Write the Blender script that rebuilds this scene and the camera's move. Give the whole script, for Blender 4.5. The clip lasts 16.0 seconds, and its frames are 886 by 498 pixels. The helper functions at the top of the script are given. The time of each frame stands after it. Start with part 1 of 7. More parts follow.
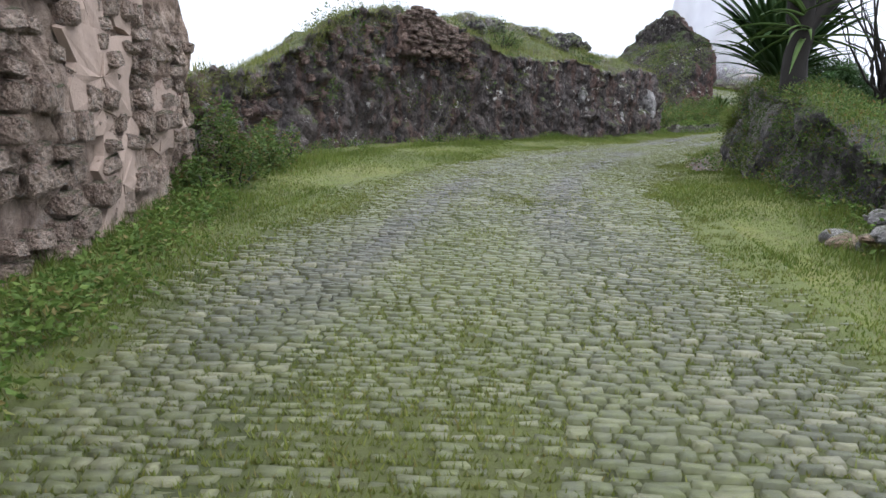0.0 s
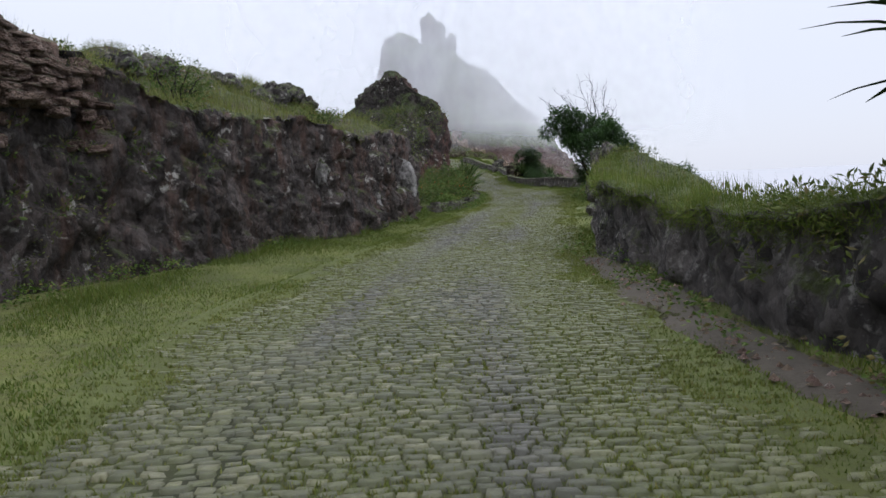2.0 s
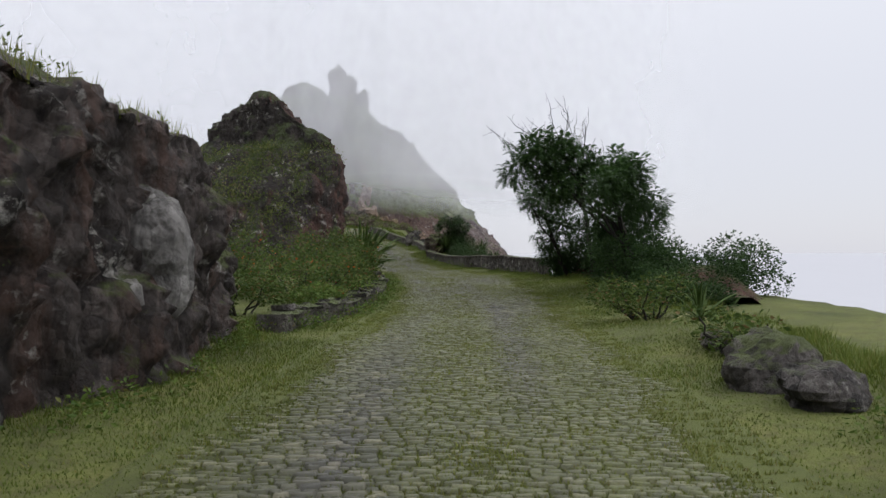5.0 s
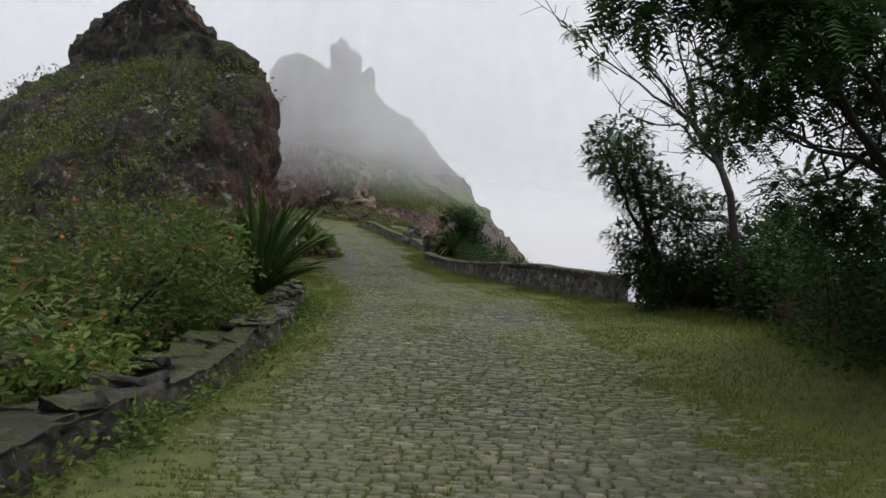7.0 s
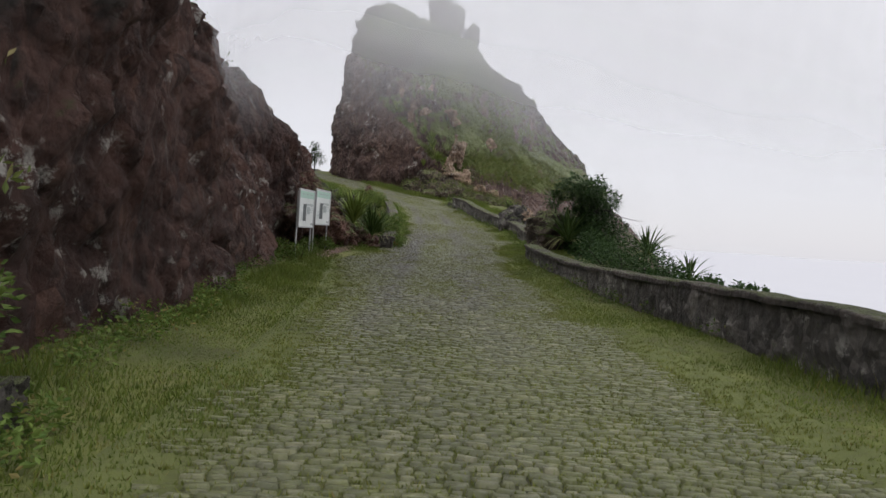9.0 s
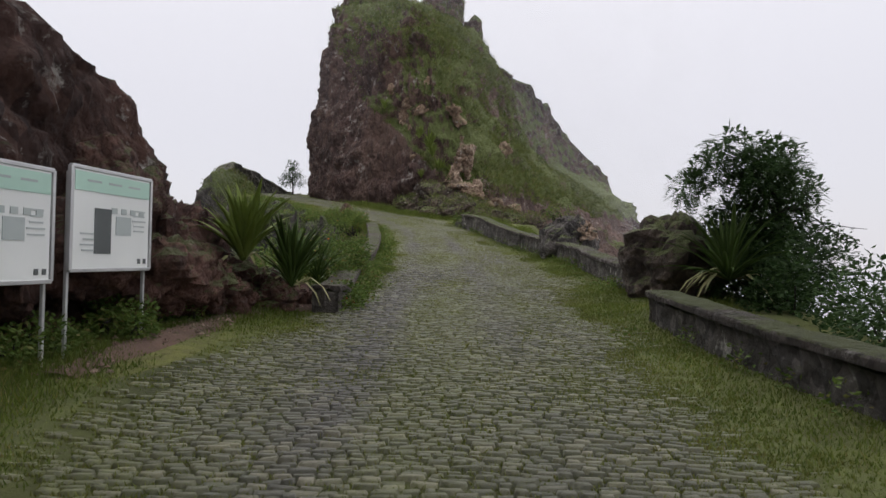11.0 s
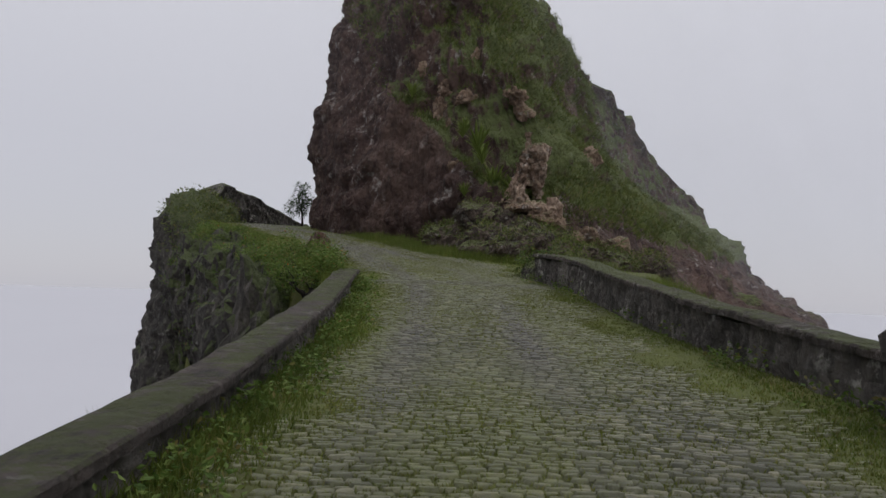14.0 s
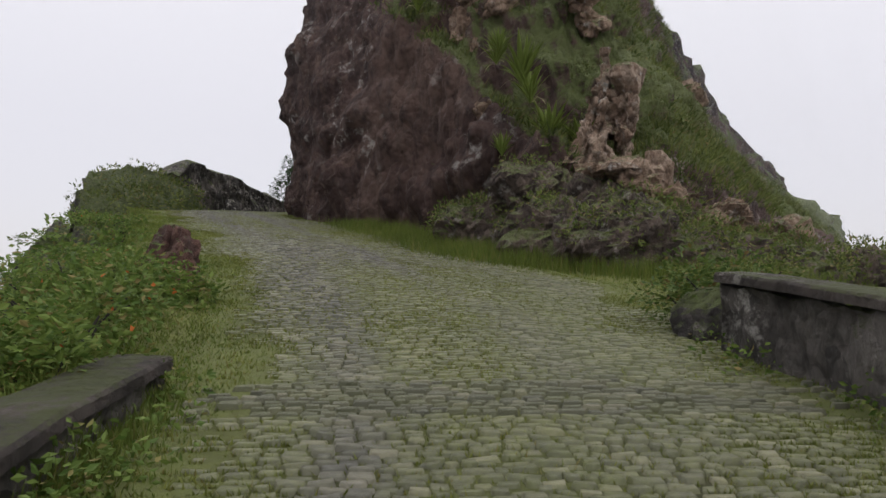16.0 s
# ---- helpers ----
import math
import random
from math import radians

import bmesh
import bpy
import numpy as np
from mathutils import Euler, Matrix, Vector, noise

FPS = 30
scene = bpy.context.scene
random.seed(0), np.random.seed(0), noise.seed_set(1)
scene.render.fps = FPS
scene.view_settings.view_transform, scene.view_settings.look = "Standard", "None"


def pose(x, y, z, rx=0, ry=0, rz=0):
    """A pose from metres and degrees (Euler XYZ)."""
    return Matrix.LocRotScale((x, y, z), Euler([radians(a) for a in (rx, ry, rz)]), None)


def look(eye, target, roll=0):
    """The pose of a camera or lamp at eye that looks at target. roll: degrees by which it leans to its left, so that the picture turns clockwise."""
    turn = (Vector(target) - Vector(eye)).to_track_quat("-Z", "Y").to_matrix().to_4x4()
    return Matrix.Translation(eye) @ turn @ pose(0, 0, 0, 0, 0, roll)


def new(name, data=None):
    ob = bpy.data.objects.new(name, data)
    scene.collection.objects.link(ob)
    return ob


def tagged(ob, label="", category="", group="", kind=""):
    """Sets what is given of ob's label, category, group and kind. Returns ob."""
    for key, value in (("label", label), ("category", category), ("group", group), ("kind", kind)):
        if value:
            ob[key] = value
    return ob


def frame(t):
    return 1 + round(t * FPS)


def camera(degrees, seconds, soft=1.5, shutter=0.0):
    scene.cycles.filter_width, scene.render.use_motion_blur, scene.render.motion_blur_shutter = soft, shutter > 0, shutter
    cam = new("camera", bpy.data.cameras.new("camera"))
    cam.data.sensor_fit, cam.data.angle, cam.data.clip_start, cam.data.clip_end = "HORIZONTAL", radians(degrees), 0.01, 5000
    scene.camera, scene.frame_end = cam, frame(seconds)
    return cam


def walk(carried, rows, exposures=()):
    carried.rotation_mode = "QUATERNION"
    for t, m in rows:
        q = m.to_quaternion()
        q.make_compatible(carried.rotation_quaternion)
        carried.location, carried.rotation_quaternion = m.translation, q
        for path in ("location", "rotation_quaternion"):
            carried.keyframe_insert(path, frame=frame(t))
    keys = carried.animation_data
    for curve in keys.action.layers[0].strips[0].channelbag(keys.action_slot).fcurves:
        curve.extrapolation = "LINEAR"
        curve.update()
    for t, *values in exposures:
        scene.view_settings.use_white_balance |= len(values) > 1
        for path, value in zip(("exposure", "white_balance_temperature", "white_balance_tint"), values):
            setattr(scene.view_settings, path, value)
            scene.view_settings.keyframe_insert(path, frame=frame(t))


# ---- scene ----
cam = camera(64.4, 16.0)
PATH = [
    (0, (-0.217, -0.2, 1.368), (-0.189, 1.76, 0.975), 1.4),
    (0.5, (-0.22, 2.6, 1.472), (-0.001, 4.559, 1.135), 1.9),
    (1, (0.098, 5.159, 1.513), (0.526, 7.095, 1.25), 0.6),
    (1.5, (0.614, 7.689, 1.59), (1.214, 9.581, 1.343), -1.3),
    (2, (1.198, 10.299, 1.64), (1.987, 12.126, 1.446), -2.4),
    (2.5, (2.038, 12.62, 1.67), (2.967, 14.383, 1.499), -1.1),
    (3, (3.104, 15.177, 1.717), (4.129, 16.875, 1.456), -0.4),
    (3.5, (4.133, 17.298, 1.659), (5.209, 18.966, 1.419), -1.0),
    (4, (5.34, 19.261, 1.592), (6.407, 20.951, 1.525), -1.9),
    (4.2, (5.746, 19.984, 1.618), (6.801, 21.684, 1.626), -1.8),
    (6.3, (12.344, 30.402, 1.739), (13.338, 32.138, 1.74), 1.5),
    (6.5, (12.976, 31.374, 1.762), (13.969, 33.11, 1.8), 1.9),
    (7, (14.522, 33.759, 1.734), (15.513, 35.497, 1.75), 1.8),
    (7.5, (16.026, 36.227, 1.811), (16.972, 37.987, 1.715), 1.1),
    (8, (17.395, 38.788, 1.853), (18.281, 40.579, 1.772), 2.7),
    (8.5, (18.774, 41.171, 1.985), (19.549, 43.014, 1.934), 3.7),
    (9, (20.0, 43.755, 2.024), (20.724, 45.619, 1.975), 3.8),
    (9.2, (20.423, 44.924, 2.029), (21.13, 46.794, 1.978), 3.1),
    (11.3, (24.947, 56.847, 2.254), (25.663, 58.714, 2.284), 0.9),
    (11.5, (25.27, 57.794, 2.317), (26.01, 59.652, 2.343), 1.0),
    (12, (26.067, 60.015, 2.429), (26.853, 61.844, 2.621), 1.3),
    (12.5, (27.144, 62.566, 2.6), (27.917, 64.398, 2.809), 0.5),
    (13, (28.114, 64.98, 2.778), (28.788, 66.859, 2.896), 0.8),
    (13.5, (28.966, 67.259, 2.937), (29.519, 69.178, 3.043), 1.6),
    (14, (29.847, 69.768, 3.133), (30.397, 71.686, 3.269), 2.0),
    (14.5, (30.744, 72.521, 3.354), (31.27, 74.446, 3.48), 2.3),
    (15, (31.492, 75.141, 3.575), (32.037, 77.064, 3.654), 0.6),
    (15.5, (32.191, 77.442, 3.84), (32.716, 79.372, 3.858), 0.5),
    (16, (32.792, 79.632, 4.124), (33.256, 81.575, 4.207), 0.6),
]
walk(cam, [(t, look(eye, target, roll)) for t, eye, target, roll in PATH],
     exposures=[(0, 1.0, 5850, 10), (0.5, 0.6, 5850, 10), (1.0, 0.15, 5950, 10), (1.5, 0.12, 5950, 10), (2.0, 0.2, 6000, 10), (2.5, -0.1, 6050, 10), (4.0, 0.05, 6250, 10), (6.5, 0.0, 6450, 8), (9.0, 0.1, 6550, 10), (11.5, 0.0, 6500, 12), (12.0, -0.3, 6300, 12), (12.5, -0.65, 6250, 12), (13.0, -0.8, 6250, 12), (13.5, -0.6, 6300, 12), (14.5, -0.4, 6450, 11), (15.0, -0.4, 6400, 11), (15.5, -0.1, 6550, 11), (16, 0.05, 6550, 12)])

# ---- world and light: bright fog, no clear sun ----
SUN_AZ, SUN_EL = radians(135), radians(55)
world = bpy.data.worlds.new("overcast")
scene.world = world
world.use_nodes = True
wt = world.node_tree
wt.nodes.clear()
w_out = wt.nodes.new("ShaderNodeOutputWorld")
w_bg = wt.nodes.new("ShaderNodeBackground")
w_fog = wt.nodes.new("ShaderNodeBackground")
w_mix = wt.nodes.new("ShaderNodeAddShader")
w_sky = wt.nodes.new("ShaderNodeTexSky")
w_sky.sky_type = "NISHITA"
w_sky.sun_disc = False
w_sky.sun_elevation, w_sky.sun_rotation = SUN_EL, SUN_AZ
w_bg.inputs["Strength"].default_value = 0.012
wt.links.new(w_sky.outputs[0], w_bg.inputs["Color"])
w_co = wt.nodes.new("ShaderNodeTexCoord")
w_sep = wt.nodes.new("ShaderNodeSeparateXYZ")
w_ramp = wt.nodes.new("ShaderNodeValToRGB")
wt.links.new(w_co.outputs["Generated"], w_sep.inputs[0])
wt.links.new(w_sep.outputs["Z"], w_ramp.inputs[0])
el = w_ramp.color_ramp.elements
el[0].position, el[0].color = 0.0, (0.66, 0.655, 0.70, 1)
el[1].position, el[1].color = 1.0, (2.6, 2.6, 2.68, 1)
for p, c in ((0.2, (0.72, 0.715, 0.76, 1)), (0.5, (0.86, 0.86, 0.90, 1)), (0.62, (1.5, 1.5, 1.56, 1))):
    e = el.new(p)
    e.color = c
w_fog.inputs["Strength"].default_value = 1.0
wt.links.new(w_ramp.outputs[0], w_fog.inputs["Color"])
wt.links.new(w_bg.outputs[0], w_mix.inputs[0])
wt.links.new(w_fog.outputs[0], w_mix.inputs[1])
wt.links.new(w_mix.outputs[0], w_out.inputs[0])
sun = new("sun", bpy.data.lights.new("sun", "SUN"))
sun.data.energy, sun.data.angle, sun.data.color = 0.6, radians(25), (1.0, 0.97, 0.92)
sun.matrix_world = look((0, 0, 60), (60 * math.cos(SUN_EL) * math.sin(SUN_AZ + math.pi), 60 * math.cos(SUN_EL) * math.cos(SUN_AZ + math.pi), 60 - 60 * math.sin(SUN_EL)))

rng = np.random.default_rng(7)


# ---- noise in bulk ----
def _hash(i, j, k, seed):
    h = (i.astype(np.int64) * 374761393 + j.astype(np.int64) * 668265263 + k.astype(np.int64) * 2147483647 + seed * 144665) & 0xFFFFFFFF
    h = ((h ^ (h >> 13)) * 1274126177) & 0xFFFFFFFF
    return ((h ^ (h >> 16)) & 0xFFFFFF) / float(0xFFFFFF) * 2 - 1


def vnoise(p, seed=0):
    f = np.floor(p)
    u = p - f
    u = u * u * (3 - 2 * u)
    i, j, k = f[..., 0], f[..., 1], f[..., 2]
    out = 0
    for a in (0, 1):
        for b in (0, 1):
            for c in (0, 1):
                wgt = (u[..., 0] if a else 1 - u[..., 0]) * (u[..., 1] if b else 1 - u[..., 1]) * (u[..., 2] if c else 1 - u[..., 2])
                out = out + wgt * _hash(i + a, j + b, k + c, seed)
    return out


def fbm(p, octaves=4, seed=0, gain=0.5):
    out, amp, q = 0, 1.0, np.asarray(p, float)
    for o in range(octaves):
        out = out + amp * vnoise(q, seed + o * 17)
        amp *= gain
        q = q * 2.03 + 11.7
    return out


def cells(p, seed=0):
    """Distance to the nearest and second nearest of jittered lattice points, and a random value of the nearest."""
    f = np.floor(p)
    best = np.full(p.shape[:-1], 9.0)
    second = np.full(p.shape[:-1], 9.0)
    val = np.zeros(p.shape[:-1])
    for a in (-1, 0, 1):
        for b in (-1, 0, 1):
            for c in (-1, 0, 1):
                g = f + (a, b, c)
                o = np.stack([_hash(g[..., 0], g[..., 1], g[..., 2], seed + s) for s in (1, 2, 3)], -1) * 0.42 + 0.5
                d = np.sqrt((((g + o) - p) ** 2).sum(-1))
                near = d < best
                second = np.where(near, best, np.minimum(second, d))
                val = np.where(near, _hash(g[..., 0], g[..., 1], g[..., 2], seed + 4), val)
                best = np.where(near, d, best)
    return best, second, val


# ---- mesh helpers ----
def mesh_from(name, V, F, mat=None, smooth=False):
    V, F = np.asarray(V, np.float32), np.asarray(F, np.int32)
    me = bpy.data.meshes.new(name)
    me.vertices.add(len(V))
    me.vertices.foreach_set("co", V.ravel())
    k = F.shape[1]
    me.loops.add(F.size)
    me.loops.foreach_set("vertex_index", F.ravel())
    me.polygons.add(len(F))
    me.polygons.foreach_set("loop_start", np.arange(0, F.size, k, dtype=np.int32))
    me.polygons.foreach_set("use_smooth", np.full(len(F), smooth))
    me.update(calc_edges=True)
    if mat:
        me.materials.append(mat)
    return me


def thing(name, V, F, mat, label="", category="", group="", kind="", smooth=False):
    return tagged(new(name, mesh_from(name, V, F, mat, smooth)), label, category, group, kind)


def part(name, V, F, mat, parent, label="", smooth=False, kind=""):
    ob = new(name, mesh_from(name, V, F, mat, smooth))
    ob.parent = parent
    return tagged(ob, label, kind=kind)


def bm_part(name, bm, mat, parent, label=""):
    me = bpy.data.meshes.new(name)
    bm.to_mesh(me)
    bm.free()
    me.materials.append(mat)
    ob = new(name, me)
    ob.parent = parent
    return tagged(ob, label)


def grid_faces(n, m, wrap=False):
    """Quads of a grid of n rows and m columns; wrap joins the last column to the first."""
    r = np.arange(n - 1)[:, None]
    c = np.arange(m if wrap else m - 1)[None]
    a, b = r * m + c, r * m + (c + 1) % m
    return np.stack([a, b, b + m, a + m], -1).reshape(-1, 4)


def grid_normals(G, wrap=False):
    du = np.gradient(G, axis=0)
    dv = (np.roll(G, -1, 1) - np.roll(G, 1, 1)) if wrap else np.gradient(G, axis=1)
    n = np.cross(dv, du)
    return n / (np.linalg.norm(n, axis=-1, keepdims=True) + 1e-9)


def box(w, d, h, bevel=0.01):
    bm = bmesh.new()
    bmesh.ops.create_cube(bm, size=1)
    bmesh.ops.scale(bm, vec=(w, d, h), verts=bm.verts)
    if bevel:
        bmesh.ops.bevel(bm, geom=bm.edges[:], offset=bevel, segments=1, affect="EDGES")
    return bm


def tubes(paths, sides=6):
    """One mesh of tapered tubes; a path is a list of (point, radius)."""
    V, F, base = [], [], 0
    for path in paths:
        pts = np.array([p for p, _ in path], float)
        rad = np.array([r for _, r in path], float)
        t = np.gradient(pts, axis=0)
        t /= np.linalg.norm(t, axis=1, keepdims=True) + 1e-9
        ref = np.array([0.31, 0.17, 0.93])
        a = np.cross(t, ref)
        a /= np.linalg.norm(a, axis=1, keepdims=True) + 1e-9
        b = np.cross(t, a)
        ang = np.linspace(0, 2 * np.pi, sides, endpoint=False)
        ring = pts[:, None] + rad[:, None, None] * (np.cos(ang)[None, :, None] * a[:, None] + np.sin(ang)[None, :, None] * b[:, None])
        V.append(ring.reshape(-1, 3))
        F.append(grid_faces(len(pts), sides, True) + base)
        base += len(pts) * sides
    return np.concatenate(V), np.concatenate(F)


def spline(pts, n):
    """n points on a Catmull-Rom curve through pts, evenly spaced along it."""
    P = np.array(pts, float)
    Q = np.vstack([2 * P[0] - P[1], P, 2 * P[-1] - P[-2]])
    out = []
    for i in range(1, len(Q) - 2):
        u = np.linspace(0, 1, 24, endpoint=False)[:, None]
        a, b, c, d = Q[i - 1], Q[i], Q[i + 1], Q[i + 2]
        out.append(0.5 * (2 * b + (c - a) * u + (2 * a - 5 * b + 4 * c - d) * u**2 + (3 * b - a - 3 * c + d) * u**3))
    out = np.vstack(out + [P[-1:]])
    s = np.concatenate([[0], np.cumsum(np.linalg.norm(np.diff(out[:, :2], axis=0), axis=1))])
    t = np.linspace(0, s[-1], n)
    return np.stack([np.interp(t, s, out[:, k]) for k in range(out.shape[1])], 1)


# ---- the road's line and the lie of the land ----
LINE = spline([(-1.0, -14, -0.5), (-0.4, -6, -0.2), (-0.2, 0, 0.07), (0.15, 5.3, 0.2), (1.2, 10.4, 0.32), (3.1, 15.2, 0.36), (5.4, 19.4, 0.34), (8.9, 25, 0.36), (12.5, 30.7, 0.43), (16.0, 36.2, 0.5), (18.6, 41, 0.66), (20.5, 45, 0.74), (22.8, 51, 0.84), (25.2, 57.2, 0.97), (27.3, 62.6, 1.29), (30.0, 69.8, 1.83), (31.8, 75.1, 2.28), (33.2, 79.6, 2.82), (34.1, 83.5, 3.4), (34.2, 88, 4.0), (33.3, 94, 4.85), (31.9, 101, 5.8), (31.0, 109, 6.75), (32, 119, 7.6)], 560)
LINE_S = np.concatenate([[0], np.cumsum(np.linalg.norm(np.diff(LINE[:, :2], axis=0), axis=1))])
LINE_T = np.gradient(LINE[:, :2], axis=0)
LINE_T /= np.linalg.norm(LINE_T, axis=1, keepdims=True)


def road_frame(xy):
    """Length along the road, distance to its right and the road's height, for points of the plan."""
    xy = np.asarray(xy, float)
    flat = xy.reshape(-1, 2)
    s, d, z = np.empty(len(flat)), np.empty(len(flat)), np.empty(len(flat))
    for a in range(0, len(flat), 20000):
        q = flat[a:a + 20000]
        dist = ((q[:, None] - LINE[None, ::2, :2]) ** 2).sum(-1)
        i = dist.argmin(1) * 2
        rel = q - LINE[i, :2]
        along = (rel * LINE_T[i]).sum(1)
        s[a:a + 20000] = LINE_S[i] + along
        side = rel[:, 0] * LINE_T[i, 1] - rel[:, 1] * LINE_T[i, 0]
        d[a:a + 20000] = np.sign(side) * np.maximum(np.abs(side), np.sqrt(dist.min(1)) - 0.3)
        z[a:a + 20000] = np.interp(LINE_S[i] + along, LINE_S, LINE[:, 2])
    return s.reshape(xy.shape[:-1]), d.reshape(xy.shape[:-1]), z.reshape(xy.shape[:-1])


def s_of_y(y):
    return float(np.interp(y, LINE[:, 1], LINE_S))


S_KEYS = [s_of_y(y) for y in (-14, 4, 14, 22, 27, 36, 42, 46, 52, 60, 66, 72, 80, 85, 92, 100, 118)]
RIGHT_EDGE = [9, 9, 9, 8, 8, 8, 7.2, 5.2, 5.0, 5.0, 5.2, 4.6, 4.0, 5.0, 12, 14, 14]
LEFT_EDGE = [22, 22, 22, 22, 20, 18, 18, 18, 18, 14, 3.2, 2.4, 2.3, 3.2, 3.2, 3.0, 4]


def land_z(xy):
    s, d, z = road_frame(xy)
    n1 = fbm(np.concatenate([np.asarray(xy, float) * 0.35, np.zeros(s.shape + (1,))], -1), 3, 5)
    out = z + 0.05 * np.clip(np.abs(d) - 1.9, 0, 2.0) + 0.05 * n1 * np.clip(np.abs(d) - 1.6, 0, 1)
    out = out - 0.015 * np.clip(np.abs(d), 0, 2)
    re, le = np.interp(s, S_KEYS, RIGHT_EDGE), np.interp(s, S_KEYS, LEFT_EDGE)
    drop = np.clip(d - re, 0, None)
    out = out - 1.15 * drop * (1 + 0.25 * n1) - 0.3 * np.clip(drop, 0, 1)
    ldrop = np.clip(-d - le, 0, None)
    out = out - np.interp(s, [S_KEYS[11], S_KEYS[13]], [2.6, 8.0]) * ldrop * (1 + 0.25 * n1) - 0.5 * np.clip(ldrop, 0, 1)
    return np.maximum(out, -70 + 6 * n1)


def z_at(x, y):
    return float(land_z(np.array([[x, y]]))[0])


COBBLE_Y = (-14, 0, 6, 12, 17, 22, 27, 34, 38, 42, 46, 50, 55, 60, 64, 67, 72, 77, 81, 84, 87, 92, 106)
COBBLE_LEFT = (1.7, 1.8, 2.15, 2.05, 2.2, 2.1, 1.85, 1.75, 1.5, 1.4, 1.45, 1.5, 1.8, 2.5, 2.1, 1.5, 1.5, 1.65, 1.7, 1.65, 1.8, 2.0, 1.9)
COBBLE_RIGHT = (1.8, 1.85, 2.15, 1.95, 1.85, 1.7, 1.7, 2.0, 2.2, 2.35, 2.6, 2.5, 2.1, 1.95, 2.1, 2.4, 2.4, 2.3, 2.0, 2.0, 2.8, 2.8, 2.0)
COBBLE_S = [s_of_y(y) for y in COBBLE_Y]


def cobble_edge(s, d):
    """How far inside the cobbled strip a point lies, in metres; negative outside it."""
    return np.minimum(d + np.interp(s, COBBLE_S, COBBLE_LEFT), np.interp(s, COBBLE_S, COBBLE_RIGHT) - d)


# ---- materials ----
def material(name, rough=0.85):
    m = bpy.data.materials.new(name)
    m.use_nodes = True
    nt = m.node_tree
    bsdf = nt.nodes["Principled BSDF"]
    bsdf.inputs["Roughness"].default_value = rough
    bsdf.inputs["Specular IOR Level"].default_value = 0.3
    return m, nt, bsdf


def tex_noise(nt, scale, detail=4, rough=0.55, coord="Object", stretch=(1, 1, 1)):
    co = nt.nodes.new("ShaderNodeTexCoord")
    mp = nt.nodes.new("ShaderNodeMapping")
    mp.inputs["Scale"].default_value = stretch
    tx = nt.nodes.new("ShaderNodeTexNoise")
    tx.inputs["Scale"].default_value, tx.inputs["Detail"].default_value, tx.inputs["Roughness"].default_value = scale, detail, rough
    nt.links.new(co.outputs[coord], mp.inputs[0])
    nt.links.new(mp.outputs[0], tx.inputs["Vector"])
    return tx.outputs["Fac"]


def tex_cells(nt, scale, feature="F1", stretch=(1, 1, 1)):
    co = nt.nodes.new("ShaderNodeTexCoord")
    mp = nt.nodes.new("ShaderNodeMapping")
    mp.inputs["Scale"].default_value = stretch
    tx = nt.nodes.new("ShaderNodeTexVoronoi")
    tx.feature = feature
    tx.inputs["Scale"].default_value = scale
    nt.links.new(co.outputs["Object"], mp.inputs[0])
    nt.links.new(mp.outputs[0], tx.inputs["Vector"])
    return tx


def ramp(nt, fac, stops):
    r = nt.nodes.new("ShaderNodeValToRGB")
    e = r.color_ramp.elements
    e[0].position, e[1].position = stops[0][0], stops[-1][0]
    e[0].color, e[1].color = (*stops[0][1], 1), (*stops[-1][1], 1)
    for p, c in stops[1:-1]:
        e.new(p).color = (*c, 1)
    nt.links.new(fac, r.inputs[0])
    return r.outputs[0]


def mix(nt, fac, a, b, kind="MIX"):
    m = nt.nodes.new("ShaderNodeMix")
    m.data_type, m.blend_type = "RGBA", kind
    for sock, v in ((m.inputs["Factor"], fac), (m.inputs["A"], a), (m.inputs["B"], b)):
        if isinstance(v, (int, float)):
            sock.default_value = v
        elif isinstance(v, tuple):
            sock.default_value = (*v, 1)
        else:
            nt.links.new(v, sock)
    return m.outputs["Result"]


def step(nt, val, lo, hi, a=0.0, b=1.0):
    r = nt.nodes.new("ShaderNodeMapRange")
    for k, v in zip(("From Min", "From Max", "To Min", "To Max"), (lo, hi, a, b)):
        r.inputs[k].default_value = v
    nt.links.new(val, r.inputs["Value"])
    return r.outputs[0]


def maths(nt, op, a, b):
    m = nt.nodes.new("ShaderNodeMath")
    m.operation = op
    for sock, v in ((m.inputs[0], a), (m.inputs[1], b)):
        if isinstance(v, (int, float)):
            sock.default_value = v
        else:
            nt.links.new(v, sock)
    return m.outputs[0]


def bump(nt, bsdf, height, strength=0.5, distance=0.05):
    b = nt.nodes.new("ShaderNodeBump")
    b.inputs["Strength"].default_value, b.inputs["Distance"].default_value = strength, distance
    nt.links.new(height, b.inputs["Height"])
    nt.links.new(b.outputs[0], bsdf.inputs["Normal"])


def up_facing(nt):
    g = nt.nodes.new("ShaderNodeNewGeometry")
    s = nt.nodes.new("ShaderNodeSeparateXYZ")
    nt.links.new(g.outputs["Normal"], s.inputs[0])
    return s.outputs["Z"]


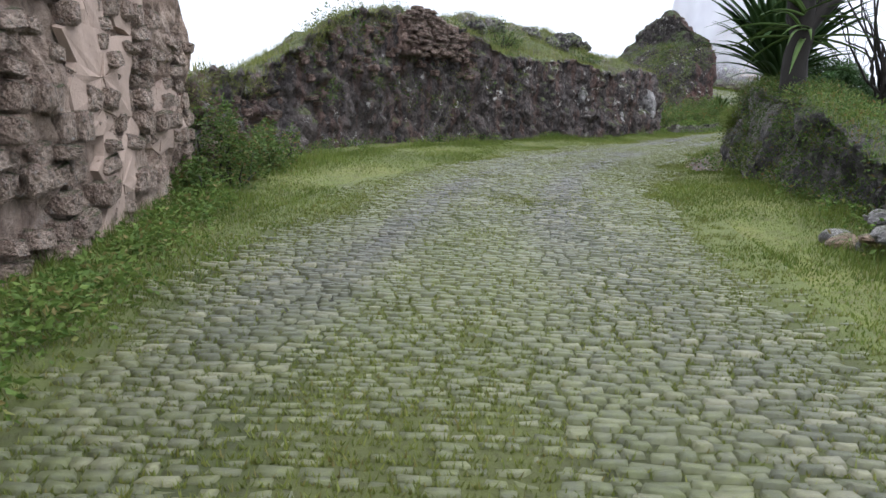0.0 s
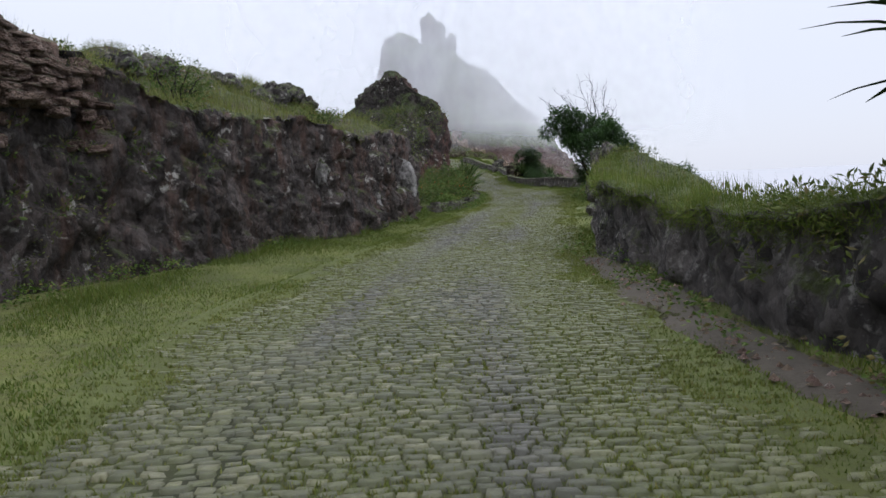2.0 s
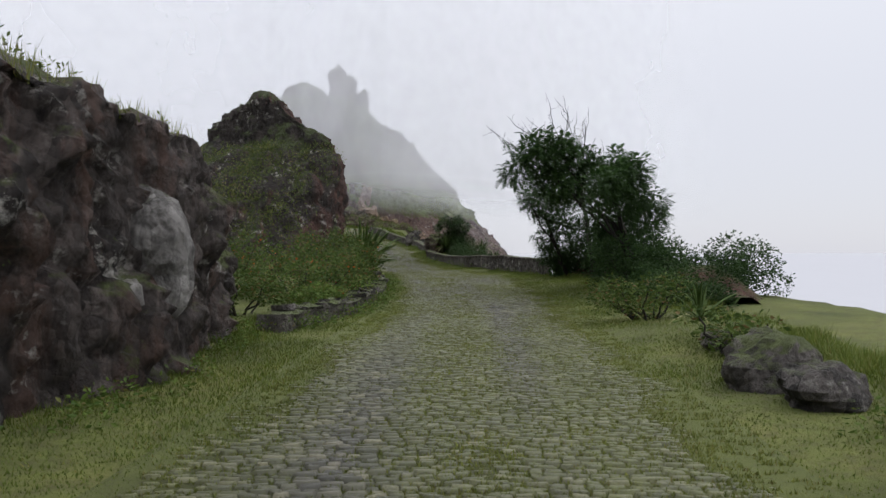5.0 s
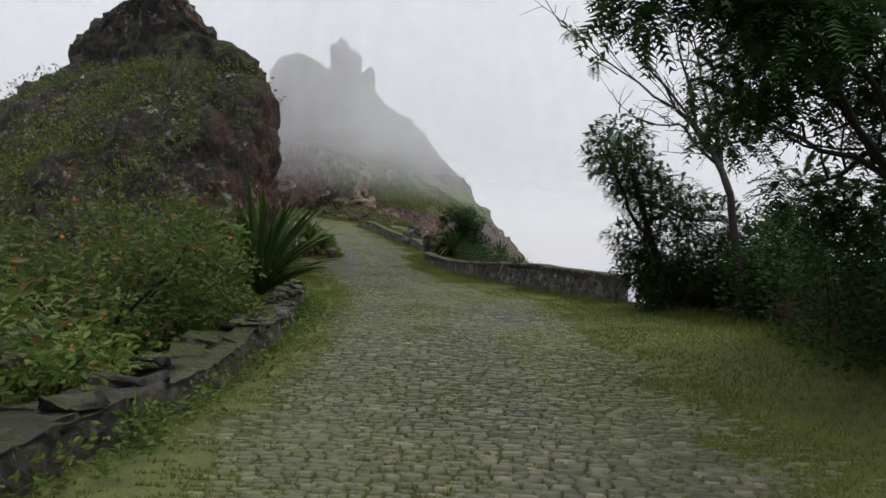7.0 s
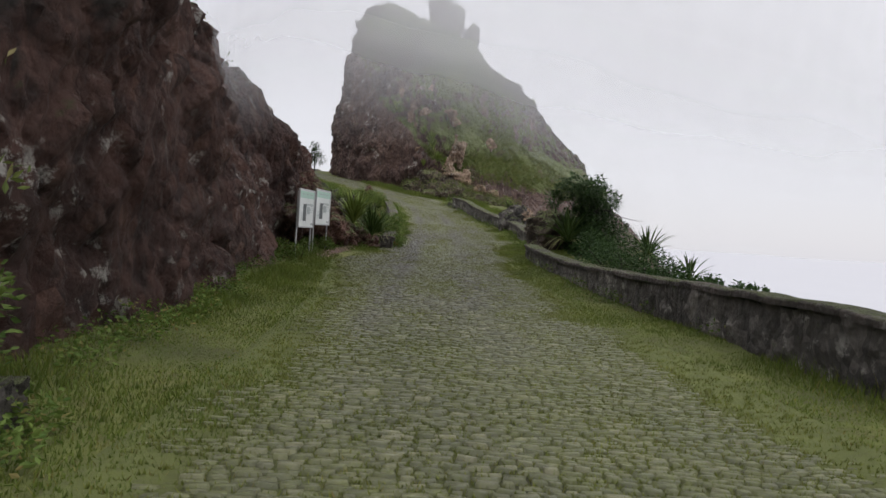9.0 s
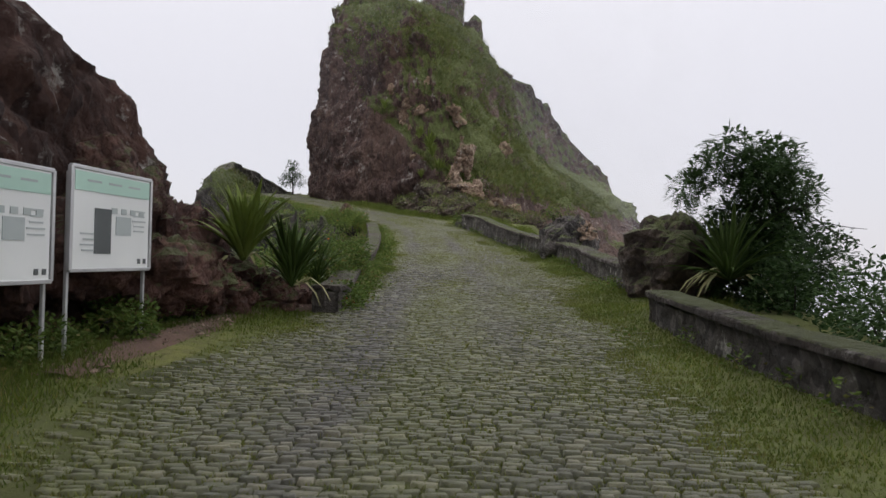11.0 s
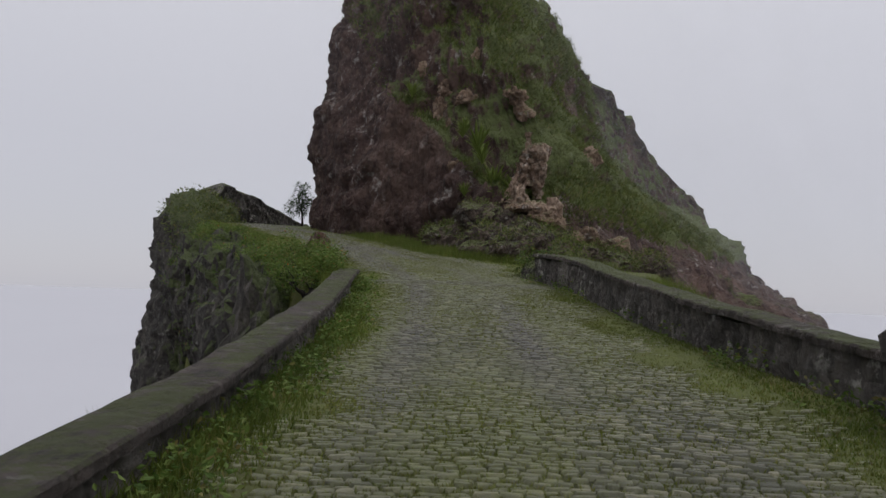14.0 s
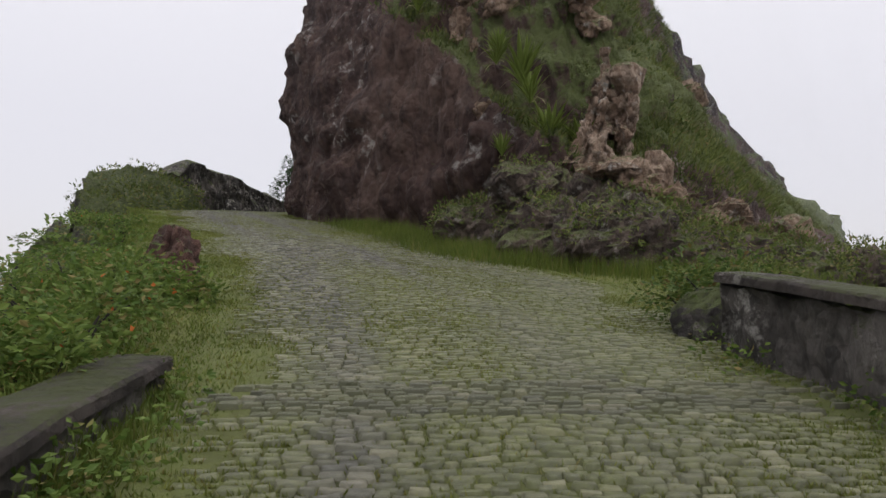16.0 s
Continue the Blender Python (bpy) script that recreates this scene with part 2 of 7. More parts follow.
def rock_material(name, dark, mid, pale, moss=0.5, lichen=0.5, mosscol=(0.055, 0.066, 0.02), stretch=(1, 1, 0.6), grain=1.0, flank=None, cover=0.0, red=None, blotch=0.75, ledge=None, streaks=None):
    """dark, mid and pale rock, moss on upward faces and on those towards flank; red: other tones for the faces that look east;
    ledge: (x, z, fall, floor) of the slanting line above which the plants grow."""
    m, nt, bsdf = material(name, 0.9)
    big = tex_noise(nt, 0.45 * grain, 5, 0.6, stretch=stretch)
    fine = tex_noise(nt, 5.0 * grain, 6, 0.7, stretch=stretch)
    base = ramp(nt, big, [(0.3, dark), (0.52, mid), (0.7, pale)])
    stones = tex_cells(nt, 3.6 * grain, stretch=(1, 1, 0.75))
    chips = tex_cells(nt, 11.0 * grain, stretch=(1, 1, 0.7))
    tone = nt.nodes.new("ShaderNodeSeparateColor")
    nt.links.new(stones.outputs["Color"], tone.inputs[0])
    base = mix(nt, step(nt, tone.outputs[0], 0.0, 1.0, 0.0, blotch), base, ramp(nt, tone.outputs[1], [(0.0, dark), (0.6, mid), (1.0, pale)]))
    tone2 = nt.nodes.new("ShaderNodeSeparateColor")
    nt.links.new(chips.outputs["Color"], tone2.inputs[0])
    base = mix(nt, step(nt, tone2.outputs[0], 0.6, 1.0, 0.0, 0.73 * blotch), base, pale)
    if red:
        geo = nt.nodes.new("ShaderNodeNewGeometry")
        east = nt.nodes.new("ShaderNodeVectorMath")
        east.operation = "DOT_PRODUCT"
        east.inputs[1].default_value = (0.95, -0.1, 0.0)
        nt.links.new(geo.outputs["Normal"], east.inputs[0])
        warm = mix(nt, step(nt, tone.outputs[0], 0.0, 1.0, 0.0, 0.75), ramp(nt, big, [(0.3, red[0]), (0.52, red[1]), (0.7, red[2])]), ramp(nt, tone.outputs[1], [(0.0, red[0]), (0.6, red[1]), (1.0, red[2])]))
        base = mix(nt, step(nt, maths(nt, "ADD", east.outputs["Value"], step(nt, tex_noise(nt, 0.35, 3), 0.3, 0.7, -0.35, 0.35)), 0.1, 0.45), base, warm)
    if streaks:
        runs = tex_noise(nt, 2.2, 5, 0.65, stretch=(1, 1, 0.16))
        base = mix(nt, step(nt, runs, 0.5, 0.62, 0.0, 0.75), base, streaks)
        base = mix(nt, step(nt, tex_noise(nt, 3.0, 5, 0.65, stretch=(1, 1, 0.14)), 0.6, 0.7, 0.0, 0.55), base, tuple(1.3 * v for v in pale))
    base = mix(nt, step(nt, fine, 0.46, 0.68, 0.0, 0.7), base, tuple(0.35 * v for v in dark))
    spots = maths(nt, "MULTIPLY", step(nt, tex_noise(nt, 4.2 * grain, 5, 0.7), 0.56, 0.66), step(nt, tex_noise(nt, 0.8 * grain, 2), 0.45, 0.6))
    base = mix(nt, maths(nt, "MULTIPLY", spots, lichen), base, (0.40, 0.38, 0.345))
    up = maths(nt, "ADD", up_facing(nt), step(nt, tex_noise(nt, 0.7, 6, 0.7), 0.32, 0.68, -0.55, 0.55))
    if flank:
        geo = nt.nodes.new("ShaderNodeNewGeometry")
        dot = nt.nodes.new("ShaderNodeVectorMath")
        dot.operation = "DOT_PRODUCT"
        dot.inputs[1].default_value = flank
        nt.links.new(geo.outputs["Normal"], dot.inputs[0])
        up = maths(nt, "ADD", maths(nt, "ADD", up, maths(nt, "MULTIPLY", dot.outputs["Value"], 0.8)), step(nt, tex_noise(nt, 0.16, 3, 0.5), 0.3, 0.7, cover - 0.35, cover + 0.35))
    if ledge:
        co, sp = nt.nodes.new("ShaderNodeTexCoord"), nt.nodes.new("ShaderNodeSeparateXYZ")
        nt.links.new(co.outputs["Object"], sp.inputs[0])
        right = maths(nt, "SUBTRACT", sp.outputs["X"], ledge[0])
        line = maths(nt, "MAXIMUM", maths(nt, "SUBTRACT", ledge[1], maths(nt, "MULTIPLY", right, ledge[2])), ledge[3])
        line = maths(nt, "SUBTRACT", line, maths(nt, "MULTIPLY", maths(nt, "MINIMUM", right, 0.0), 2.2))
        above = maths(nt, "SUBTRACT", sp.outputs["Z"], maths(nt, "ADD", line, step(nt, tex_noise(nt, 0.8, 3), 0.3, 0.7, -0.5, 0.5)))
        up = maths(nt, "ADD", up, step(nt, above, -0.4, 0.6, -1.1, 0.22))
    green = mix(nt, tex_noise(nt, 5.0, 5, 0.7), tuple(0.55 * v for v in mosscol), tuple(1.7 * v for v in mosscol))
    ragged = step(nt, maths(nt, "ADD", up, step(nt, tex_noise(nt, 9.0, 4, 0.7), 0.3, 0.7, -0.3, 0.3)), 0.66 - 0.5 * moss, 1.05 - 0.4 * moss)
    base = mix(nt, maths(nt, "MULTIPLY", ragged, 0.85), base, green)
    nt.links.new(base, bsdf.inputs["Base Color"])
    h = maths(nt, "ADD", tex_noise(nt, 7.0 * grain, 8, 0.75), maths(nt, "ADD", maths(nt, "MULTIPLY", stones.outputs["Distance"], -0.9), maths(nt, "MULTIPLY", chips.outputs["Distance"], -0.5)))
    bump(nt, bsdf, h, 1.0, 0.16 / grain)
    return m


def leaf_material(name, a, b, rough=0.55, dead=None):
    m, nt, bsdf = material(name, max(rough, 0.6))
    bsdf.inputs["Specular IOR Level"].default_value = 0.15
    g = nt.nodes.new("ShaderNodeNewGeometry")
    isl = g.outputs["Random Per Island"]
    col = ramp(nt, isl, [(0.0, a), (1.0, b)] if dead is None else [(0.0, a), (0.86, b), (0.93, dead)])
    co = tex_noise(nt, 0.9, 3)
    col = mix(nt, step(nt, co, 0.3, 0.7, 0.0, 0.6), col, mix(nt, 0.5, a, (0.02, 0.03, 0.008)))
    nt.links.new(col, bsdf.inputs["Base Color"])
    tr = nt.nodes.new("ShaderNodeBsdfTranslucent")
    nt.links.new(col, tr.inputs["Color"])
    mx = nt.nodes.new("ShaderNodeMixShader")
    mx.inputs[0].default_value = 0.35
    nt.links.new(bsdf.outputs[0], mx.inputs[1])
    nt.links.new(tr.outputs[0], mx.inputs[2])
    nt.links.new(mx.outputs[0], nt.nodes["Material Output"].inputs[0])
    return m


def plain(name, col, rough=0.7, var=0.25, scale=6.0, metal=0.0, bumps=0.3):
    m, nt, bsdf = material(name, rough)
    c = mix(nt, tex_noise(nt, scale, 6, 0.65), tuple(v * (1 - var) for v in col), tuple(min(1, v * (1 + var)) for v in col))
    c = mix(nt, step(nt, tex_noise(nt, scale * 0.15, 3), 0.35, 0.7, 0, 0.5), c, tuple(v * 0.6 for v in col))
    nt.links.new(c, bsdf.inputs["Base Color"])
    bsdf.inputs["Metallic"].default_value = metal
    if bumps:
        bump(nt, bsdf, tex_noise(nt, scale * 4, 6, 0.65), bumps, 0.02)
    return m


ROCK_GREY = rock_material("dark_rock", (0.015, 0.014, 0.0135), (0.056, 0.049, 0.046), (0.19, 0.168, 0.155), moss=0.42, lichen=0.8, mosscol=(0.065, 0.082, 0.022))
ROCK_LEFT = rock_material("streaked_rock", (0.017, 0.0145, 0.0135), (0.058, 0.047, 0.043), (0.165, 0.135, 0.122), moss=0.2, lichen=1.0, mosscol=(0.060, 0.075, 0.020), stretch=(1.5, 1.5, 0.28), blotch=0.5, streaks=(0.115, 0.068, 0.053))
ROCK_RED = rock_material("red_brown_rock", (0.034, 0.017, 0.013), (0.086, 0.042, 0.032), (0.155, 0.08, 0.06), moss=0.15, lichen=0.3)
ROCK_KNOB = rock_material("bluff_rock", (0.011, 0.009, 0.008), (0.032, 0.026, 0.023), (0.085, 0.07, 0.06), moss=0.28, lichen=0.9, grain=0.8, flank=(-0.75, -0.2, 0.2), cover=-0.22, mosscol=(0.036, 0.048, 0.013), red=((0.026, 0.0125, 0.0095), (0.068, 0.033, 0.025), (0.12, 0.062, 0.046)), blotch=0.5)
LEDGE = (36.0, 11.7, 1.55, 6.6)
ROCK_TOWER = rock_material("tower_rock", (0.030, 0.0175, 0.0145), (0.074, 0.043, 0.035), (0.15, 0.098, 0.076), moss=0.6, lichen=0.6, mosscol=(0.075, 0.098, 0.026), stretch=(1.2, 1.2, 0.4), grain=0.5, flank=(0.5, -0.25, 0.5), cover=-0.16, blotch=0.5, ledge=LEDGE)
ROCK_CRAG = rock_material("crag_rock", (0.017, 0.015, 0.013), (0.042, 0.037, 0.031), (0.09, 0.08, 0.066), moss=0.6, lichen=0.3, mosscol=(0.055, 0.07, 0.022), flank=(0.6, -0.5, 0.4), cover=0.0)
ROCK_PALE = rock_material("pale_rock", (0.13, 0.085, 0.058), (0.27, 0.185, 0.13), (0.44, 0.35, 0.27), moss=0.12, lichen=0.9)
ROCK_SLAB = rock_material("slab_rock", (0.075, 0.047, 0.032), (0.215, 0.142, 0.096), (0.37, 0.275, 0.20), moss=0.15, lichen=0.6, mosscol=(0.07, 0.085, 0.025), blotch=0.5)
ROCK_FOOT = rock_material("foot_rock", (0.034, 0.025, 0.020), (0.080, 0.058, 0.046), (0.16, 0.12, 0.095), moss=0.55, lichen=0.5, mosscol=(0.07, 0.085, 0.025))
GRASS = leaf_material("grass", (0.070, 0.106, 0.018), (0.143, 0.175, 0.032), 0.6, (0.20, 0.18, 0.06))
GRASS_SHORT = leaf_material("short_grass", (0.086, 0.108, 0.021), (0.185, 0.198, 0.044), 0.6, (0.1740, 0.1436, 0.0522))
GRASS_PALE = leaf_material("hill_grass", (0.085, 0.105, 0.022), (0.19, 0.20, 0.055), 0.6, (0.26, 0.22, 0.10))
LEAF_CLING = leaf_material("clinging_weed", (0.048, 0.072, 0.017), (0.165, 0.19, 0.05), 0.7, (0.22, 0.18, 0.085))
LEAF_BRIGHT = leaf_material("bright_agave_leaf", (0.12, 0.175, 0.032), (0.27, 0.33, 0.08), 0.5)
LEAF_DARK = leaf_material("dark_leaf", (0.018, 0.042, 0.013), (0.055, 0.098, 0.028), 0.5)
LEAF_FRESH = leaf_material("fresh_weed", (0.055, 0.10, 0.018), (0.15, 0.205, 0.045), 0.55, (0.20, 0.16, 0.06))
BLOSSOM = leaf_material("orange_blossom", (0.35, 0.08, 0.02), (0.5, 0.16, 0.04), 0.6)
LEAF_MID = leaf_material("shrub_leaf", (0.036, 0.068, 0.014), (0.11, 0.15, 0.034), 0.5, (0.16, 0.10, 0.04))
LEAF_AGAVE = leaf_material("agave_leaf", (0.034, 0.070, 0.017), (0.12, 0.175, 0.046), 0.45)
LEAF_PALE = leaf_material("withered_leaf", (0.24, 0.24, 0.10), (0.40, 0.38, 0.20), 0.6)
BARK = plain("bark", (0.02, 0.017, 0.014), 0.9, 0.4, 9.0)
BARK_PALE = plain("pale_bark", (0.16, 0.14, 0.12), 0.9, 0.4, 9.0)
PARAPET = rock_material("rubble_masonry", (0.04, 0.036, 0.033), (0.09, 0.08, 0.07), (0.20, 0.18, 0.16), moss=0.15, lichen=0.9)
PARAPET_PALE = rock_material("pale_grey_rock", (0.10, 0.095, 0.09), (0.22, 0.205, 0.195), (0.40, 0.38, 0.36), moss=0.05, lichen=0.5)
COPING = rock_material("coping", (0.035, 0.030, 0.026), (0.066, 0.053, 0.046), (0.12, 0.10, 0.088), moss=0.02, lichen=0.5)
METAL = plain("galvanised", (0.55, 0.55, 0.55), 0.45, 0.1, 20, 0.6, 0.05)
BOARD = plain("sign_white", (0.74, 0.76, 0.74), 0.4, 0.04, 3, 0, 0)
BOARD_GREEN = plain("sign_green", (0.42, 0.62, 0.52), 0.4, 0.06, 3, 0, 0)
INK = plain("sign_ink", (0.10, 0.11, 0.11), 0.5, 0.1, 9, 0, 0)
INK_PALE = plain("sign_pale_ink", (0.38, 0.42, 0.41), 0.5, 0.1, 9, 0, 0)
PLASTER = plain("weathered_plaster", (0.17, 0.125, 0.11), 0.9, 0.35, 4.0, bumps=0.5)
PLASTER_PALE = plain("pale_plaster", (0.30, 0.225, 0.178), 0.9, 0.35, 5.0, bumps=0.6)


def ground_material():
    m, nt, bsdf = material("grassy_ground", 0.95)
    n = tex_noise(nt, 0.6, 5, 0.6)
    c = ramp(nt, n, [(0.3, (0.045, 0.055, 0.013)), (0.5, (0.085, 0.10, 0.022)), (0.72, (0.13, 0.13, 0.035))])
    c = mix(nt, step(nt, tex_noise(nt, 6, 6, 0.7), 0.4, 0.7, 0, 0.7), c, (0.05, 0.045, 0.02))
    nt.links.new(c, bsdf.inputs["Base Color"])
    bump(nt, bsdf, tex_noise(nt, 14, 6, 0.7), 0.8, 0.06)
    return m


def roadbed_material():
    m, nt, bsdf = material("mossy_joint_soil", 0.95)
    c = ramp(nt, tex_noise(nt, 1.1, 5, 0.6), [(0.35, (0.013, 0.012, 0.007)), (0.5, (0.024, 0.028, 0.009)), (0.68, (0.046, 0.056, 0.014))])
    grassy = nt.nodes.new("ShaderNodeAttribute")
    grassy.attribute_name = "grassy"
    moss = nt.nodes.new("ShaderNodeAttribute")
    moss.attribute_name = "moss"
    c = mix(nt, maths(nt, "MULTIPLY", moss.outputs["Fac"], 0.75), c, mix(nt, tex_noise(nt, 1.3, 4, 0.6), (0.046, 0.058, 0.012), (0.095, 0.10, 0.025)))
    c = mix(nt, grassy.outputs["Fac"], c, mix(nt, tex_noise(nt, 5, 5, 0.7), (0.045, 0.055, 0.014), (0.11, 0.125, 0.032)))
    c = mix(nt, step(nt, tex_noise(nt, 20, 5, 0.7), 0.45, 0.7, 0, 0.5), c, (0.03, 0.026, 0.018))
    nt.links.new(c, bsdf.inputs["Base Color"])
    bump(nt, bsdf, tex_noise(nt, 40, 6, 0.7), 0.7, 0.03)
    return m


def cobble_material():
    m, nt, bsdf = material("cobblestone", 0.6)
    g = nt.nodes.new("ShaderNodeNewGeometry")
    o = nt.nodes.new("ShaderNodeObjectInfo")
    r = maths(nt, "FRACT", maths(nt, "ADD", g.outputs["Random Per Island"], o.outputs["Random"]), 0.0)
    c = ramp(nt, r, [(0.0, (0.0145, 0.0138, 0.0104)), (0.4, (0.036, 0.0345, 0.0245)), (0.78, (0.076, 0.071, 0.048)), (1.0, (0.165, 0.15, 0.102))])
    worn, moss = nt.nodes.new("ShaderNodeAttribute"), nt.nodes.new("ShaderNodeAttribute")
    worn.attribute_name, moss.attribute_name = "wear", "moss"
    c = mix(nt, maths(nt, "MULTIPLY", worn.outputs["Fac"], 0.5), c, (0.0574, 0.0531, 0.0452))
    green = mix(nt, tex_noise(nt, 1.3, 4, 0.6), (0.054, 0.067, 0.013), (0.112, 0.118, 0.028))
    c = mix(nt, maths(nt, "MULTIPLY", moss.outputs["Fac"], step(nt, tex_noise(nt, 9.0, 5, 0.7), 0.3, 0.65, 1.0, 0.45)), c, green)
    c = mix(nt, step(nt, tex_noise(nt, 22, 6, 0.7), 0.45, 0.7, 0, 0.55), c, (0.036, 0.036, 0.024))
    nt.links.new(c, bsdf.inputs["Base Color"])
    bsdf.inputs["Specular IOR Level"].default_value = 0.5
    bump(nt, bsdf, tex_noise(nt, 30, 7, 0.7), 0.6, 0.02)
    return m


GROUND, ROADBED, COBBLE = ground_material(), roadbed_material(), cobble_material()
EARTH = plain("red_earth", (0.088, 0.055, 0.040), 0.95, 0.6, 5.0, bumps=0.9)
EARTH_BROWN = plain("brown_earth", (0.060, 0.050, 0.038), 0.95, 0.6, 5.0, bumps=0.9)

# ---- ground: one sheet to the horizon ----
def graded(lo, hi, step_in, far):
    core = np.arange(lo, hi + 0.01, step_in)
    grow = np.cumsum(step_in * 1.32 ** np.arange(1, 60))
    grow = grow[grow < far]
    return np.concatenate([lo - grow[::-1], core, hi + grow])


gx, gy = graded(-24, 66, 0.5, 2600), graded(-16, 122, 0.5, 2600)
GX, GY = np.meshgrid(gx, gy)
XY = np.stack([GX, GY], -1)
s_, d_, _ = road_frame(XY)
GZ = land_z(XY) - 0.08 * np.clip(cobble_edge(s_, d_) + 0.5, 0, 1)
thing("ground", np.stack([GX, GY, GZ], -1).reshape(-1, 3), grid_faces(len(gy), len(gx)), GROUND, "rough grassy mountain ridge falling away into fog", "ground", kind="structure", smooth=True)

# road bed
rs = np.arange(0.5, LINE_S[-1] - 0.5, 0.25)
ru = np.linspace(0, 1, 45)
RL_, RR_ = np.interp(rs, COBBLE_S, COBBLE_LEFT) + 0.4, np.interp(rs, COBBLE_S, COBBLE_RIGHT) + 0.4
rd = -RL_[:, None] + (RL_ + RR_)[:, None] * ru[None]


def road_xyz(s, d, up=0.0):
    x = np.interp(s, LINE_S, LINE[:, 0]) + np.interp(s, LINE_S, LINE_T[:, 1]) * d
    y = np.interp(s, LINE_S, LINE[:, 1]) - np.interp(s, LINE_S, LINE_T[:, 0]) * d
    z = np.interp(s, LINE_S, LINE[:, 2]) + 0.05 * np.clip(np.abs(d) - 1.9, 0, 2.0) - 0.015 * np.clip(np.abs(d), 0, 2) + up
    return np.stack([x, y, z], -1)


RG = road_xyz(rs[:, None] + 0 * rd, rd, 0.0)
RG[:, (0, -1), 2] -= 0.12
road = thing("road", RG.reshape(-1, 3), grid_faces(len(rs), len(ru)), ROADBED, "narrow cobbled mountain road with mossy joints", "road", kind="structure", smooth=True)
gr = np.clip((0.35 - cobble_edge(rs[:, None] + 0 * rd, rd) + 0.35 * fbm(np.stack([rs[:, None] * 0.8 + 0 * rd, rd * 1.2, 0 * rd], -1), 3, 88)) / 0.45, 0, 1)
gm = np.clip(0.74 - 0.6 * np.exp(-((np.abs(rd + 0.15) - 0.72) / 0.26) ** 2) + 0.55 * fbm(np.stack([rs[:, None] * 0.22 + 0 * rd, rd * 0.7, 0 * rd], -1), 4, 47), 0, 1)
road.data.attributes.new("moss", "FLOAT", "POINT").data.foreach_set("value", gm.astype(np.float32).ravel())
road.data.attributes.new("grassy", "FLOAT", "POINT").data.foreach_set("value", gr.astype(np.float32).ravel())

# ---- rock builders ----
def rock_relief(G, N, amp, seed, top=None, size=1.0):
    """Moves a grid along its normals: bulges, blocky facets and grain."""
    G0 = G
    G = G / size
    big = fbm(G * (0.45, 0.45, 0.3), 3, seed)
    f1, f2, val = cells(G * (1.15, 1.15, 0.75) + 0.35 * fbm(G * 0.8, 2, seed + 3)[..., None], seed + 5)
    g1, g2, gv = cells(G * (3.4, 3.4, 2.3) + 0.3 * fbm(G * 1.7, 2, seed + 9)[..., None], seed + 7)
    k1, k2, kv = cells(G * (7.5, 7.5, 5.2), seed + 13)
    crack3 = np.clip((k2 - k1) * 3.0, 0, 1)
    crack = np.clip((f2 - f1) * 3.0, 0, 1)
    crack2 = np.clip((g2 - g1) * 3.0, 0, 1)
    h = 0.55 * big + 0.34 * val * crack - 0.30 * (1 - crack) + 0.15 * gv * crack2 - 0.13 * (1 - crack2) + 0.12 * fbm(G * 3.1, 3, seed + 21) + 0.10 * kv * crack3 - 0.09 * (1 - crack3)
    if top is not None:
        h = h * (1 - top) + top * 0.35 * fbm(G * 0.9, 4, seed + 31)
    return G0 + N * (amp * h)[..., None]


def resample_ring(poly, n):
    P = np.array(poly, float)
    k = len(P)
    out = []
    for i in range(k):
        a, b, c, d = P[i - 1], P[i], P[(i + 1) % k], P[(i + 2) % k]
        u = np.linspace(0, 1, n // k, endpoint=False)[:, None]
        t1, t2 = 0.35 * (c - a), 0.35 * (d - b)
        out.append((2 * u**3 - 3 * u**2 + 1) * b + (u**3 - 2 * u**2 + u) * t1 + (-2 * u**3 + 3 * u**2) * c + (u**3 - u**2) * t2)
    return np.vstack(out)


def rock_mass(levels, per_edge, res, amp, seed, cap=5, size=1.0):
    """A closed rock from (height, ring of plan points) levels."""
    k = len(levels[0][1])
    rings = [np.column_stack([resample_ring(p, k * per_edge), np.full(k * per_edge, float(z))]) for z, p in levels]
    rows = []
    for a, b in zip(rings[:-1], rings[1:]):
        m = max(2, int(np.ceil(abs(b[0, 2] - a[0, 2]) / res)))
        for u in np.linspace(0, 1, m, endpoint=False):
            rows.append(a * (1 - u) + b * u)
    last = rings[-1]
    c = last.mean(0)
    for u in np.linspace(0, 1, cap + 1)[:-1]:
        rows.append(last * (1 - u) + (c + (0, 0, 0.35)) * u + (0, 0, 0.35 * math.sin(u * 1.57) * 0.5))
    rows.append(np.repeat((c + (0, 0, 0.5))[None], len(last), 0) + (last - c) * 0.02)
    G = np.array(rows)
    N = grid_normals(G, True)
    G = rock_relief(G, N, amp, seed, None, size)
    return G.reshape(-1, 3), grid_faces(len(G), G.shape[1], True)


def join(*meshes):
    V, F, n = [], [], 0
    for v, f in meshes:
        V.append(np.asarray(v))
        F.append(np.asarray(f) + n)
        n += len(v)
    return np.concatenate(V), np.concatenate(F)


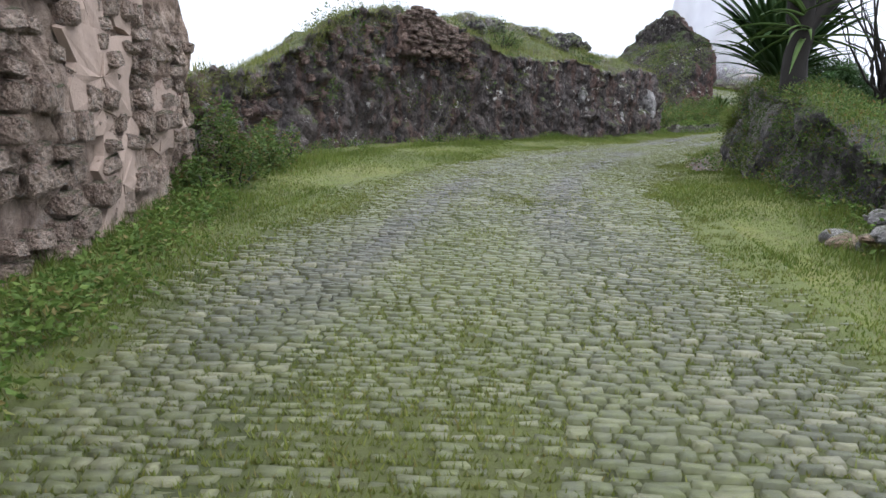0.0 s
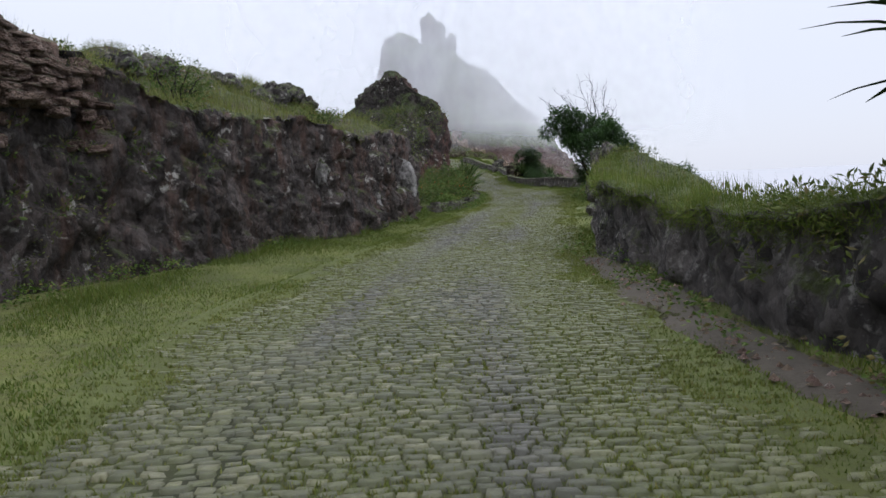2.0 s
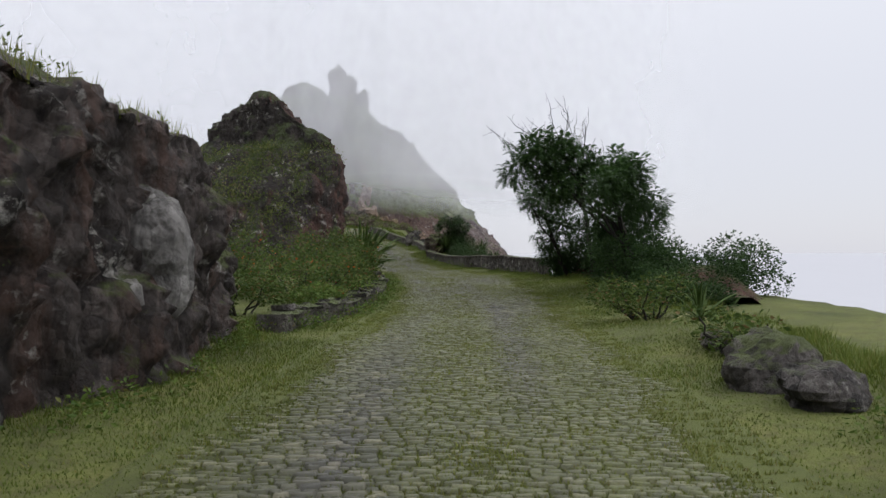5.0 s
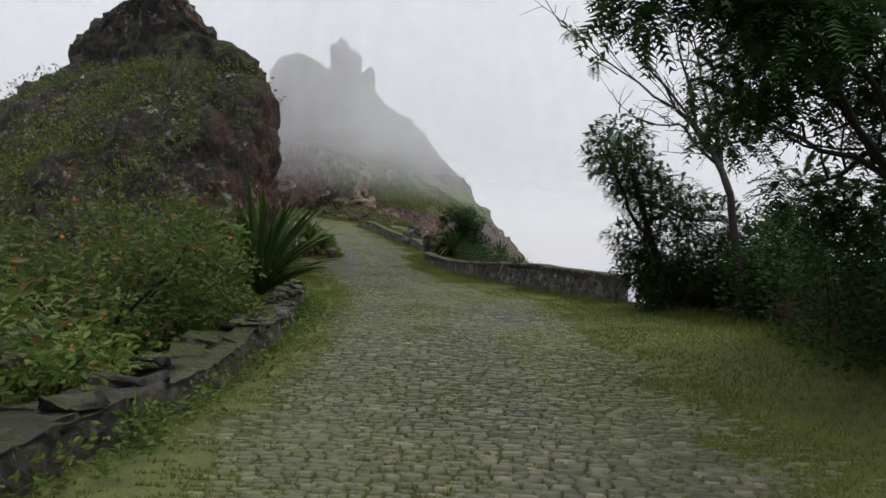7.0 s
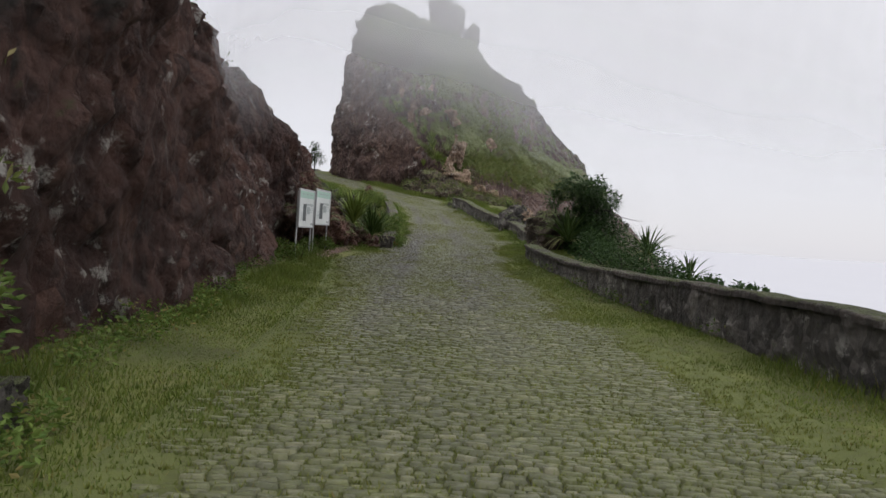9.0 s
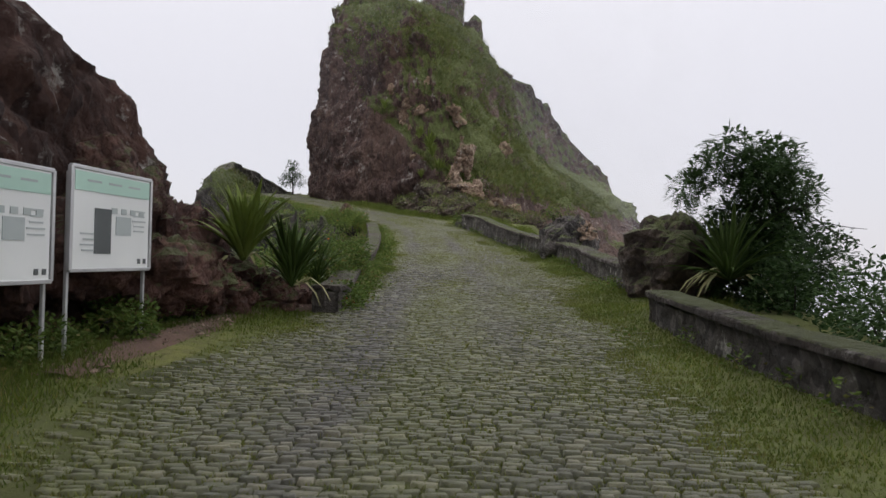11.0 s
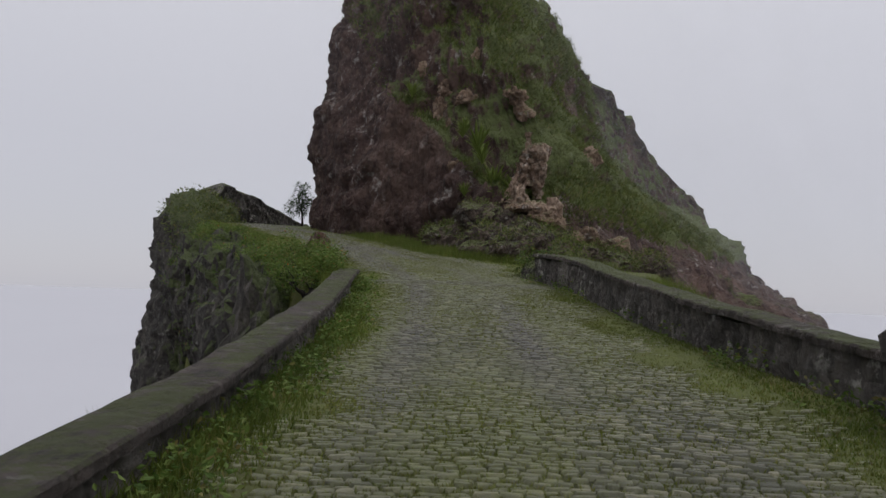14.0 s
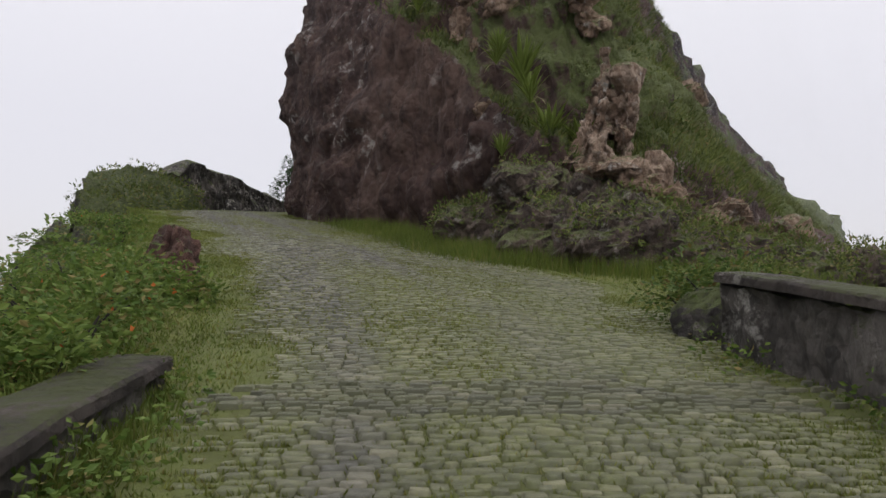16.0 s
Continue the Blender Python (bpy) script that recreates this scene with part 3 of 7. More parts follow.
def boulder(x, y, z, rx, ry, rz, seed, amp=0.25, n=36, m=24):
    th = np.linspace(0, 2 * np.pi, n, endpoint=False)[None]
    ph = np.linspace(-np.pi / 2 + 0.05, np.pi / 2 - 0.02, m)[:, None]
    G = np.stack([np.cos(ph) * np.cos(th), np.cos(ph) * np.sin(th), np.sin(ph) + 0 * th], -1)
    G = np.sign(G) * np.abs(G) ** 0.93
    G = G * (1 + 0.22 * fbm(G * 1.3 + seed * 1.7, 2, seed))[..., None]
    N = G.copy()
    N /= np.linalg.norm(N, axis=-1, keepdims=True) + 1e-6
    G = G * (rx, ry, rz)
    Q = rock_relief(G * 1.6 + (x * 3.1, y * 2.7, z), N, amp, seed)
    G = G + (Q - (G * 1.6 + (x * 3.1, y * 2.7, z)))
    return (G + (x, y, z)).reshape(-1, 3), grid_faces(m, n, True)


def cliff(base, back, side, res, amp, seed, foot=0.6, lean=0.14, swell=None, size=1.0):
    """A rock face swept along base points (x, y, top height); back: (distance, rise) stations behind the top edge; side +1 when the
    face looks to the right of the direction of the base line."""
    n = int(np.sum(np.linalg.norm(np.diff(np.array(base)[:, :2], axis=0), axis=1)) / res)
    B = spline(base, n)
    T = np.gradient(B[:, :2], axis=0)
    T /= np.linalg.norm(T, axis=1, keepdims=True)
    inward = np.column_stack([-T[:, 1], T[:, 0]]) * side
    zb = land_z(B[:, :2]) - foot
    top = B[:, 2] + 0.22 * fbm(np.column_stack([B[:, :2] * 0.55, np.zeros(n)]), 3, seed + 50)
    cols, tops = [], []
    steps = max(6, int(np.ceil((np.mean(top - zb)) / res)))
    for u in np.linspace(0, 1, steps):
        z = zb + (top - zb) * u
        off = lean * (z - zb) * (1 - 0.15 * u)
        cols.append(np.column_stack([B[:, :2] + inward * off[:, None], z]))
        tops.append(np.full(n, max(0, u - 0.93) / 0.07 * 0.5))
    edge = cols[-1]
    sw = np.ones(n) if swell is None else np.interp(B[:, 1], *zip(*swell))
    sink = np.minimum(0, sw)
    prev = (0.0, 0.0)
    for dist, rise in back:
        m = max(2, int((dist - prev[0]) / (res * 2.2)))
        for u in np.linspace(0, 1, m + 1)[1:]:
            q = prev[0] + (dist - prev[0]) * u
            r = prev[1] + (rise - prev[1]) * u
            cols.append(np.column_stack([edge[:, :2] + inward * q, edge[:, 2] + (r * np.maximum(sw, 0) if r > 0 else r) + sink * q * 0.5]))
            tops.append(np.full(n, min(1.0, 0.5 + q)))
        prev = (dist, rise)
    G = np.array(cols).transpose(1, 0, 2)
    if side > 0:
        G = G[::-1]
    # rows run along the base, columns up the face
    N = grid_normals(G)
    G = rock_relief(G, N, amp, seed, np.array(tops).T, size)
    return G.reshape(-1, 3), grid_faces(len(G), G.shape[1]), G


# ---- left rock face with its grassy brow ----
LEFT_BASE = [(-3.4, 8.6, 1.75), (-3.3, 10.4, 1.95), (-3.0, 12.8, 2.2), (-2.3, 15.5, 3.1), (-1.3, 18, 3.7), (0.6, 21.2, 3.75), (2.1, 22.5, 3.05), (3.3, 24.0, 3.1), (5.1, 25.8, 3.2), (6.3, 26.7, 2.85), (7.4, 28.6, 3.05), (8.4, 29.9, 3.4), (9.7, 31.8, 3.2), (10.6, 34.2, 2.6), (10.4, 37.5, 2.0)]
v, f, LEFT_G = cliff(LEFT_BASE, [(0.5, 0.1), (2.0, 0.5), (4.4, 1.75), (6.5, 1.4), (9.5, -0.4), (13, -3.0)], 1, 0.08, 0.46, 11, size=0.62, swell=[(8, -1.2), (15, -1.1), (18, -0.8), (20.5, -0.5), (22.2, 0.2), (24, 1.0), (29, 1.0), (33, 0.5), (37, 0.2)])
LEFT_VF = (v, f)
thing("rock_cliff", v, f, ROCK_LEFT, "dark rough rock cutting beside the road, grassy on top", "rock face", kind="structure", smooth=True)

flat = LEFT_G.reshape(-1, 3)
for k, (x, y, r) in enumerate([(4.9, 31.0, 0.5), (5.6, 31.5, 0.42), (3.6, 29.6, 0.4), (2.0, 27.6, 0.45), (1.2, 26.6, 0.5), (6.3, 32.3, 0.35)]):
    base = flat[((flat[:, :2] - (x, y)) ** 2).sum(1).argmin()]
    v, f = boulder(base[0], base[1], base[2] + 0.12, r, r * 0.9, r * 0.75, 71 + k, 0.24, 40, 26)
    thing("brow_rock", v, f, ROCK_GREY, "dark knobbly rock standing in the brow's grass", "rock", "brow rocks")

# ---- rock bank on the other side ----
RIGHT_BASE = [(3.5, 4.0, 0.5), (4.0, 6.4, 1.0), (4.35, 8.6, 1.5), (4.55, 10.3, 1.7), (4.95, 12.2, 1.75), (5.25, 13.3, 1.35), (5.5, 14.3, 1.2), (6.15, 15.7, 1.2), (7.05, 17.7, 1.36), (7.8, 19.6, 1.6), (8.6, 20.9, 1.72), (9.6, 22.1, 1.92), (10.7, 23.2, 1.95), (11.3, 23.8, 1.6), (12.4, 24.9, 1.0), (13.3, 26.4, 0.6)]
v, f, RIGHT_G = cliff(RIGHT_BASE, [(0.3, 0.04), (0.7, -0.06), (1.3, -0.4), (2.4, -1.1), (4.0, -2.4), (8, -6.5)], -1, 0.075, 0.36, 23, lean=0.10)
RIGHT_VF = (v, f)
thing("rock_bank", v, f, ROCK_GREY, "low dark rock bank with grass growing along its top", "rock face", kind="structure", smooth=True)
for k, (x, y, z, rx, ry, rz) in enumerate([(11.0, 23.3, 1.86, 0.42, 0.42, 0.42), (11.9, 23.5, 1.45, 0.6, 0.6, 0.5), (11.2, 23.7, 1.25, 0.5, 0.5, 0.5)]):
    v, f = boulder(x, y, z, rx, ry, rz, 41 + k, 0.22, 44, 28)
    thing("rock_outcrop", v, f, ROCK_GREY, "dark knobbly rock standing on the bank's end", "rock", "outcrop rocks")

# ---- earth and rock bank under the roadside trees ----
v, f, BANK_G = cliff([(19.9, 33.6, 0.75), (20.9, 35.2, 1.25), (21.9, 36.9, 1.4), (23.0, 38.6, 1.5), (24.0, 40.2, 1.55), (24.8, 41.7, 1.55), (25.4, 43.0, 1.45), (25.9, 44.4, 1.1)], [(0.4, 0.1), (1.2, 0.1), (2.4, -0.7), (4.5, -4)], -1, 0.11, 0.3, 29, lean=0.2)
BANK_VF = (v, f)
thing("rock_bank", v, f, ROCK_RED, "brown earth and rock bank below dark shrubs and trees", "rock face", kind="structure", smooth=True)

# ---- knob rock, whose flank becomes the red cliff ----
KNOB = [
    (-2, [(18.6, 48.9), (19.5, 51.1), (20.5, 52.7), (21.2, 56.2), (23.1, 61.6), (24.9, 65.0), (26.5, 67.6), (24.7, 70.2), (18.1, 68.7), (10.8, 62.6), (7.6, 53.5), (10.3, 48.1), (14.8, 47.3)]),
    (1.2, [(18.7, 49.3), (19.5, 51.2), (20.4, 52.7), (21.1, 56.1), (22.5, 61.5), (24.2, 64.9), (25.7, 67.4), (24.1, 69.5), (18.3, 67.4), (11.8, 61.9), (10.5, 53.9), (11.7, 49.6), (15.3, 48.4)]),
    (2.6, [(18.8, 49.8), (19.5, 51.3), (20.3, 52.8), (20.9, 56.1), (22.4, 61.4), (23.9, 64.5), (24.7, 66.6), (23.7, 68.4), (18.4, 66.1), (13.1, 60.7), (12.2, 54.2), (13.1, 51.1), (15.7, 49.4)]),
    (4.4, [(18.9, 50.3), (19.6, 51.5), (20.1, 53.0), (20.5, 56.2), (21.9, 61.2), (23.0, 63.5), (23.6, 65.2), (22.2, 66.5), (18.3, 64.4), (14.1, 59.6), (13.2, 55.1), (13.8, 52.5), (16.2, 50.6)]),
    (5.4, [(19.0, 50.7), (19.8, 51.7), (20.0, 53.2), (20.1, 56.3), (20.8, 59.3), (20.9, 61.4), (21.1, 62.5), (20.3, 63.2), (17.9, 62.1), (14.5, 59.0), (13.7, 55.8), (14.2, 53.7), (16.5, 51.6)]),
    (6.6, [(18.7, 51.5), (19.6, 52.2), (19.7, 53.5), (19.5, 55.4), (19.4, 56.7), (19.2, 57.5), (19.2, 58.0), (18.7, 58.5), (17.5, 58.6), (15.6, 57.7), (14.6, 56.5), (15.1, 54.9), (16.8, 52.9)]),
    (7.7, [(17.6, 52.5), (18.1, 52.9), (18.5, 53.6), (18.6, 54.4), (18.5, 55.0), (18.2, 55.4), (18.0, 55.7), (17.6, 56.0), (17.0, 56.2), (16.2, 56.0), (15.6, 55.4), (15.6, 54.6), (16.5, 53.3)]),
    (8.35, [(17.3, 53.0), (17.7, 53.2), (18.0, 53.7), (18.1, 54.3), (18.0, 54.8), (17.7, 55.1), (17.5, 55.3), (17.1, 55.4), (16.7, 55.4), (16.2, 55.1), (16.0, 54.6), (16.1, 54.0), (16.5, 53.3)]),
]
v, f = rock_mass(KNOB, 24, 0.12, 0.55, 61, size=1.4)
STACK_VF = (v, f)
thing("rock_bluff", v, f, ROCK_KNOB, "tall red-brown rock bluff, mossy and overgrown on one flank", "rock", smooth=True)

# ---- the rock tower ----
LEDGES = []
TOWER = [
    (-14.2, [(34.0, 113.7), (32.6, 104.2), (35.0, 97.3), (37.0, 94.1), (39.6, 90.7), (45.0, 86.2), (57.0, 84.7), (69.0, 89.7), (83.0, 101.7), (87.0, 121.7), (57.0, 131.7), (41.0, 123.7)]),
    (2.3, [(34.8, 113.1), (33.3, 104.2), (35.5, 97.7), (37.5, 95.1), (39.8, 93.3), (43.0, 91.9), (49.1, 95.3), (59.8, 102.0), (71.9, 112.7), (78.3, 124.7), (58.4, 130.0), (43.1, 123.3)]),
    (5.8, [(35.2, 113.0), (33.5, 104.3), (35.6, 98.2), (37.6, 95.7), (39.7, 93.9), (42.6, 93.3), (48.5, 98.9), (59.7, 109.0), (72.3, 121.1), (78.7, 128.5), (60.1, 129.8), (44.5, 123.0)]),
    (8.8, [(35.1, 112.9), (33.4, 104.6), (35.7, 98.8), (37.8, 96.4), (39.8, 94.9), (42.3, 94.9), (48.0, 102.0), (59.1, 112.2), (74.3, 124.0), (75.6, 130.2), (60.4, 129.9), (45.3, 122.7)]),
    (12.8, [(35.3, 112.9), (33.6, 104.8), (36.0, 99.9), (38.1, 97.9), (40.0, 96.7), (42.0, 97.8), (48.3, 105.2), (55.5, 115.8), (66.2, 127.0), (74.4, 130.6), (58.6, 127.2), (45.5, 121.5)]),
    (17.3, [(36.0, 112.4), (34.6, 105.6), (36.8, 101.5), (38.8, 100.1), (40.4, 99.9), (44.2, 102.7), (50.4, 109.6), (55.2, 117.0), (61.2, 124.2), (66.3, 127.9), (54.2, 123.4), (44.8, 119.1)]),
    (20.4, [(36.4, 111.8), (34.7, 106.5), (37.2, 104.0), (39.2, 103.0), (41.0, 103.0), (43.8, 105.2), (48.4, 109.5), (52.0, 114.0), (56.6, 119.2), (58.3, 121.2), (50.5, 120.5), (42.5, 116.5)]),
    (20.9, [(37.4, 111.1), (36.4, 108.2), (38.0, 106.1), (39.4, 105.5), (41.0, 105.6), (43.0, 108.0), (46.0, 112.0), (50.0, 115.5), (53.0, 117.3), (53.5, 118.0), (47.0, 118.0), (41.0, 114.0)]),
]


def above_ledge(c):
    """Height over the slanting ledge that crosses the pinnacle."""
    right = c[..., 0] - LEDGE[0]
    return c[..., 2] - np.maximum(LEDGE[1] - LEDGE[2] * right, LEDGE[3]) + 2.2 * np.minimum(right, 0)


v, f = rock_mass(TOWER, 29, 0.235, 0.85, 83, size=1.9)
lift = np.clip((above_ledge(v) + 0.25 * fbm(v * 0.9, 3, 91)) / 0.8, 0, 1) * np.clip((15 - v[:, 2]) / 4, 0, 1) * np.clip((44 - v[:, 0]) / 3, 0, 1)
inward = np.array((45.0, 108.0)) - v[:, :2]
inward /= np.linalg.norm(inward, axis=1, keepdims=True)
v[:, :2] += inward * (0.6 * lift * lift * (3 - 2 * lift))[:, None]
body = (v, f)


def column(x, y, r, z0, z1, seed):
    a = np.linspace(0, 2 * np.pi, 8, endpoint=False)
    ring = lambda k: [(x + k * r * math.cos(t), y + k * r * math.sin(t)) for t in a]
    return rock_mass([(z0, ring(1.25)), (z0 + 0.5 * (z1 - z0), ring(1.05)), (z1 - 0.4, ring(0.9)), (z1, ring(0.55))], 8, 0.25, 0.5, seed, 3)


v, f = join(body, column(46.0, 116.2, 1.3, 17, 27.7, 3), column(47.8, 116.3, 1.15, 17, 26.5, 4), column(50.2, 116.9, 1.1, 17, 25.1, 5), column(43.2, 112.4, 1.6, 17, 21.9, 7), column(38.3, 108.6, 2.9, 17.5, 22.5, 6))
TOWER_VF = (v, f)
tower = thing("rock_tower", v, f, ROCK_TOWER, "towering reddish rock pinnacle, green with moss and weeds", "rock pinnacle", smooth=True)
for k, (x, y, z, rx, ry, rz) in enumerate([(37.24, 99.7, 13.84, 0.4, 0.3, 0.3), (37.77, 98.0, 11.98, 0.35, 0.3, 0.4), (38.6, 97.3, 11.44, 0.5, 0.3, 0.3), (37.6, 98.06, 11.0, 0.3, 0.3, 0.4), (40.3, 96.2, 11.55, 0.4, 0.3, 0.3), (40.65, 96.2, 10.95, 0.3, 0.3, 0.25), (37.8, 96.4, 8.0, 0.3, 0.3, 0.4), (36.5, 97.9, 9.7, 0.22, 0.25, 0.3), (44.8, 98.0, 9.7, 0.4, 0.3, 0.4), (38.8, 97.8, 13.4, 0.5, 0.3, 0.35), (36.6, 98.7, 10.3, 0.25, 0.25, 0.35), (37.15, 99.5, 13.1, 0.3, 0.3, 0.35), (38.4, 100.7, 16.6, 0.6, 0.3, 0.5), (39.15, 97.8, 13.6, 0.4, 0.3, 0.35), (38.5, 100.2, 15.6, 0.4, 0.3, 0.3), (37.85, 97.45, 10.3, 0.25, 0.25, 0.3), (39.0, 91.9, 6.3, 0.6, 0.4, 0.22), (39.5, 91.65, 6.05, 0.5, 0.4, 0.26), (40.1, 91.3, 5.75, 0.45, 0.35, 0.2), (40.75, 90.5, 5.3, 0.42, 0.35, 0.22), (41.4, 90.0, 4.95, 0.45, 0.35, 0.22)]):
    away = Vector((x - 45, y - 108)).normalized() * 0.4
    v, f = boulder(x - away.x, y - away.y, z, rx * 1.3, ry * 1.1, rz * 1.35, 207 + k, 0.4, 32, 20)
    part("rock_slab", v, f, ROCK_SLAB, tower, "pale orange-brown broken rock")
for z0, z1, x, y, w, d, lean, seed in ((7.4, 9.2, 40.05, 94.55, 0.42, 0.4, 0.25, 251), (6.9, 8.4, 40.45, 94.2, 0.32, 0.4, 0.1, 252), (6.7, 7.9, 39.55, 94.2, 0.42, 0.4, 0.2, 253), (5.9, 6.7, 39.6, 93.2, 0.5, 0.45, -0.1, 254), (5.6, 6.3, 40.5, 92.8, 0.55, 0.45, 0.05, 255)):
    ring = lambda k, u: [(x + lean * u + k * w * a, y + 0.75 * lean * u + k * d * b) for a, b in ((-1, -0.3), (-0.35, -1), (0.5, -0.9), (1, -0.2), (0.6, 0.9), (-0.6, 0.9))]
    v, f = rock_mass([(z0, ring(1.0, 0)), (z0 + 0.4 * (z1 - z0), ring(1.05, 0.4)), (z0 + 0.75 * (z1 - z0), ring(0.88, 0.8)), (z1, ring(0.62, 1.0))], 8, 0.09, 0.5, seed, 3, 0.7)
    part("rock_slab", v, f, ROCK_PALE, tower, "tall pale orange slab of rock")
for k, (x, y, z, rx, ry, rz) in enumerate([(38.6, 90.6, 4.6, 1.2, 0.8, 0.75), (39.7, 89.6, 4.3, 1.0, 0.8, 0.65), (37.9, 91.9, 4.85, 1.2, 1.0, 0.85), (40.9, 89.7, 4.15, 1.2, 1.0, 0.75), (37.1, 94.2, 5.0, 0.9, 1.1, 0.8), (38.9, 92.4, 5.4, 1.0, 0.8, 0.8), (40.0, 91.6, 5.1, 0.9, 0.8, 0.6), (42.2, 89.4, 3.9, 0.9, 0.8, 0.7), (38.0, 93.4, 5.8, 1.0, 0.8, 0.9)]):
    v, f = boulder(x, y, z, rx, ry, rz, 17 + k, 0.34, 44, 28)
    part("rock_ledge", v, f, ROCK_FOOT, tower, "dark mossy rock ledge")
    LEDGES.append((v, f))

# ---- crag across the drop, and the far rim wall ----
CRAG = [
    (-16.3, [(26.2, 100.5), (29.8, 101.0), (31.0, 106.5), (30.4, 115.5), (25.4, 116.5), (23.0, 108.5)]),
    (2.7, [(26.9, 102.5), (28.9, 102.5), (30.2, 107.5), (30.1, 114.5), (26.5, 115.0), (25.3, 108.5)]),
    (6.5, [(26.5, 104.5), (28.6, 104.7), (29.7, 108.5), (29.7, 114.0), (27.0, 114.3), (25.7, 108.5)]),
    (8.0, [(26.9, 107.3), (27.9, 107.5), (28.7, 109.5), (29.2, 113.3), (28.0, 113.5), (26.8, 110.0)]),
]
v, f = rock_mass(CRAG, 22, 0.25, 0.6, 97)
CRAG_VF = (v, f)
thing("rock_crag", v, f, ROCK_CRAG, "steep overgrown crag standing beyond the drop", "rock", smooth=True)
BRINK = []
for k, (x, y, rx, ry) in enumerate([(30.35, 84.6, 0.8, 1.5), (30.25, 86.9, 0.9, 1.7), (29.9, 89.6, 1.0, 1.8), (29.5, 92.4, 1.0, 1.9), (29.0, 95.4, 1.0, 2.0), (28.5, 98.6, 1.1, 2.1), (28.1, 101.8, 1.1, 2.0)]):
    rz = 2.6
    v, f = boulder(x, y, float(road_frame(np.array([[x, y]]))[2][0]) - rz - 0.05, rx, ry, rz, 301 + k, 0.45, 48, 34)
    thing("brink_rock", v, f, ROCK_CRAG, "dark overgrown rock dropping from the road's edge", "rock", "brink rocks")
    BRINK.append((v, f))
v, f, _ = cliff([(28.6, 114.6, 8.9), (29.2, 116.2, 9.6), (30.2, 117.6, 9.4), (31.8, 119.4, 9.1), (33.2, 121.4, 8.4), (35.5, 126, 8.2), (39, 133, 8.0)], [(0.4, 0.1), (1.4, -0.2), (3.0, -3)], 1, 0.25, 0.5, 71)
thing("rock_rim", v, f, ROCK_GREY, "dark broken rock rim beyond the bend", "rock face", kind="structure")
v, f = boulder(31.72, 87.7, 4.15, 0.36, 0.34, 0.55, 33, 0.2, 44, 30)
thing("marker_rock", v, f, ROCK_RED, "reddish upright rock at the road's edge", "rock")
v, f = boulder(32.22, 64.98, 2.1, 0.82, 0.84, 0.84, 35, 0.3)
thing("boulder", v, f, ROCK_FOOT, "dark brown boulder standing beside the parapet", "boulder")


for k, (x, y, z, rx, ry, rz) in enumerate([(23.85, 64.7, 2.7, 0.5, 0.5, 0.6), (24.35, 64.9, 2.3, 0.42, 0.45, 0.5), (23.6, 64.2, 2.9, 0.45, 0.45, 0.6)]):
    v, f = boulder(x, y, z, rx, ry, rz, 601 + k, 0.2)
    thing("red_rock", v, f, ROCK_RED, "crumbling red rock leaning on the foot of the bluff", "rock", "crumbling rocks")
spill = np.random.default_rng(57)
for k in range(34):
    u = spill.random()
    x, y = 23.1 + 2.7 * u + spill.normal() * 0.18, 62.6 + 3.4 * u + spill.normal() * 0.3
    r = spill.uniform(0.16, 0.42) * (1.15 if x < 25 else 0.8)
    along, off = (x - 22.85) * 0.46 + (y - 60.9) * 0.89, (x - 22.85) * 0.89 - (y - 60.9) * 0.46
    if along < 2.75 + r and off > -1.5 * r - 0.1:
        # keep clear of the information boards
        x, y = x - 0.89 * (off + 1.5 * r + 0.1), y + 0.46 * (off + 1.5 * r + 0.1)
    v, f = boulder(x, y, z_at(x, y) + r * spill.uniform(0.2, 0.5) + max(0.0, 24.9 - x + 0.45 * (y - 64.0)) * 0.55, r * 1.25, r * 1.1, r, 55 + k, 0.34, 30, 20)
    thing("rock_spill", v, f, ROCK_RED, "crumbling red-brown rock at the end of the cliff", "rock", "crumbling rocks")
for k, (x, y, z, rx, ry, rz) in enumerate([(24.3, 66.0, 1.6, 0.9, 1.1, 1.15), (25.1, 66.9, 1.4, 0.8, 0.8, 0.75)]):
    v, f = boulder(x, y, z, rx, ry, rz, 155 + k, 0.6, 72, 48)
    thing("rock_spill", v, f, ROCK_RED, "crumbling red-brown rock mound below the cliff's end", "rock", "crumbling rocks")



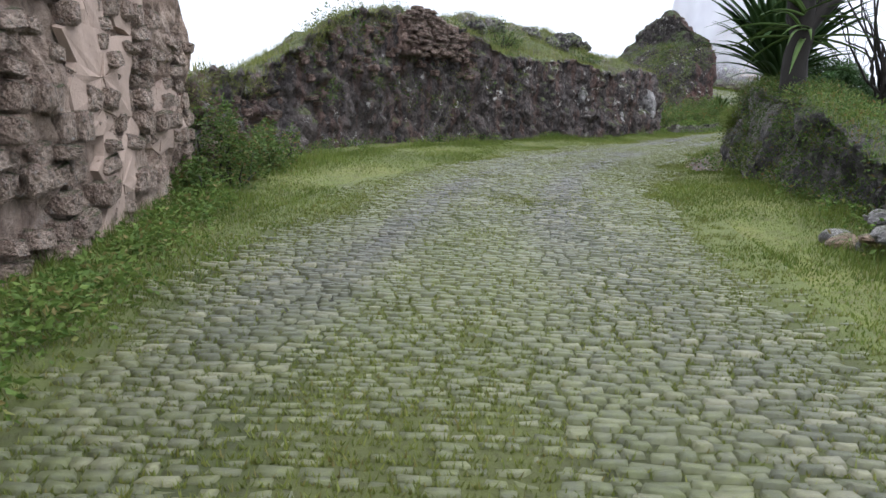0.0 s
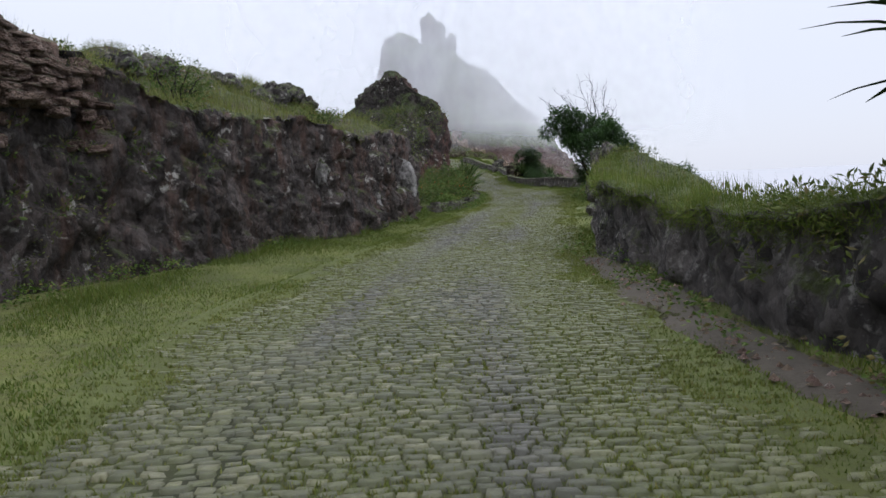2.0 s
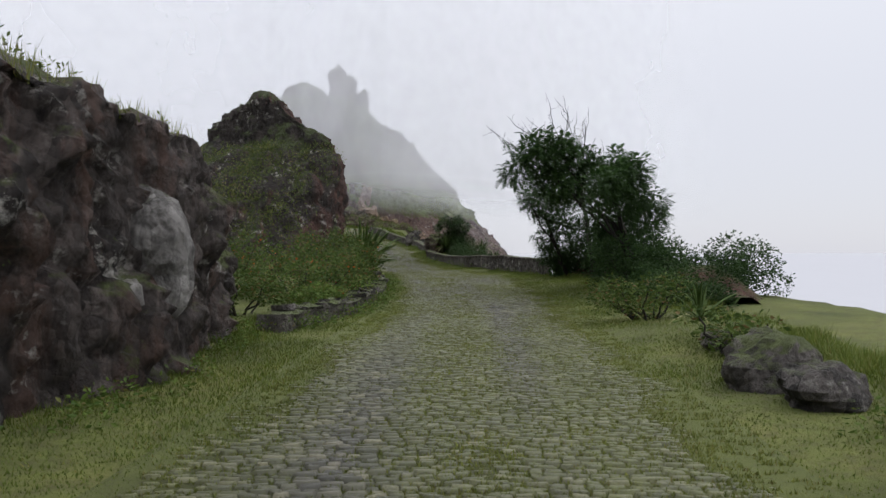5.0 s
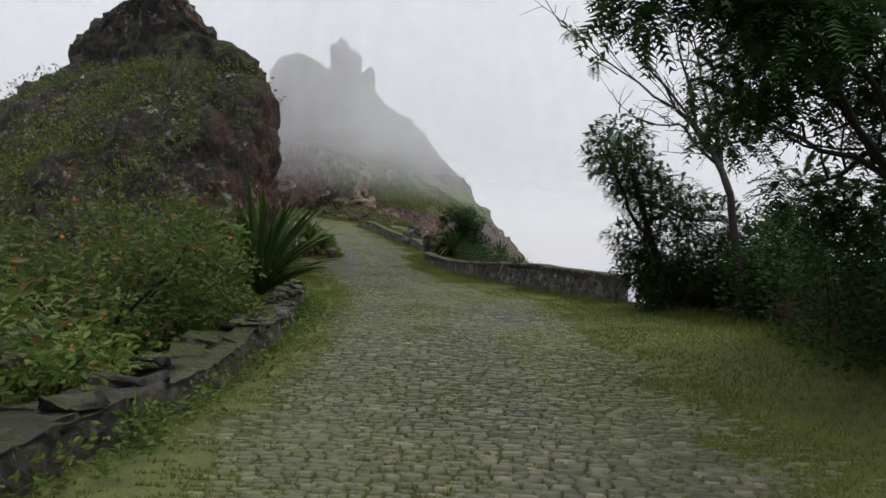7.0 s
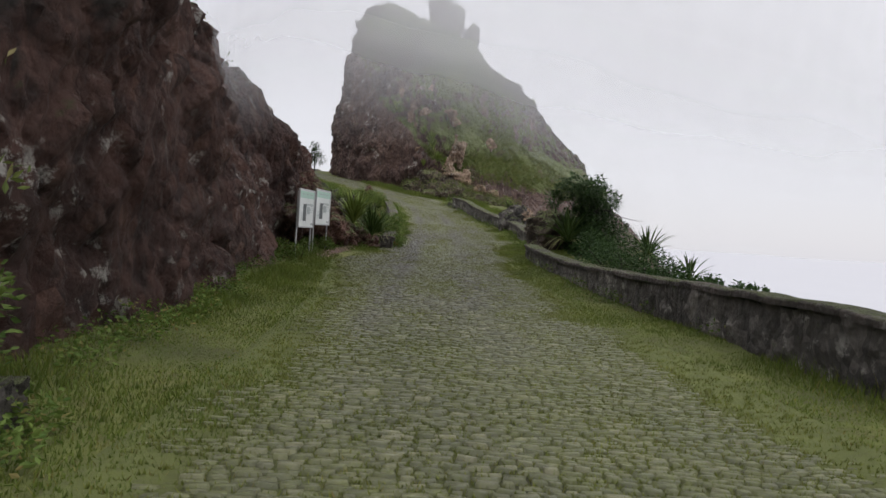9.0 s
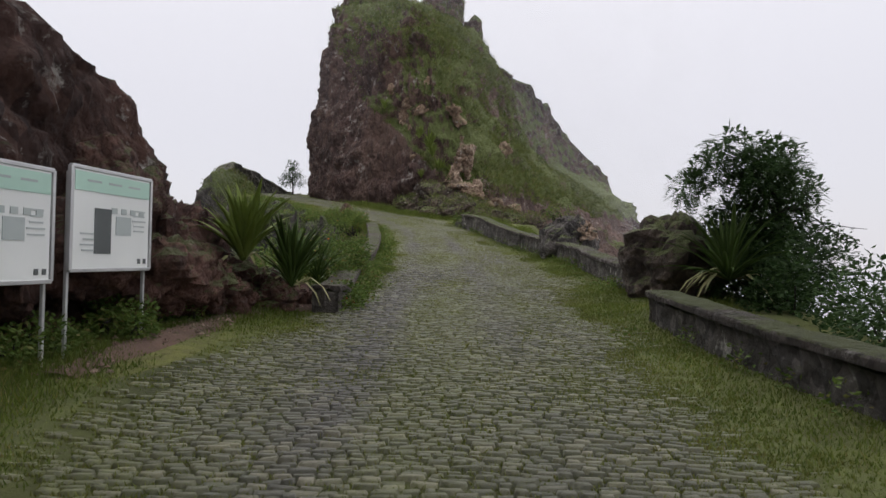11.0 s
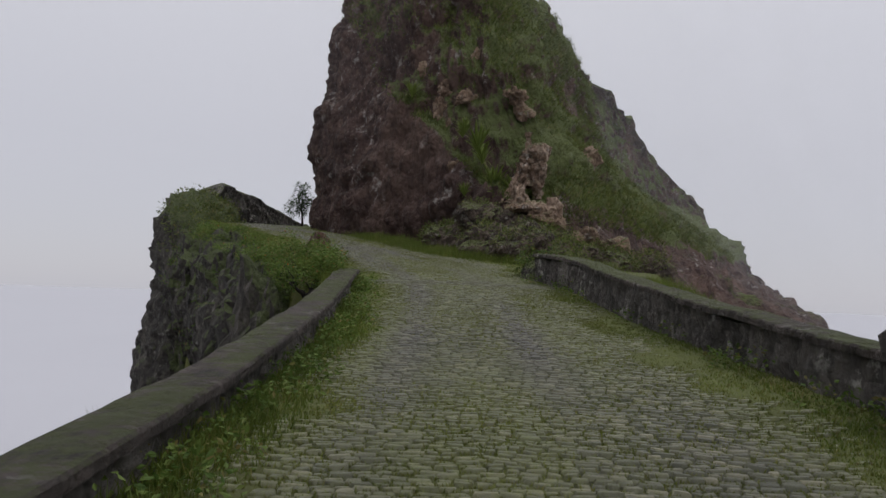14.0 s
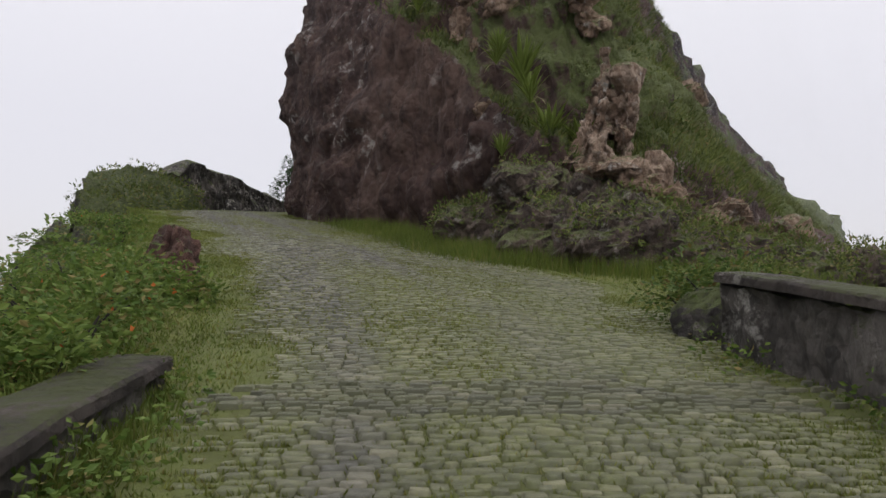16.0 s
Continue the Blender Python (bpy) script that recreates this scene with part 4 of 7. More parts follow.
# ---- parapets: rubble body and coping ----
def parapet(name, pts, height, width, label, seed, cap=True, cap_over=0.03, root=0.4, profile=((0, 0), (1, 0))):
    """profile: (fraction of the length, rise or fall of the top)."""
    n = int(np.sum(np.linalg.norm(np.diff(np.array(pts)[:, :2], axis=0), axis=1)) / 0.07)
    B = spline([(x, y, z_at(x, y)) for x, y in pts], n)
    T = np.gradient(B[:, :2], axis=0)
    T /= np.linalg.norm(T, axis=1, keepdims=True)
    R = np.column_stack([T[:, 1], -T[:, 0]])
    zb = np.convolve(np.pad(B[:, 2], 20, "edge"), np.ones(41) / 41, "valid") + np.interp(np.linspace(0, 1, n), *zip(*profile))
    hs = np.linspace(-root, height, 14)
    prof = [(-width / 2, h) for h in hs] + [(u, height) for u in np.linspace(-width / 2, width / 2, 5)[1:-1]] + [(width / 2, h) for h in hs[::-1]]
    G = np.stack([np.column_stack([B[:, :2] + R * o, zb + h]) for o, h in prof], 1)
    ends = [G[:1].mean(1, keepdims=True) * 0.999 + 0.001 * G[:1], G, G[-1:].mean(1, keepdims=True) * 0.999 + 0.001 * G[-1:]]
    G = np.concatenate(ends, 0)
    N = grid_normals(G)
    N[(0, -1), :] = 0
    G2 = rock_relief(G * (1.7, 1.7, 2.1), N, 0.085, seed) - G * (1.7, 1.7, 2.1) + G
    root_ob = tagged(new(name), label, "parapet wall", "parapets")
    part("wall_body", G2.reshape(-1, 3), grid_faces(*G2.shape[:2]), PARAPET, root_ob)
    if cap:
        w = width / 2 + cap_over
        cp = [(-w, height - 0.005), (-w, height + 0.055), (-w + 0.02, height + 0.075), (0, height + 0.085), (w - 0.02, height + 0.075), (w, height + 0.055), (w, height - 0.005)]
        wob = 0.02 * fbm(np.column_stack([B[:, :2] * 2.0, np.zeros(n)]), 3, seed)
        C = np.stack([np.column_stack([B[:, :2] + R * (o * (1 + wob))[:, None], zb + h + wob * 0.7]) for o, h in cp], 1)
        C = np.concatenate([C[:1].mean(1, keepdims=True) + 0 * C[:1], C, C[-1:].mean(1, keepdims=True) + 0 * C[-1:]], 0)
        part("coping", C.reshape(-1, 3), grid_faces(*C.shape[:2]), COPING, root_ob, "worn grey-brown mortar coping")
    return root_ob


PAR1 = [(25.2, 44.8), (26.0, 48.3), (27.0, 52), (28.6, 57.2), (29.7, 61.2), (30.37, 63.0)]
PAR2 = [(31.9, 65.3), (33.1, 68.6), (34.1, 71.2), (34.9, 74), (35.5, 77.5), (36.0, 80.5), (36.4, 82.6), (36.5, 84.7)]
PARL = [(26.3, 64.95), (26.75, 66.05), (27.35, 68.05), (28.38, 71.25), (29.53, 74.75), (30.64, 78.55), (31.26, 81.05), (32.0, 84.2)]
parapet("parapet", PAR1, 0.54, 0.36, "long low rubble parapet with a worn mortar coping", 5, profile=((0, 0.0), (0.22, 0.1), (0.43, -0.02), (0.72, -0.17), (1, -0.2)))
parapet("parapet", PAR2, 0.5, 0.38, "low rubble parapet running to the pinnacle's foot", 6, profile=((0, -0.14), (0.4, -0.08), (0.8, 0.04), (1, 0.08)))
parapet("parapet", PARL, 0.27, 0.37, "low parapet along the sheer drop, mossy at its foot", 7, profile=((0, 0), (0.8, 0), (1, -0.1)))
PLANTER = [(11.2, 34.3), (12.4, 35.7), (13.5, 36.8), (14.9, 38.8), (15.7, 40.0), (17.4, 43.5), (18.65, 46.8), (19.05, 48.5)]
parapet("planter_wall", PLANTER, 0.28, 0.50, "knee-high dry stone wall edging a planted bed", 8, cap=False)

# dark flat slabs lying along the planter wall
planter = bpy.data.objects["planter_wall"]
r3 = np.random.default_rng(17)
B = spline([(x, y, z_at(x, y)) for x, y in PLANTER], 400)
k = 4
while k < 392:
    step_ = int(r3.uniform(5, 14))
    i = min(399, k + step_ // 2)
    t = B[min(399, i + 3)] - B[max(0, i - 3)]
    length = step_ * np.linalg.norm(B[200] - B[199])
    for off, wd in ((-0.11, 0.25), (0.12, 0.22)):
        if r3.random() < 0.4:
            continue
        bm = box(length * r3.uniform(0.8, 0.96), wd * r3.uniform(0.85, 1.15), r3.uniform(0.04, 0.09), 0.014)
        for vv in bm.verts:
            vv.co += Vector(r3.uniform(-0.034, 0.034, 3))
        o = Vector((t[1], -t[0], 0)).normalized() * (off + r3.uniform(-0.03, 0.03))
        bmesh.ops.transform(bm, matrix=Matrix.Translation(Vector(B[i]) + o + Vector((0, 0, 0.285 + r3.uniform(-0.05, 0.03)))) @ Euler((r3.uniform(-0.2, 0.2), r3.uniform(-0.15, 0.15), math.atan2(t[1], t[0]) + r3.uniform(-0.35, 0.35))).to_matrix().to_4x4(), verts=bm.verts)
        bm_part("slab", bm, ROCK_GREY, planter)
    k += step_

# pale broken masonry lump in the parapet
lump = tagged(new("masonry_lump"), "dark lump of broken masonry with weeds on top, behind the parapet", "rubble")
v, f = boulder(35.1, 73.3, 2.76, 0.85, 0.7, 0.7, 51, 0.24)
part("lump_core", v, f, ROCK_GREY, lump)
r2 = np.random.default_rng(5)
for k in range(56):
    a, h = r2.uniform(4.7, 6.1), r2.uniform(0.05, 0.8)
    rr = 0.9 * math.sqrt(max(0.1, 1 - h * h))
    p = Vector((35.1 + 0.9 * rr * math.cos(a), 73.3 + 0.74 * rr * math.sin(a), 2.76 + 0.72 * h))
    bm = box(r2.uniform(0.10, 0.24), r2.uniform(0.08, 0.15), r2.uniform(0.05, 0.11), 0.015)
    for vv in bm.verts:
        vv.co += Vector(r2.uniform(-0.02, 0.02, 3))
    bmesh.ops.transform(bm, matrix=Matrix.Translation(p) @ Euler((r2.uniform(-0.4, 0.4), r2.uniform(-0.4, 0.4), a + 1.57 + r2.uniform(-0.4, 0.4))).to_matrix().to_4x4(), verts=bm.verts)
    bm_part("stone", bm, ROCK_PALE, lump)

# ---- plant builders ----
def leaf_cloud(centres, radii, count, size, seed, aspect=0.4, flat=0.5, droop=0.0):
    """Loose leaves in overlapping ragged clumps, as single folded quads."""
    g = np.random.default_rng(seed)
    C, R = np.asarray(centres, float), np.asarray(radii, float)
    if R.ndim == 1:
        R = np.stack([R, R, R * 0.8], -1)
    wgt = R.prod(1) ** 0.67
    idx = g.choice(len(C), count, p=wgt / wgt.sum())
    u = g.normal(size=(count, 3))
    u /= np.linalg.norm(u, axis=1, keepdims=True)
    rad = g.uniform(0.35, 1.08, count) ** 0.6
    P = C[idx] + u * R[idx] * rad[:, None] * (1 + 0.25 * vnoise(u * 2.5 + idx[:, None] * 3.7, seed))[:, None]
    ax = u * 0.7 + g.normal(size=(count, 3)) * 0.6
    ax[:, 2] = ax[:, 2] * flat - droop
    ax /= np.linalg.norm(ax, axis=1, keepdims=True)
    side = np.cross(ax, g.normal(size=(count, 3)))
    side /= np.linalg.norm(side, axis=1, keepdims=True)
    L = size * g.uniform(0.6, 1.3, count)[:, None]
    Wd = L * aspect * 0.5
    nrm = np.cross(ax, side)
    V = np.stack([P, P + ax * L * 0.5 + side * Wd + nrm * Wd * 0.3, P + ax * L, P + ax * L * 0.5 - side * Wd + nrm * Wd * 0.3], 1).reshape(-1, 3)
    F = np.arange(count * 4).reshape(-1, 4)
    return V, F


def sprays(centres, radii, count, length, seed, leaflets=9):
    """Feathery leaves: a drooping midrib with paired narrow leaflets."""
    g = np.random.default_rng(seed)
    C, R = np.asarray(centres, float), np.asarray(radii, float)
    idx = g.choice(len(C), count, p=R**2 / (R**2).sum())
    u = g.normal(size=(count, 3))
    u /= np.linalg.norm(u, axis=1, keepdims=True)
    P = C[idx] + u * (R[idx] * g.uniform(0.2, 1.05, count) ** 0.55)[:, None] * (1, 1, 0.8)
    ax = u * (0.55, 0.55, 0.3) + g.normal(size=(count, 3)) * 0.5
    ax /= np.linalg.norm(ax, axis=1, keepdims=True)
    side = np.cross(ax, (0, 0, 1.0)) + g.normal(size=(count, 3)) * 0.15
    side /= np.linalg.norm(side, axis=1, keepdims=True)
    L = length * g.uniform(0.6, 1.25, count)[:, None]
    V = []
    for k in range(leaflets):
        f = (k + 1) / leaflets
        base = P + ax * L * f - np.array((0, 0, 1.0)) * L * 0.35 * f * f
        for sgn in (-1, 1):
            tip = base + side * sgn * L * 0.34 * (1 - 0.45 * abs(f - 0.5) * 2) + ax * L * 0.16 - np.array((0, 0, 0.05)) * L
            w = ax * L * 0.5 / leaflets
            V.append(np.stack([base - w, base + w, tip], 1))
    V = np.stack(V, 1).reshape(-1, 3)
    return V, np.arange(len(V)).reshape(-1, 3)


def wander(a, b, r0, r1, n, bend, g):
    a, b = np.array(a, float), np.array(b, float)
    off = np.cumsum(g.normal(size=(n, 3)), 0) * bend
    u = np.linspace(0, 1, n)[:, None]
    off = off - u * off[-1]
    return [(p, r) for p, r in zip(a + (b - a) * u + off, r0 + (r1 - r0) * u[:, 0])]


def bush(name, x, y, z, rx, ry, rz, seed, mat, label, leaf=0.08, count=5200, aspect=0.45, group="roadside shrubs", cat="shrub", bloom=0):
    g = np.random.default_rng(seed)
    n = 11
    c = np.column_stack([x + g.uniform(-0.75, 0.75, n) * rx, y + g.uniform(-0.75, 0.75, n) * ry, z + rz * (0.12 + g.uniform(0, 0.72, n))])
    r = np.column_stack([g.uniform(0.28, 0.5, n) * rx, g.uniform(0.28, 0.5, n) * ry, g.uniform(0.25, 0.42, n) * rz])
    root = tagged(new(name), label, cat, group)
    v, f = leaf_cloud(c, r, int(count * 0.66), leaf * 1.15, seed, aspect)
    part("foliage", v, f, mat, root, kind="stuff")
    paths = [wander((x + 0.1 * (p[0] - x), y + 0.1 * (p[1] - y), z - 0.15), p, 0.028, 0.008, 6, 0.04, g) for p in c]
    v, f = tubes(paths, 5)
    part("stem", v, f, BARK, root, kind="stuff")
    if bloom:
        v, f = leaf_cloud(c, r * 1.08, bloom, 0.05, seed + 900, 0.9)
        part("blossom", v, f, BLOSSOM, root, "orange-red blossom", kind="stuff")
    return root


def agave_leaf(length, width, rise, droop, fold=0.35, seg=8):
    """A sword-shaped leaf from the origin along +x, arching over."""
    u = np.linspace(0, 1, seg)
    ang = rise - droop * u**1.6
    dx = np.concatenate([[0], np.cumsum(np.cos((ang[1:] + ang[:-1]) / 2))]) / (seg - 1) * length
    dz = np.concatenate([[0], np.cumsum(np.sin((ang[1:] + ang[:-1]) / 2))]) / (seg - 1) * length
    w = width * 0.5 * np.clip(0.55 + 1.1 * u - 1.65 * u**2.2, 0, None)
    w[-1] = 0.002
    rows = np.stack([np.column_stack([dx, w, dz + fold * w]), np.column_stack([dx, 0 * w, dz]), np.column_stack([dx, -w, dz + fold * w])], 1)
    under = np.column_stack([dx, 0 * w, dz - 0.012 * (1 - u)])[:, None]
    G = np.concatenate([rows, under], 1)
    return mesh_from("leaf", G.reshape(-1, 3), grid_faces(seg, 4, True), LEAF_AGAVE, True)


SWORDS = [(rise, agave_leaf(1.0, 0.085, radians(rise), radians(dr))) for rise, dr in ((86, 18), (76, 26), (66, 34), (54, 42), (40, 48), (24, 45), (8, 40))]
SWORDS_BRIGHT = []
for rise, me in SWORDS:
    me = me.copy()
    me.materials.clear()
    me.materials.append(LEAF_BRIGHT)
    SWORDS_BRIGHT.append((rise, me))
SWORDS_DARK = []
for rise, me in SWORDS:
    me = me.copy()
    me.materials.clear()
    me.materials.append(LEAF_DARK)
    SWORDS_DARK.append((rise, me))
SWORD_DEAD = mesh_from("leaf", [(0, 0, 0), (0.45, 0.05, 0.12), (0.45, -0.05, 0.12), (0.75, 0.035, -0.12), (0.75, -0.035, -0.12), (0.95, 0, -0.45)], [(0, 2, 1), (1, 2, 4), (1, 4, 3), (3, 4, 5)], LEAF_PALE)


def agave(x, y, z, size, seed, label, leaves=46, dead=5, group="agaves", lift=0.0, tilt=0.0, swords=SWORDS, low=72, slim=1.0):
    g = np.random.default_rng(seed)
    root = tagged(new("agave"), label, "agave", group)
    root.location = (x, y, z)
    for k in range(leaves):
        q = (k + 0.5) / leaves
        want = (88 - 36 * q if swords is SWORDS_BRIGHT else 88 - low * q) + g.uniform(-6, 6)
        me = min(swords, key=lambda s: abs(s[0] - want))[1]
        ob = new("leaf", me)
        ob.parent = root
        sc = size * (0.75 + 0.3 * math.sin(math.pi * min(1, q * 1.2))) * g.uniform(0.82, 1.12)
        ob.scale = (sc, slim * sc * g.uniform(0.85, 1.25) * (1.7 if swords is SWORDS_BRIGHT else 1), sc)
        ob.rotation_euler = (g.uniform(-0.2, 0.2), g.uniform(-0.08, 0.08) - tilt, k * 2.39996 + g.uniform(-0.2, 0.2))
        ob.location = (0, 0, lift * (1 - q))
    for k in range(dead):
        ob = new("leaf", SWORD_DEAD)
        ob.parent = root
        sc = size * g.uniform(0.4, 0.72)
        ob.scale = (sc, sc, sc)
        ob.rotation_euler = (g.uniform(-0.3, 0.3), g.uniform(-0.35, 0.1), g.uniform(0, 6.28))
        tagged(ob, "withered yellow leaf")
    return root


def tree(name, base, limbs, crowns, seed, label, spray_n, spray_len, mat, bare=(), leaflets=7):
    """limbs: (start fraction of the trunk, end point); crowns: (x, y, z, r); bare: end points of leafless branches."""
    g = np.random.default_rng(seed)
    root = tagged(new(name), label, "tree", "roadside trees")
    top = limbs[0]
    trunk = wander(base, top, 0.085, 0.04, 10, 0.035, g)
    v, f = tubes([trunk], 8)
    part("trunk", v, f, BARK, root, smooth=True)
    for k, e in enumerate(limbs[1:]):
        a = trunk[4 + (k % 6)][0]
        br = wander(a, e, 0.045, 0.012, 8, 0.06, g)
        paths = [br]
        for j in range(3):
            s0 = br[3 + j][0]
            paths.append(wander(s0, s0 + g.normal(size=3) * 0.45 + (0, 0, 0.2), 0.016, 0.004, 5, 0.04, g))
        v, f = tubes(paths, 5)
        part("limb", v, f, BARK, root, smooth=True)
    if bare:
        for k, e in enumerate(bare):
            a = trunk[5 + (k % 5)][0]
            br = wander(a, e, 0.032, 0.007, 9, 0.05, g)
            paths = [br]
            for j in range(6):
                s0 = br[2 + j][0]
                tip = s0 + (np.array(e) - a) * 0.22 + g.normal(size=3) * 0.32
                tw = wander(s0, tip, 0.012, 0.003, 6, 0.03, g)
                paths.append(tw)
                paths.append(wander(tw[3][0], tw[3][0] + g.normal(size=3) * 0.2 + (0, 0, 0.1), 0.005, 0.002, 4, 0.02, g))
            v, f = tubes(paths, 4)
            part("bare_branch", v, f, BARK_PALE, root, "leafless twigs")
    C = np.array(crowns)
    v, f = sprays(C[:, :3], C[:, 3], spray_n, spray_len, seed, leaflets)
    part("crown", v, f, mat, root, kind="stuff")
    return root


# ---- trees ----
tree("acacia_tree", (24.5, 42.9, z_at(24.5, 42.9)), [(23.3, 42.7, 3.3), (22.5, 42.6, 3.6), (23.6, 43.2, 2.2), (23.9, 42.0, 2.8), (24.4, 41.6, 2.4), (24.9, 42.2, 2.2)],
     [(23.10, 42.8, 3.8, 0.55), (22.70, 42.6, 3.45, 0.45), (23.25, 42.7, 3.3, 0.6), (23.55, 42.6, 2.95, 0.6), (23.95, 42.4, 2.7, 0.65), (24.35, 41.9, 2.45, 0.6), (24.75, 41.4, 2.1, 0.6), (23.85, 43.2, 2.15, 0.5), (24.45, 42.9, 1.9, 0.7), (24.95, 42.2, 1.7, 0.7), (24.55, 43.2, 1.35, 0.6), (25.35, 42.0, 2.0, 0.55), (24.15, 43.3, 1.6, 0.5), (25.35, 43.2, 1.5, 0.6)], 3, "dense dark acacia shading the end of the parapet", 9000, 0.15, LEAF_DARK, leaflets=5)
tree("acacia_tree", (22.1, 36.9, z_at(22.1, 36.9)), [(20.9, 36.9, 3.2), (18.6, 36.8, 3.7), (19.6, 37.5, 3.6), (20.8, 38.6, 3.3), (21.7, 37.4, 3.6), (21.6, 38.4, 2.6), (22.4, 37.0, 3.0), (19.2, 36.9, 4.1)],
     [(18.45, 36.95, 3.9, 0.6), (18.7, 37.0, 4.3, 0.5), (19.2, 37.0, 4.1, 0.65), (18.2, 37.3, 3.6, 0.4), (18.9, 36.7, 3.35, 0.45), (19.9, 37.2, 3.95, 0.65), (19.6, 37.6, 3.35, 0.5), (20.8, 38.65, 3.2, 0.45), (20.6, 37.2, 3.7, 0.6), (21.3, 37.0, 3.5, 0.65), (21.9, 37.4, 3.1, 0.6), (21.7, 38.5, 2.55, 0.45), (21.6, 36.3, 2.9, 0.55), (22.3, 37.0, 2.6, 0.6), (20.2, 37.5, 3.2, 0.4), (22.4, 38.2, 2.4, 0.55), (18.8, 34.9, 3.25, 0.4), (19.6, 35.3, 3.45, 0.45), (19.1, 35.3, 2.85, 0.4), (20.0, 35.2, 3.6, 0.4), (20.2, 35.6, 3.0, 0.5), (20.4, 36.2, 3.9, 0.45)], 9, "feathery acacia leaning out over the road", 8000, 0.21, LEAF_DARK, [(20.3, 37.6, 4.9)], leaflets=6)

tree("small_tree", (33.3, 64.0, 1.2), [(33.2, 63.9, 3.4), (32.7, 63.7, 3.6), (33.8, 64.3, 3.5), (33.0, 64.5, 2.7), (33.6, 63.6, 3.0)],
     [(32.65, 63.65, 3.5, 0.5), (33.2, 63.9, 3.2, 0.7), (33.75, 64.25, 3.5, 0.55), (33.0, 64.5, 2.6, 0.7), (32.8, 63.4, 2.4, 0.65), (33.6, 63.8, 2.3, 0.8), (33.4, 64.3, 4.0, 0.35), (32.5, 64.0, 2.9, 0.45), (32.7, 64.2, 2.0, 0.7), (31.95, 63.9, 3.6, 0.4), (32.1, 63.6, 3.85, 0.42), (31.75, 64.1, 3.35, 0.32), (32.5, 63.3, 3.7, 0.5)], 33, "dense dark small tree leaning over the parapet", 8500, 0.15, LEAF_DARK, leaflets=5)

# leafless tree behind them
bare = tagged(new("bare_tree"), "leafless tree with pale crooked twigs and one leafy tuft", "tree", "roadside trees")
g = np.random.default_rng(23)
trunk = wander((24.2, 41.0, z_at(24.2, 41.0)), (24.0, 41.2, 2.7), 0.075, 0.062, 8, 0.02, g) + wander((24.0, 41.2, 2.8), (24.15, 41.8, 3.7), 0.06, 0.05, 6, 0.015, g)
v, f = tubes([trunk], 8)
part("trunk", v, f, BARK, bare, smooth=True)
for k, e in enumerate([(21.4, 42.1, 5.2), (22.3, 42.4, 5.7), (22.9, 42.1, 5.0), (23.3, 42.1, 6.1), (24.1, 42.2, 6.4), (24.8, 42.1, 6.0), (25.2, 41.7, 5.2), (23.7, 41.6, 5.6), (22.6, 42.2, 4.1)]):
    a = np.array(trunk[[13, 13, 12, 13, 13, 12, 11, 12, 11][k]][0])
    br = wander(a, e, 0.038, 0.008, 10, 0.05, g)
    paths = [br]
    for j in range(9):
        s0 = np.array(br[1 + j % 9][0])
        tip = s0 + (np.array(e) - a) * g.uniform(0.15, 0.3) + g.normal(size=3) * (0.3, 0.2, 0.25) + (0, 0, 0.12)
        tw = wander(s0, tip, 0.012, 0.004, 6, 0.03, g)
        paths.append(tw)
        for m in (2, 4):
            paths.append(wander(tw[m][0], np.array(tw[m][0]) + g.normal(size=3) * 0.16 + (0, 0, 0.12), 0.006, 0.0025, 4, 0.015, g))
    v, f = tubes(paths, 4)
    part("branch", v, f, BARK, bare)
v, f = sprays(np.array([(21.4, 42.1, 5.2), (22.0, 42.2, 4.8)]), np.array([0.13, 0.1]), 60, 0.16, 5)
part("leaf_tuft", v, f, LEAF_DARK, bare, "small leafy tuft at a branch's tip", kind="stuff")
tree("small_tree", (33.6, 117.6, 7.0), [(33.6, 117.6, 10.0), (33.3, 117.6, 9.6), (33.9, 117.6, 9.6)], [(33.6, 117.6, 9.3, 0.75), (33.6, 117.6, 10.1, 0.5), (33.2, 117.6, 8.8, 0.7), (34.1, 117.6, 8.8, 0.7)], 13, "small dark conical tree far off on the rim", 700, 0.3, LEAF_DARK)

# rosette tree on the bank at the start
dr = tagged(new("yucca_tree"), "dark yucca with a thick trunk and hanging sword leaves", "tree")
g = np.random.default_rng(4)
v, f = tubes([wander((5.1, 10.5, 1.2), (5.05, 10.4, 3.0), 0.2, 0.16, 8, 0.02, g), wander((5.05, 10.4, 2.6), (5.9, 10.3, 3.6), 0.12, 0.09, 6, 0.02, g)], 10)
part("trunk", v, f, BARK, dr, smooth=True)
for e in ((4.35, 10.2, 4.3), (4.65, 10.6, 4.5), (5.2, 10.1, 4.6), (5.7, 10.5, 4.4), (6.2, 10.2, 4.1), (4.9, 10.9, 4.5)):
    v, f = tubes([wander((5.05, 10.4, 2.55), e, 0.085, 0.06, 9, 0.025, g)], 7)
    part("limb", v, f, BARK, dr, smooth=True)
for k in range(70):
    me = SWORDS[k % 7][1]
    ob = new("leaf", me)
    ob.parent = dr
    sc = 1.25 * g.uniform(0.75, 1.15)
    ob.scale = (sc, sc * 0.9, sc)
    ob.location = (5.05 + g.uniform(-0.15, 0.15), 10.4 + g.uniform(-0.15, 0.15), 2.45 + 0.85 * (1 - (k % 7) / 7) + g.uniform(-0.1, 0.1))
    ob.rotation_euler = (g.uniform(-0.3, 0.3), g.uniform(-0.1, 0.35) if k % 7 > 3 else 0, k * 2.4)
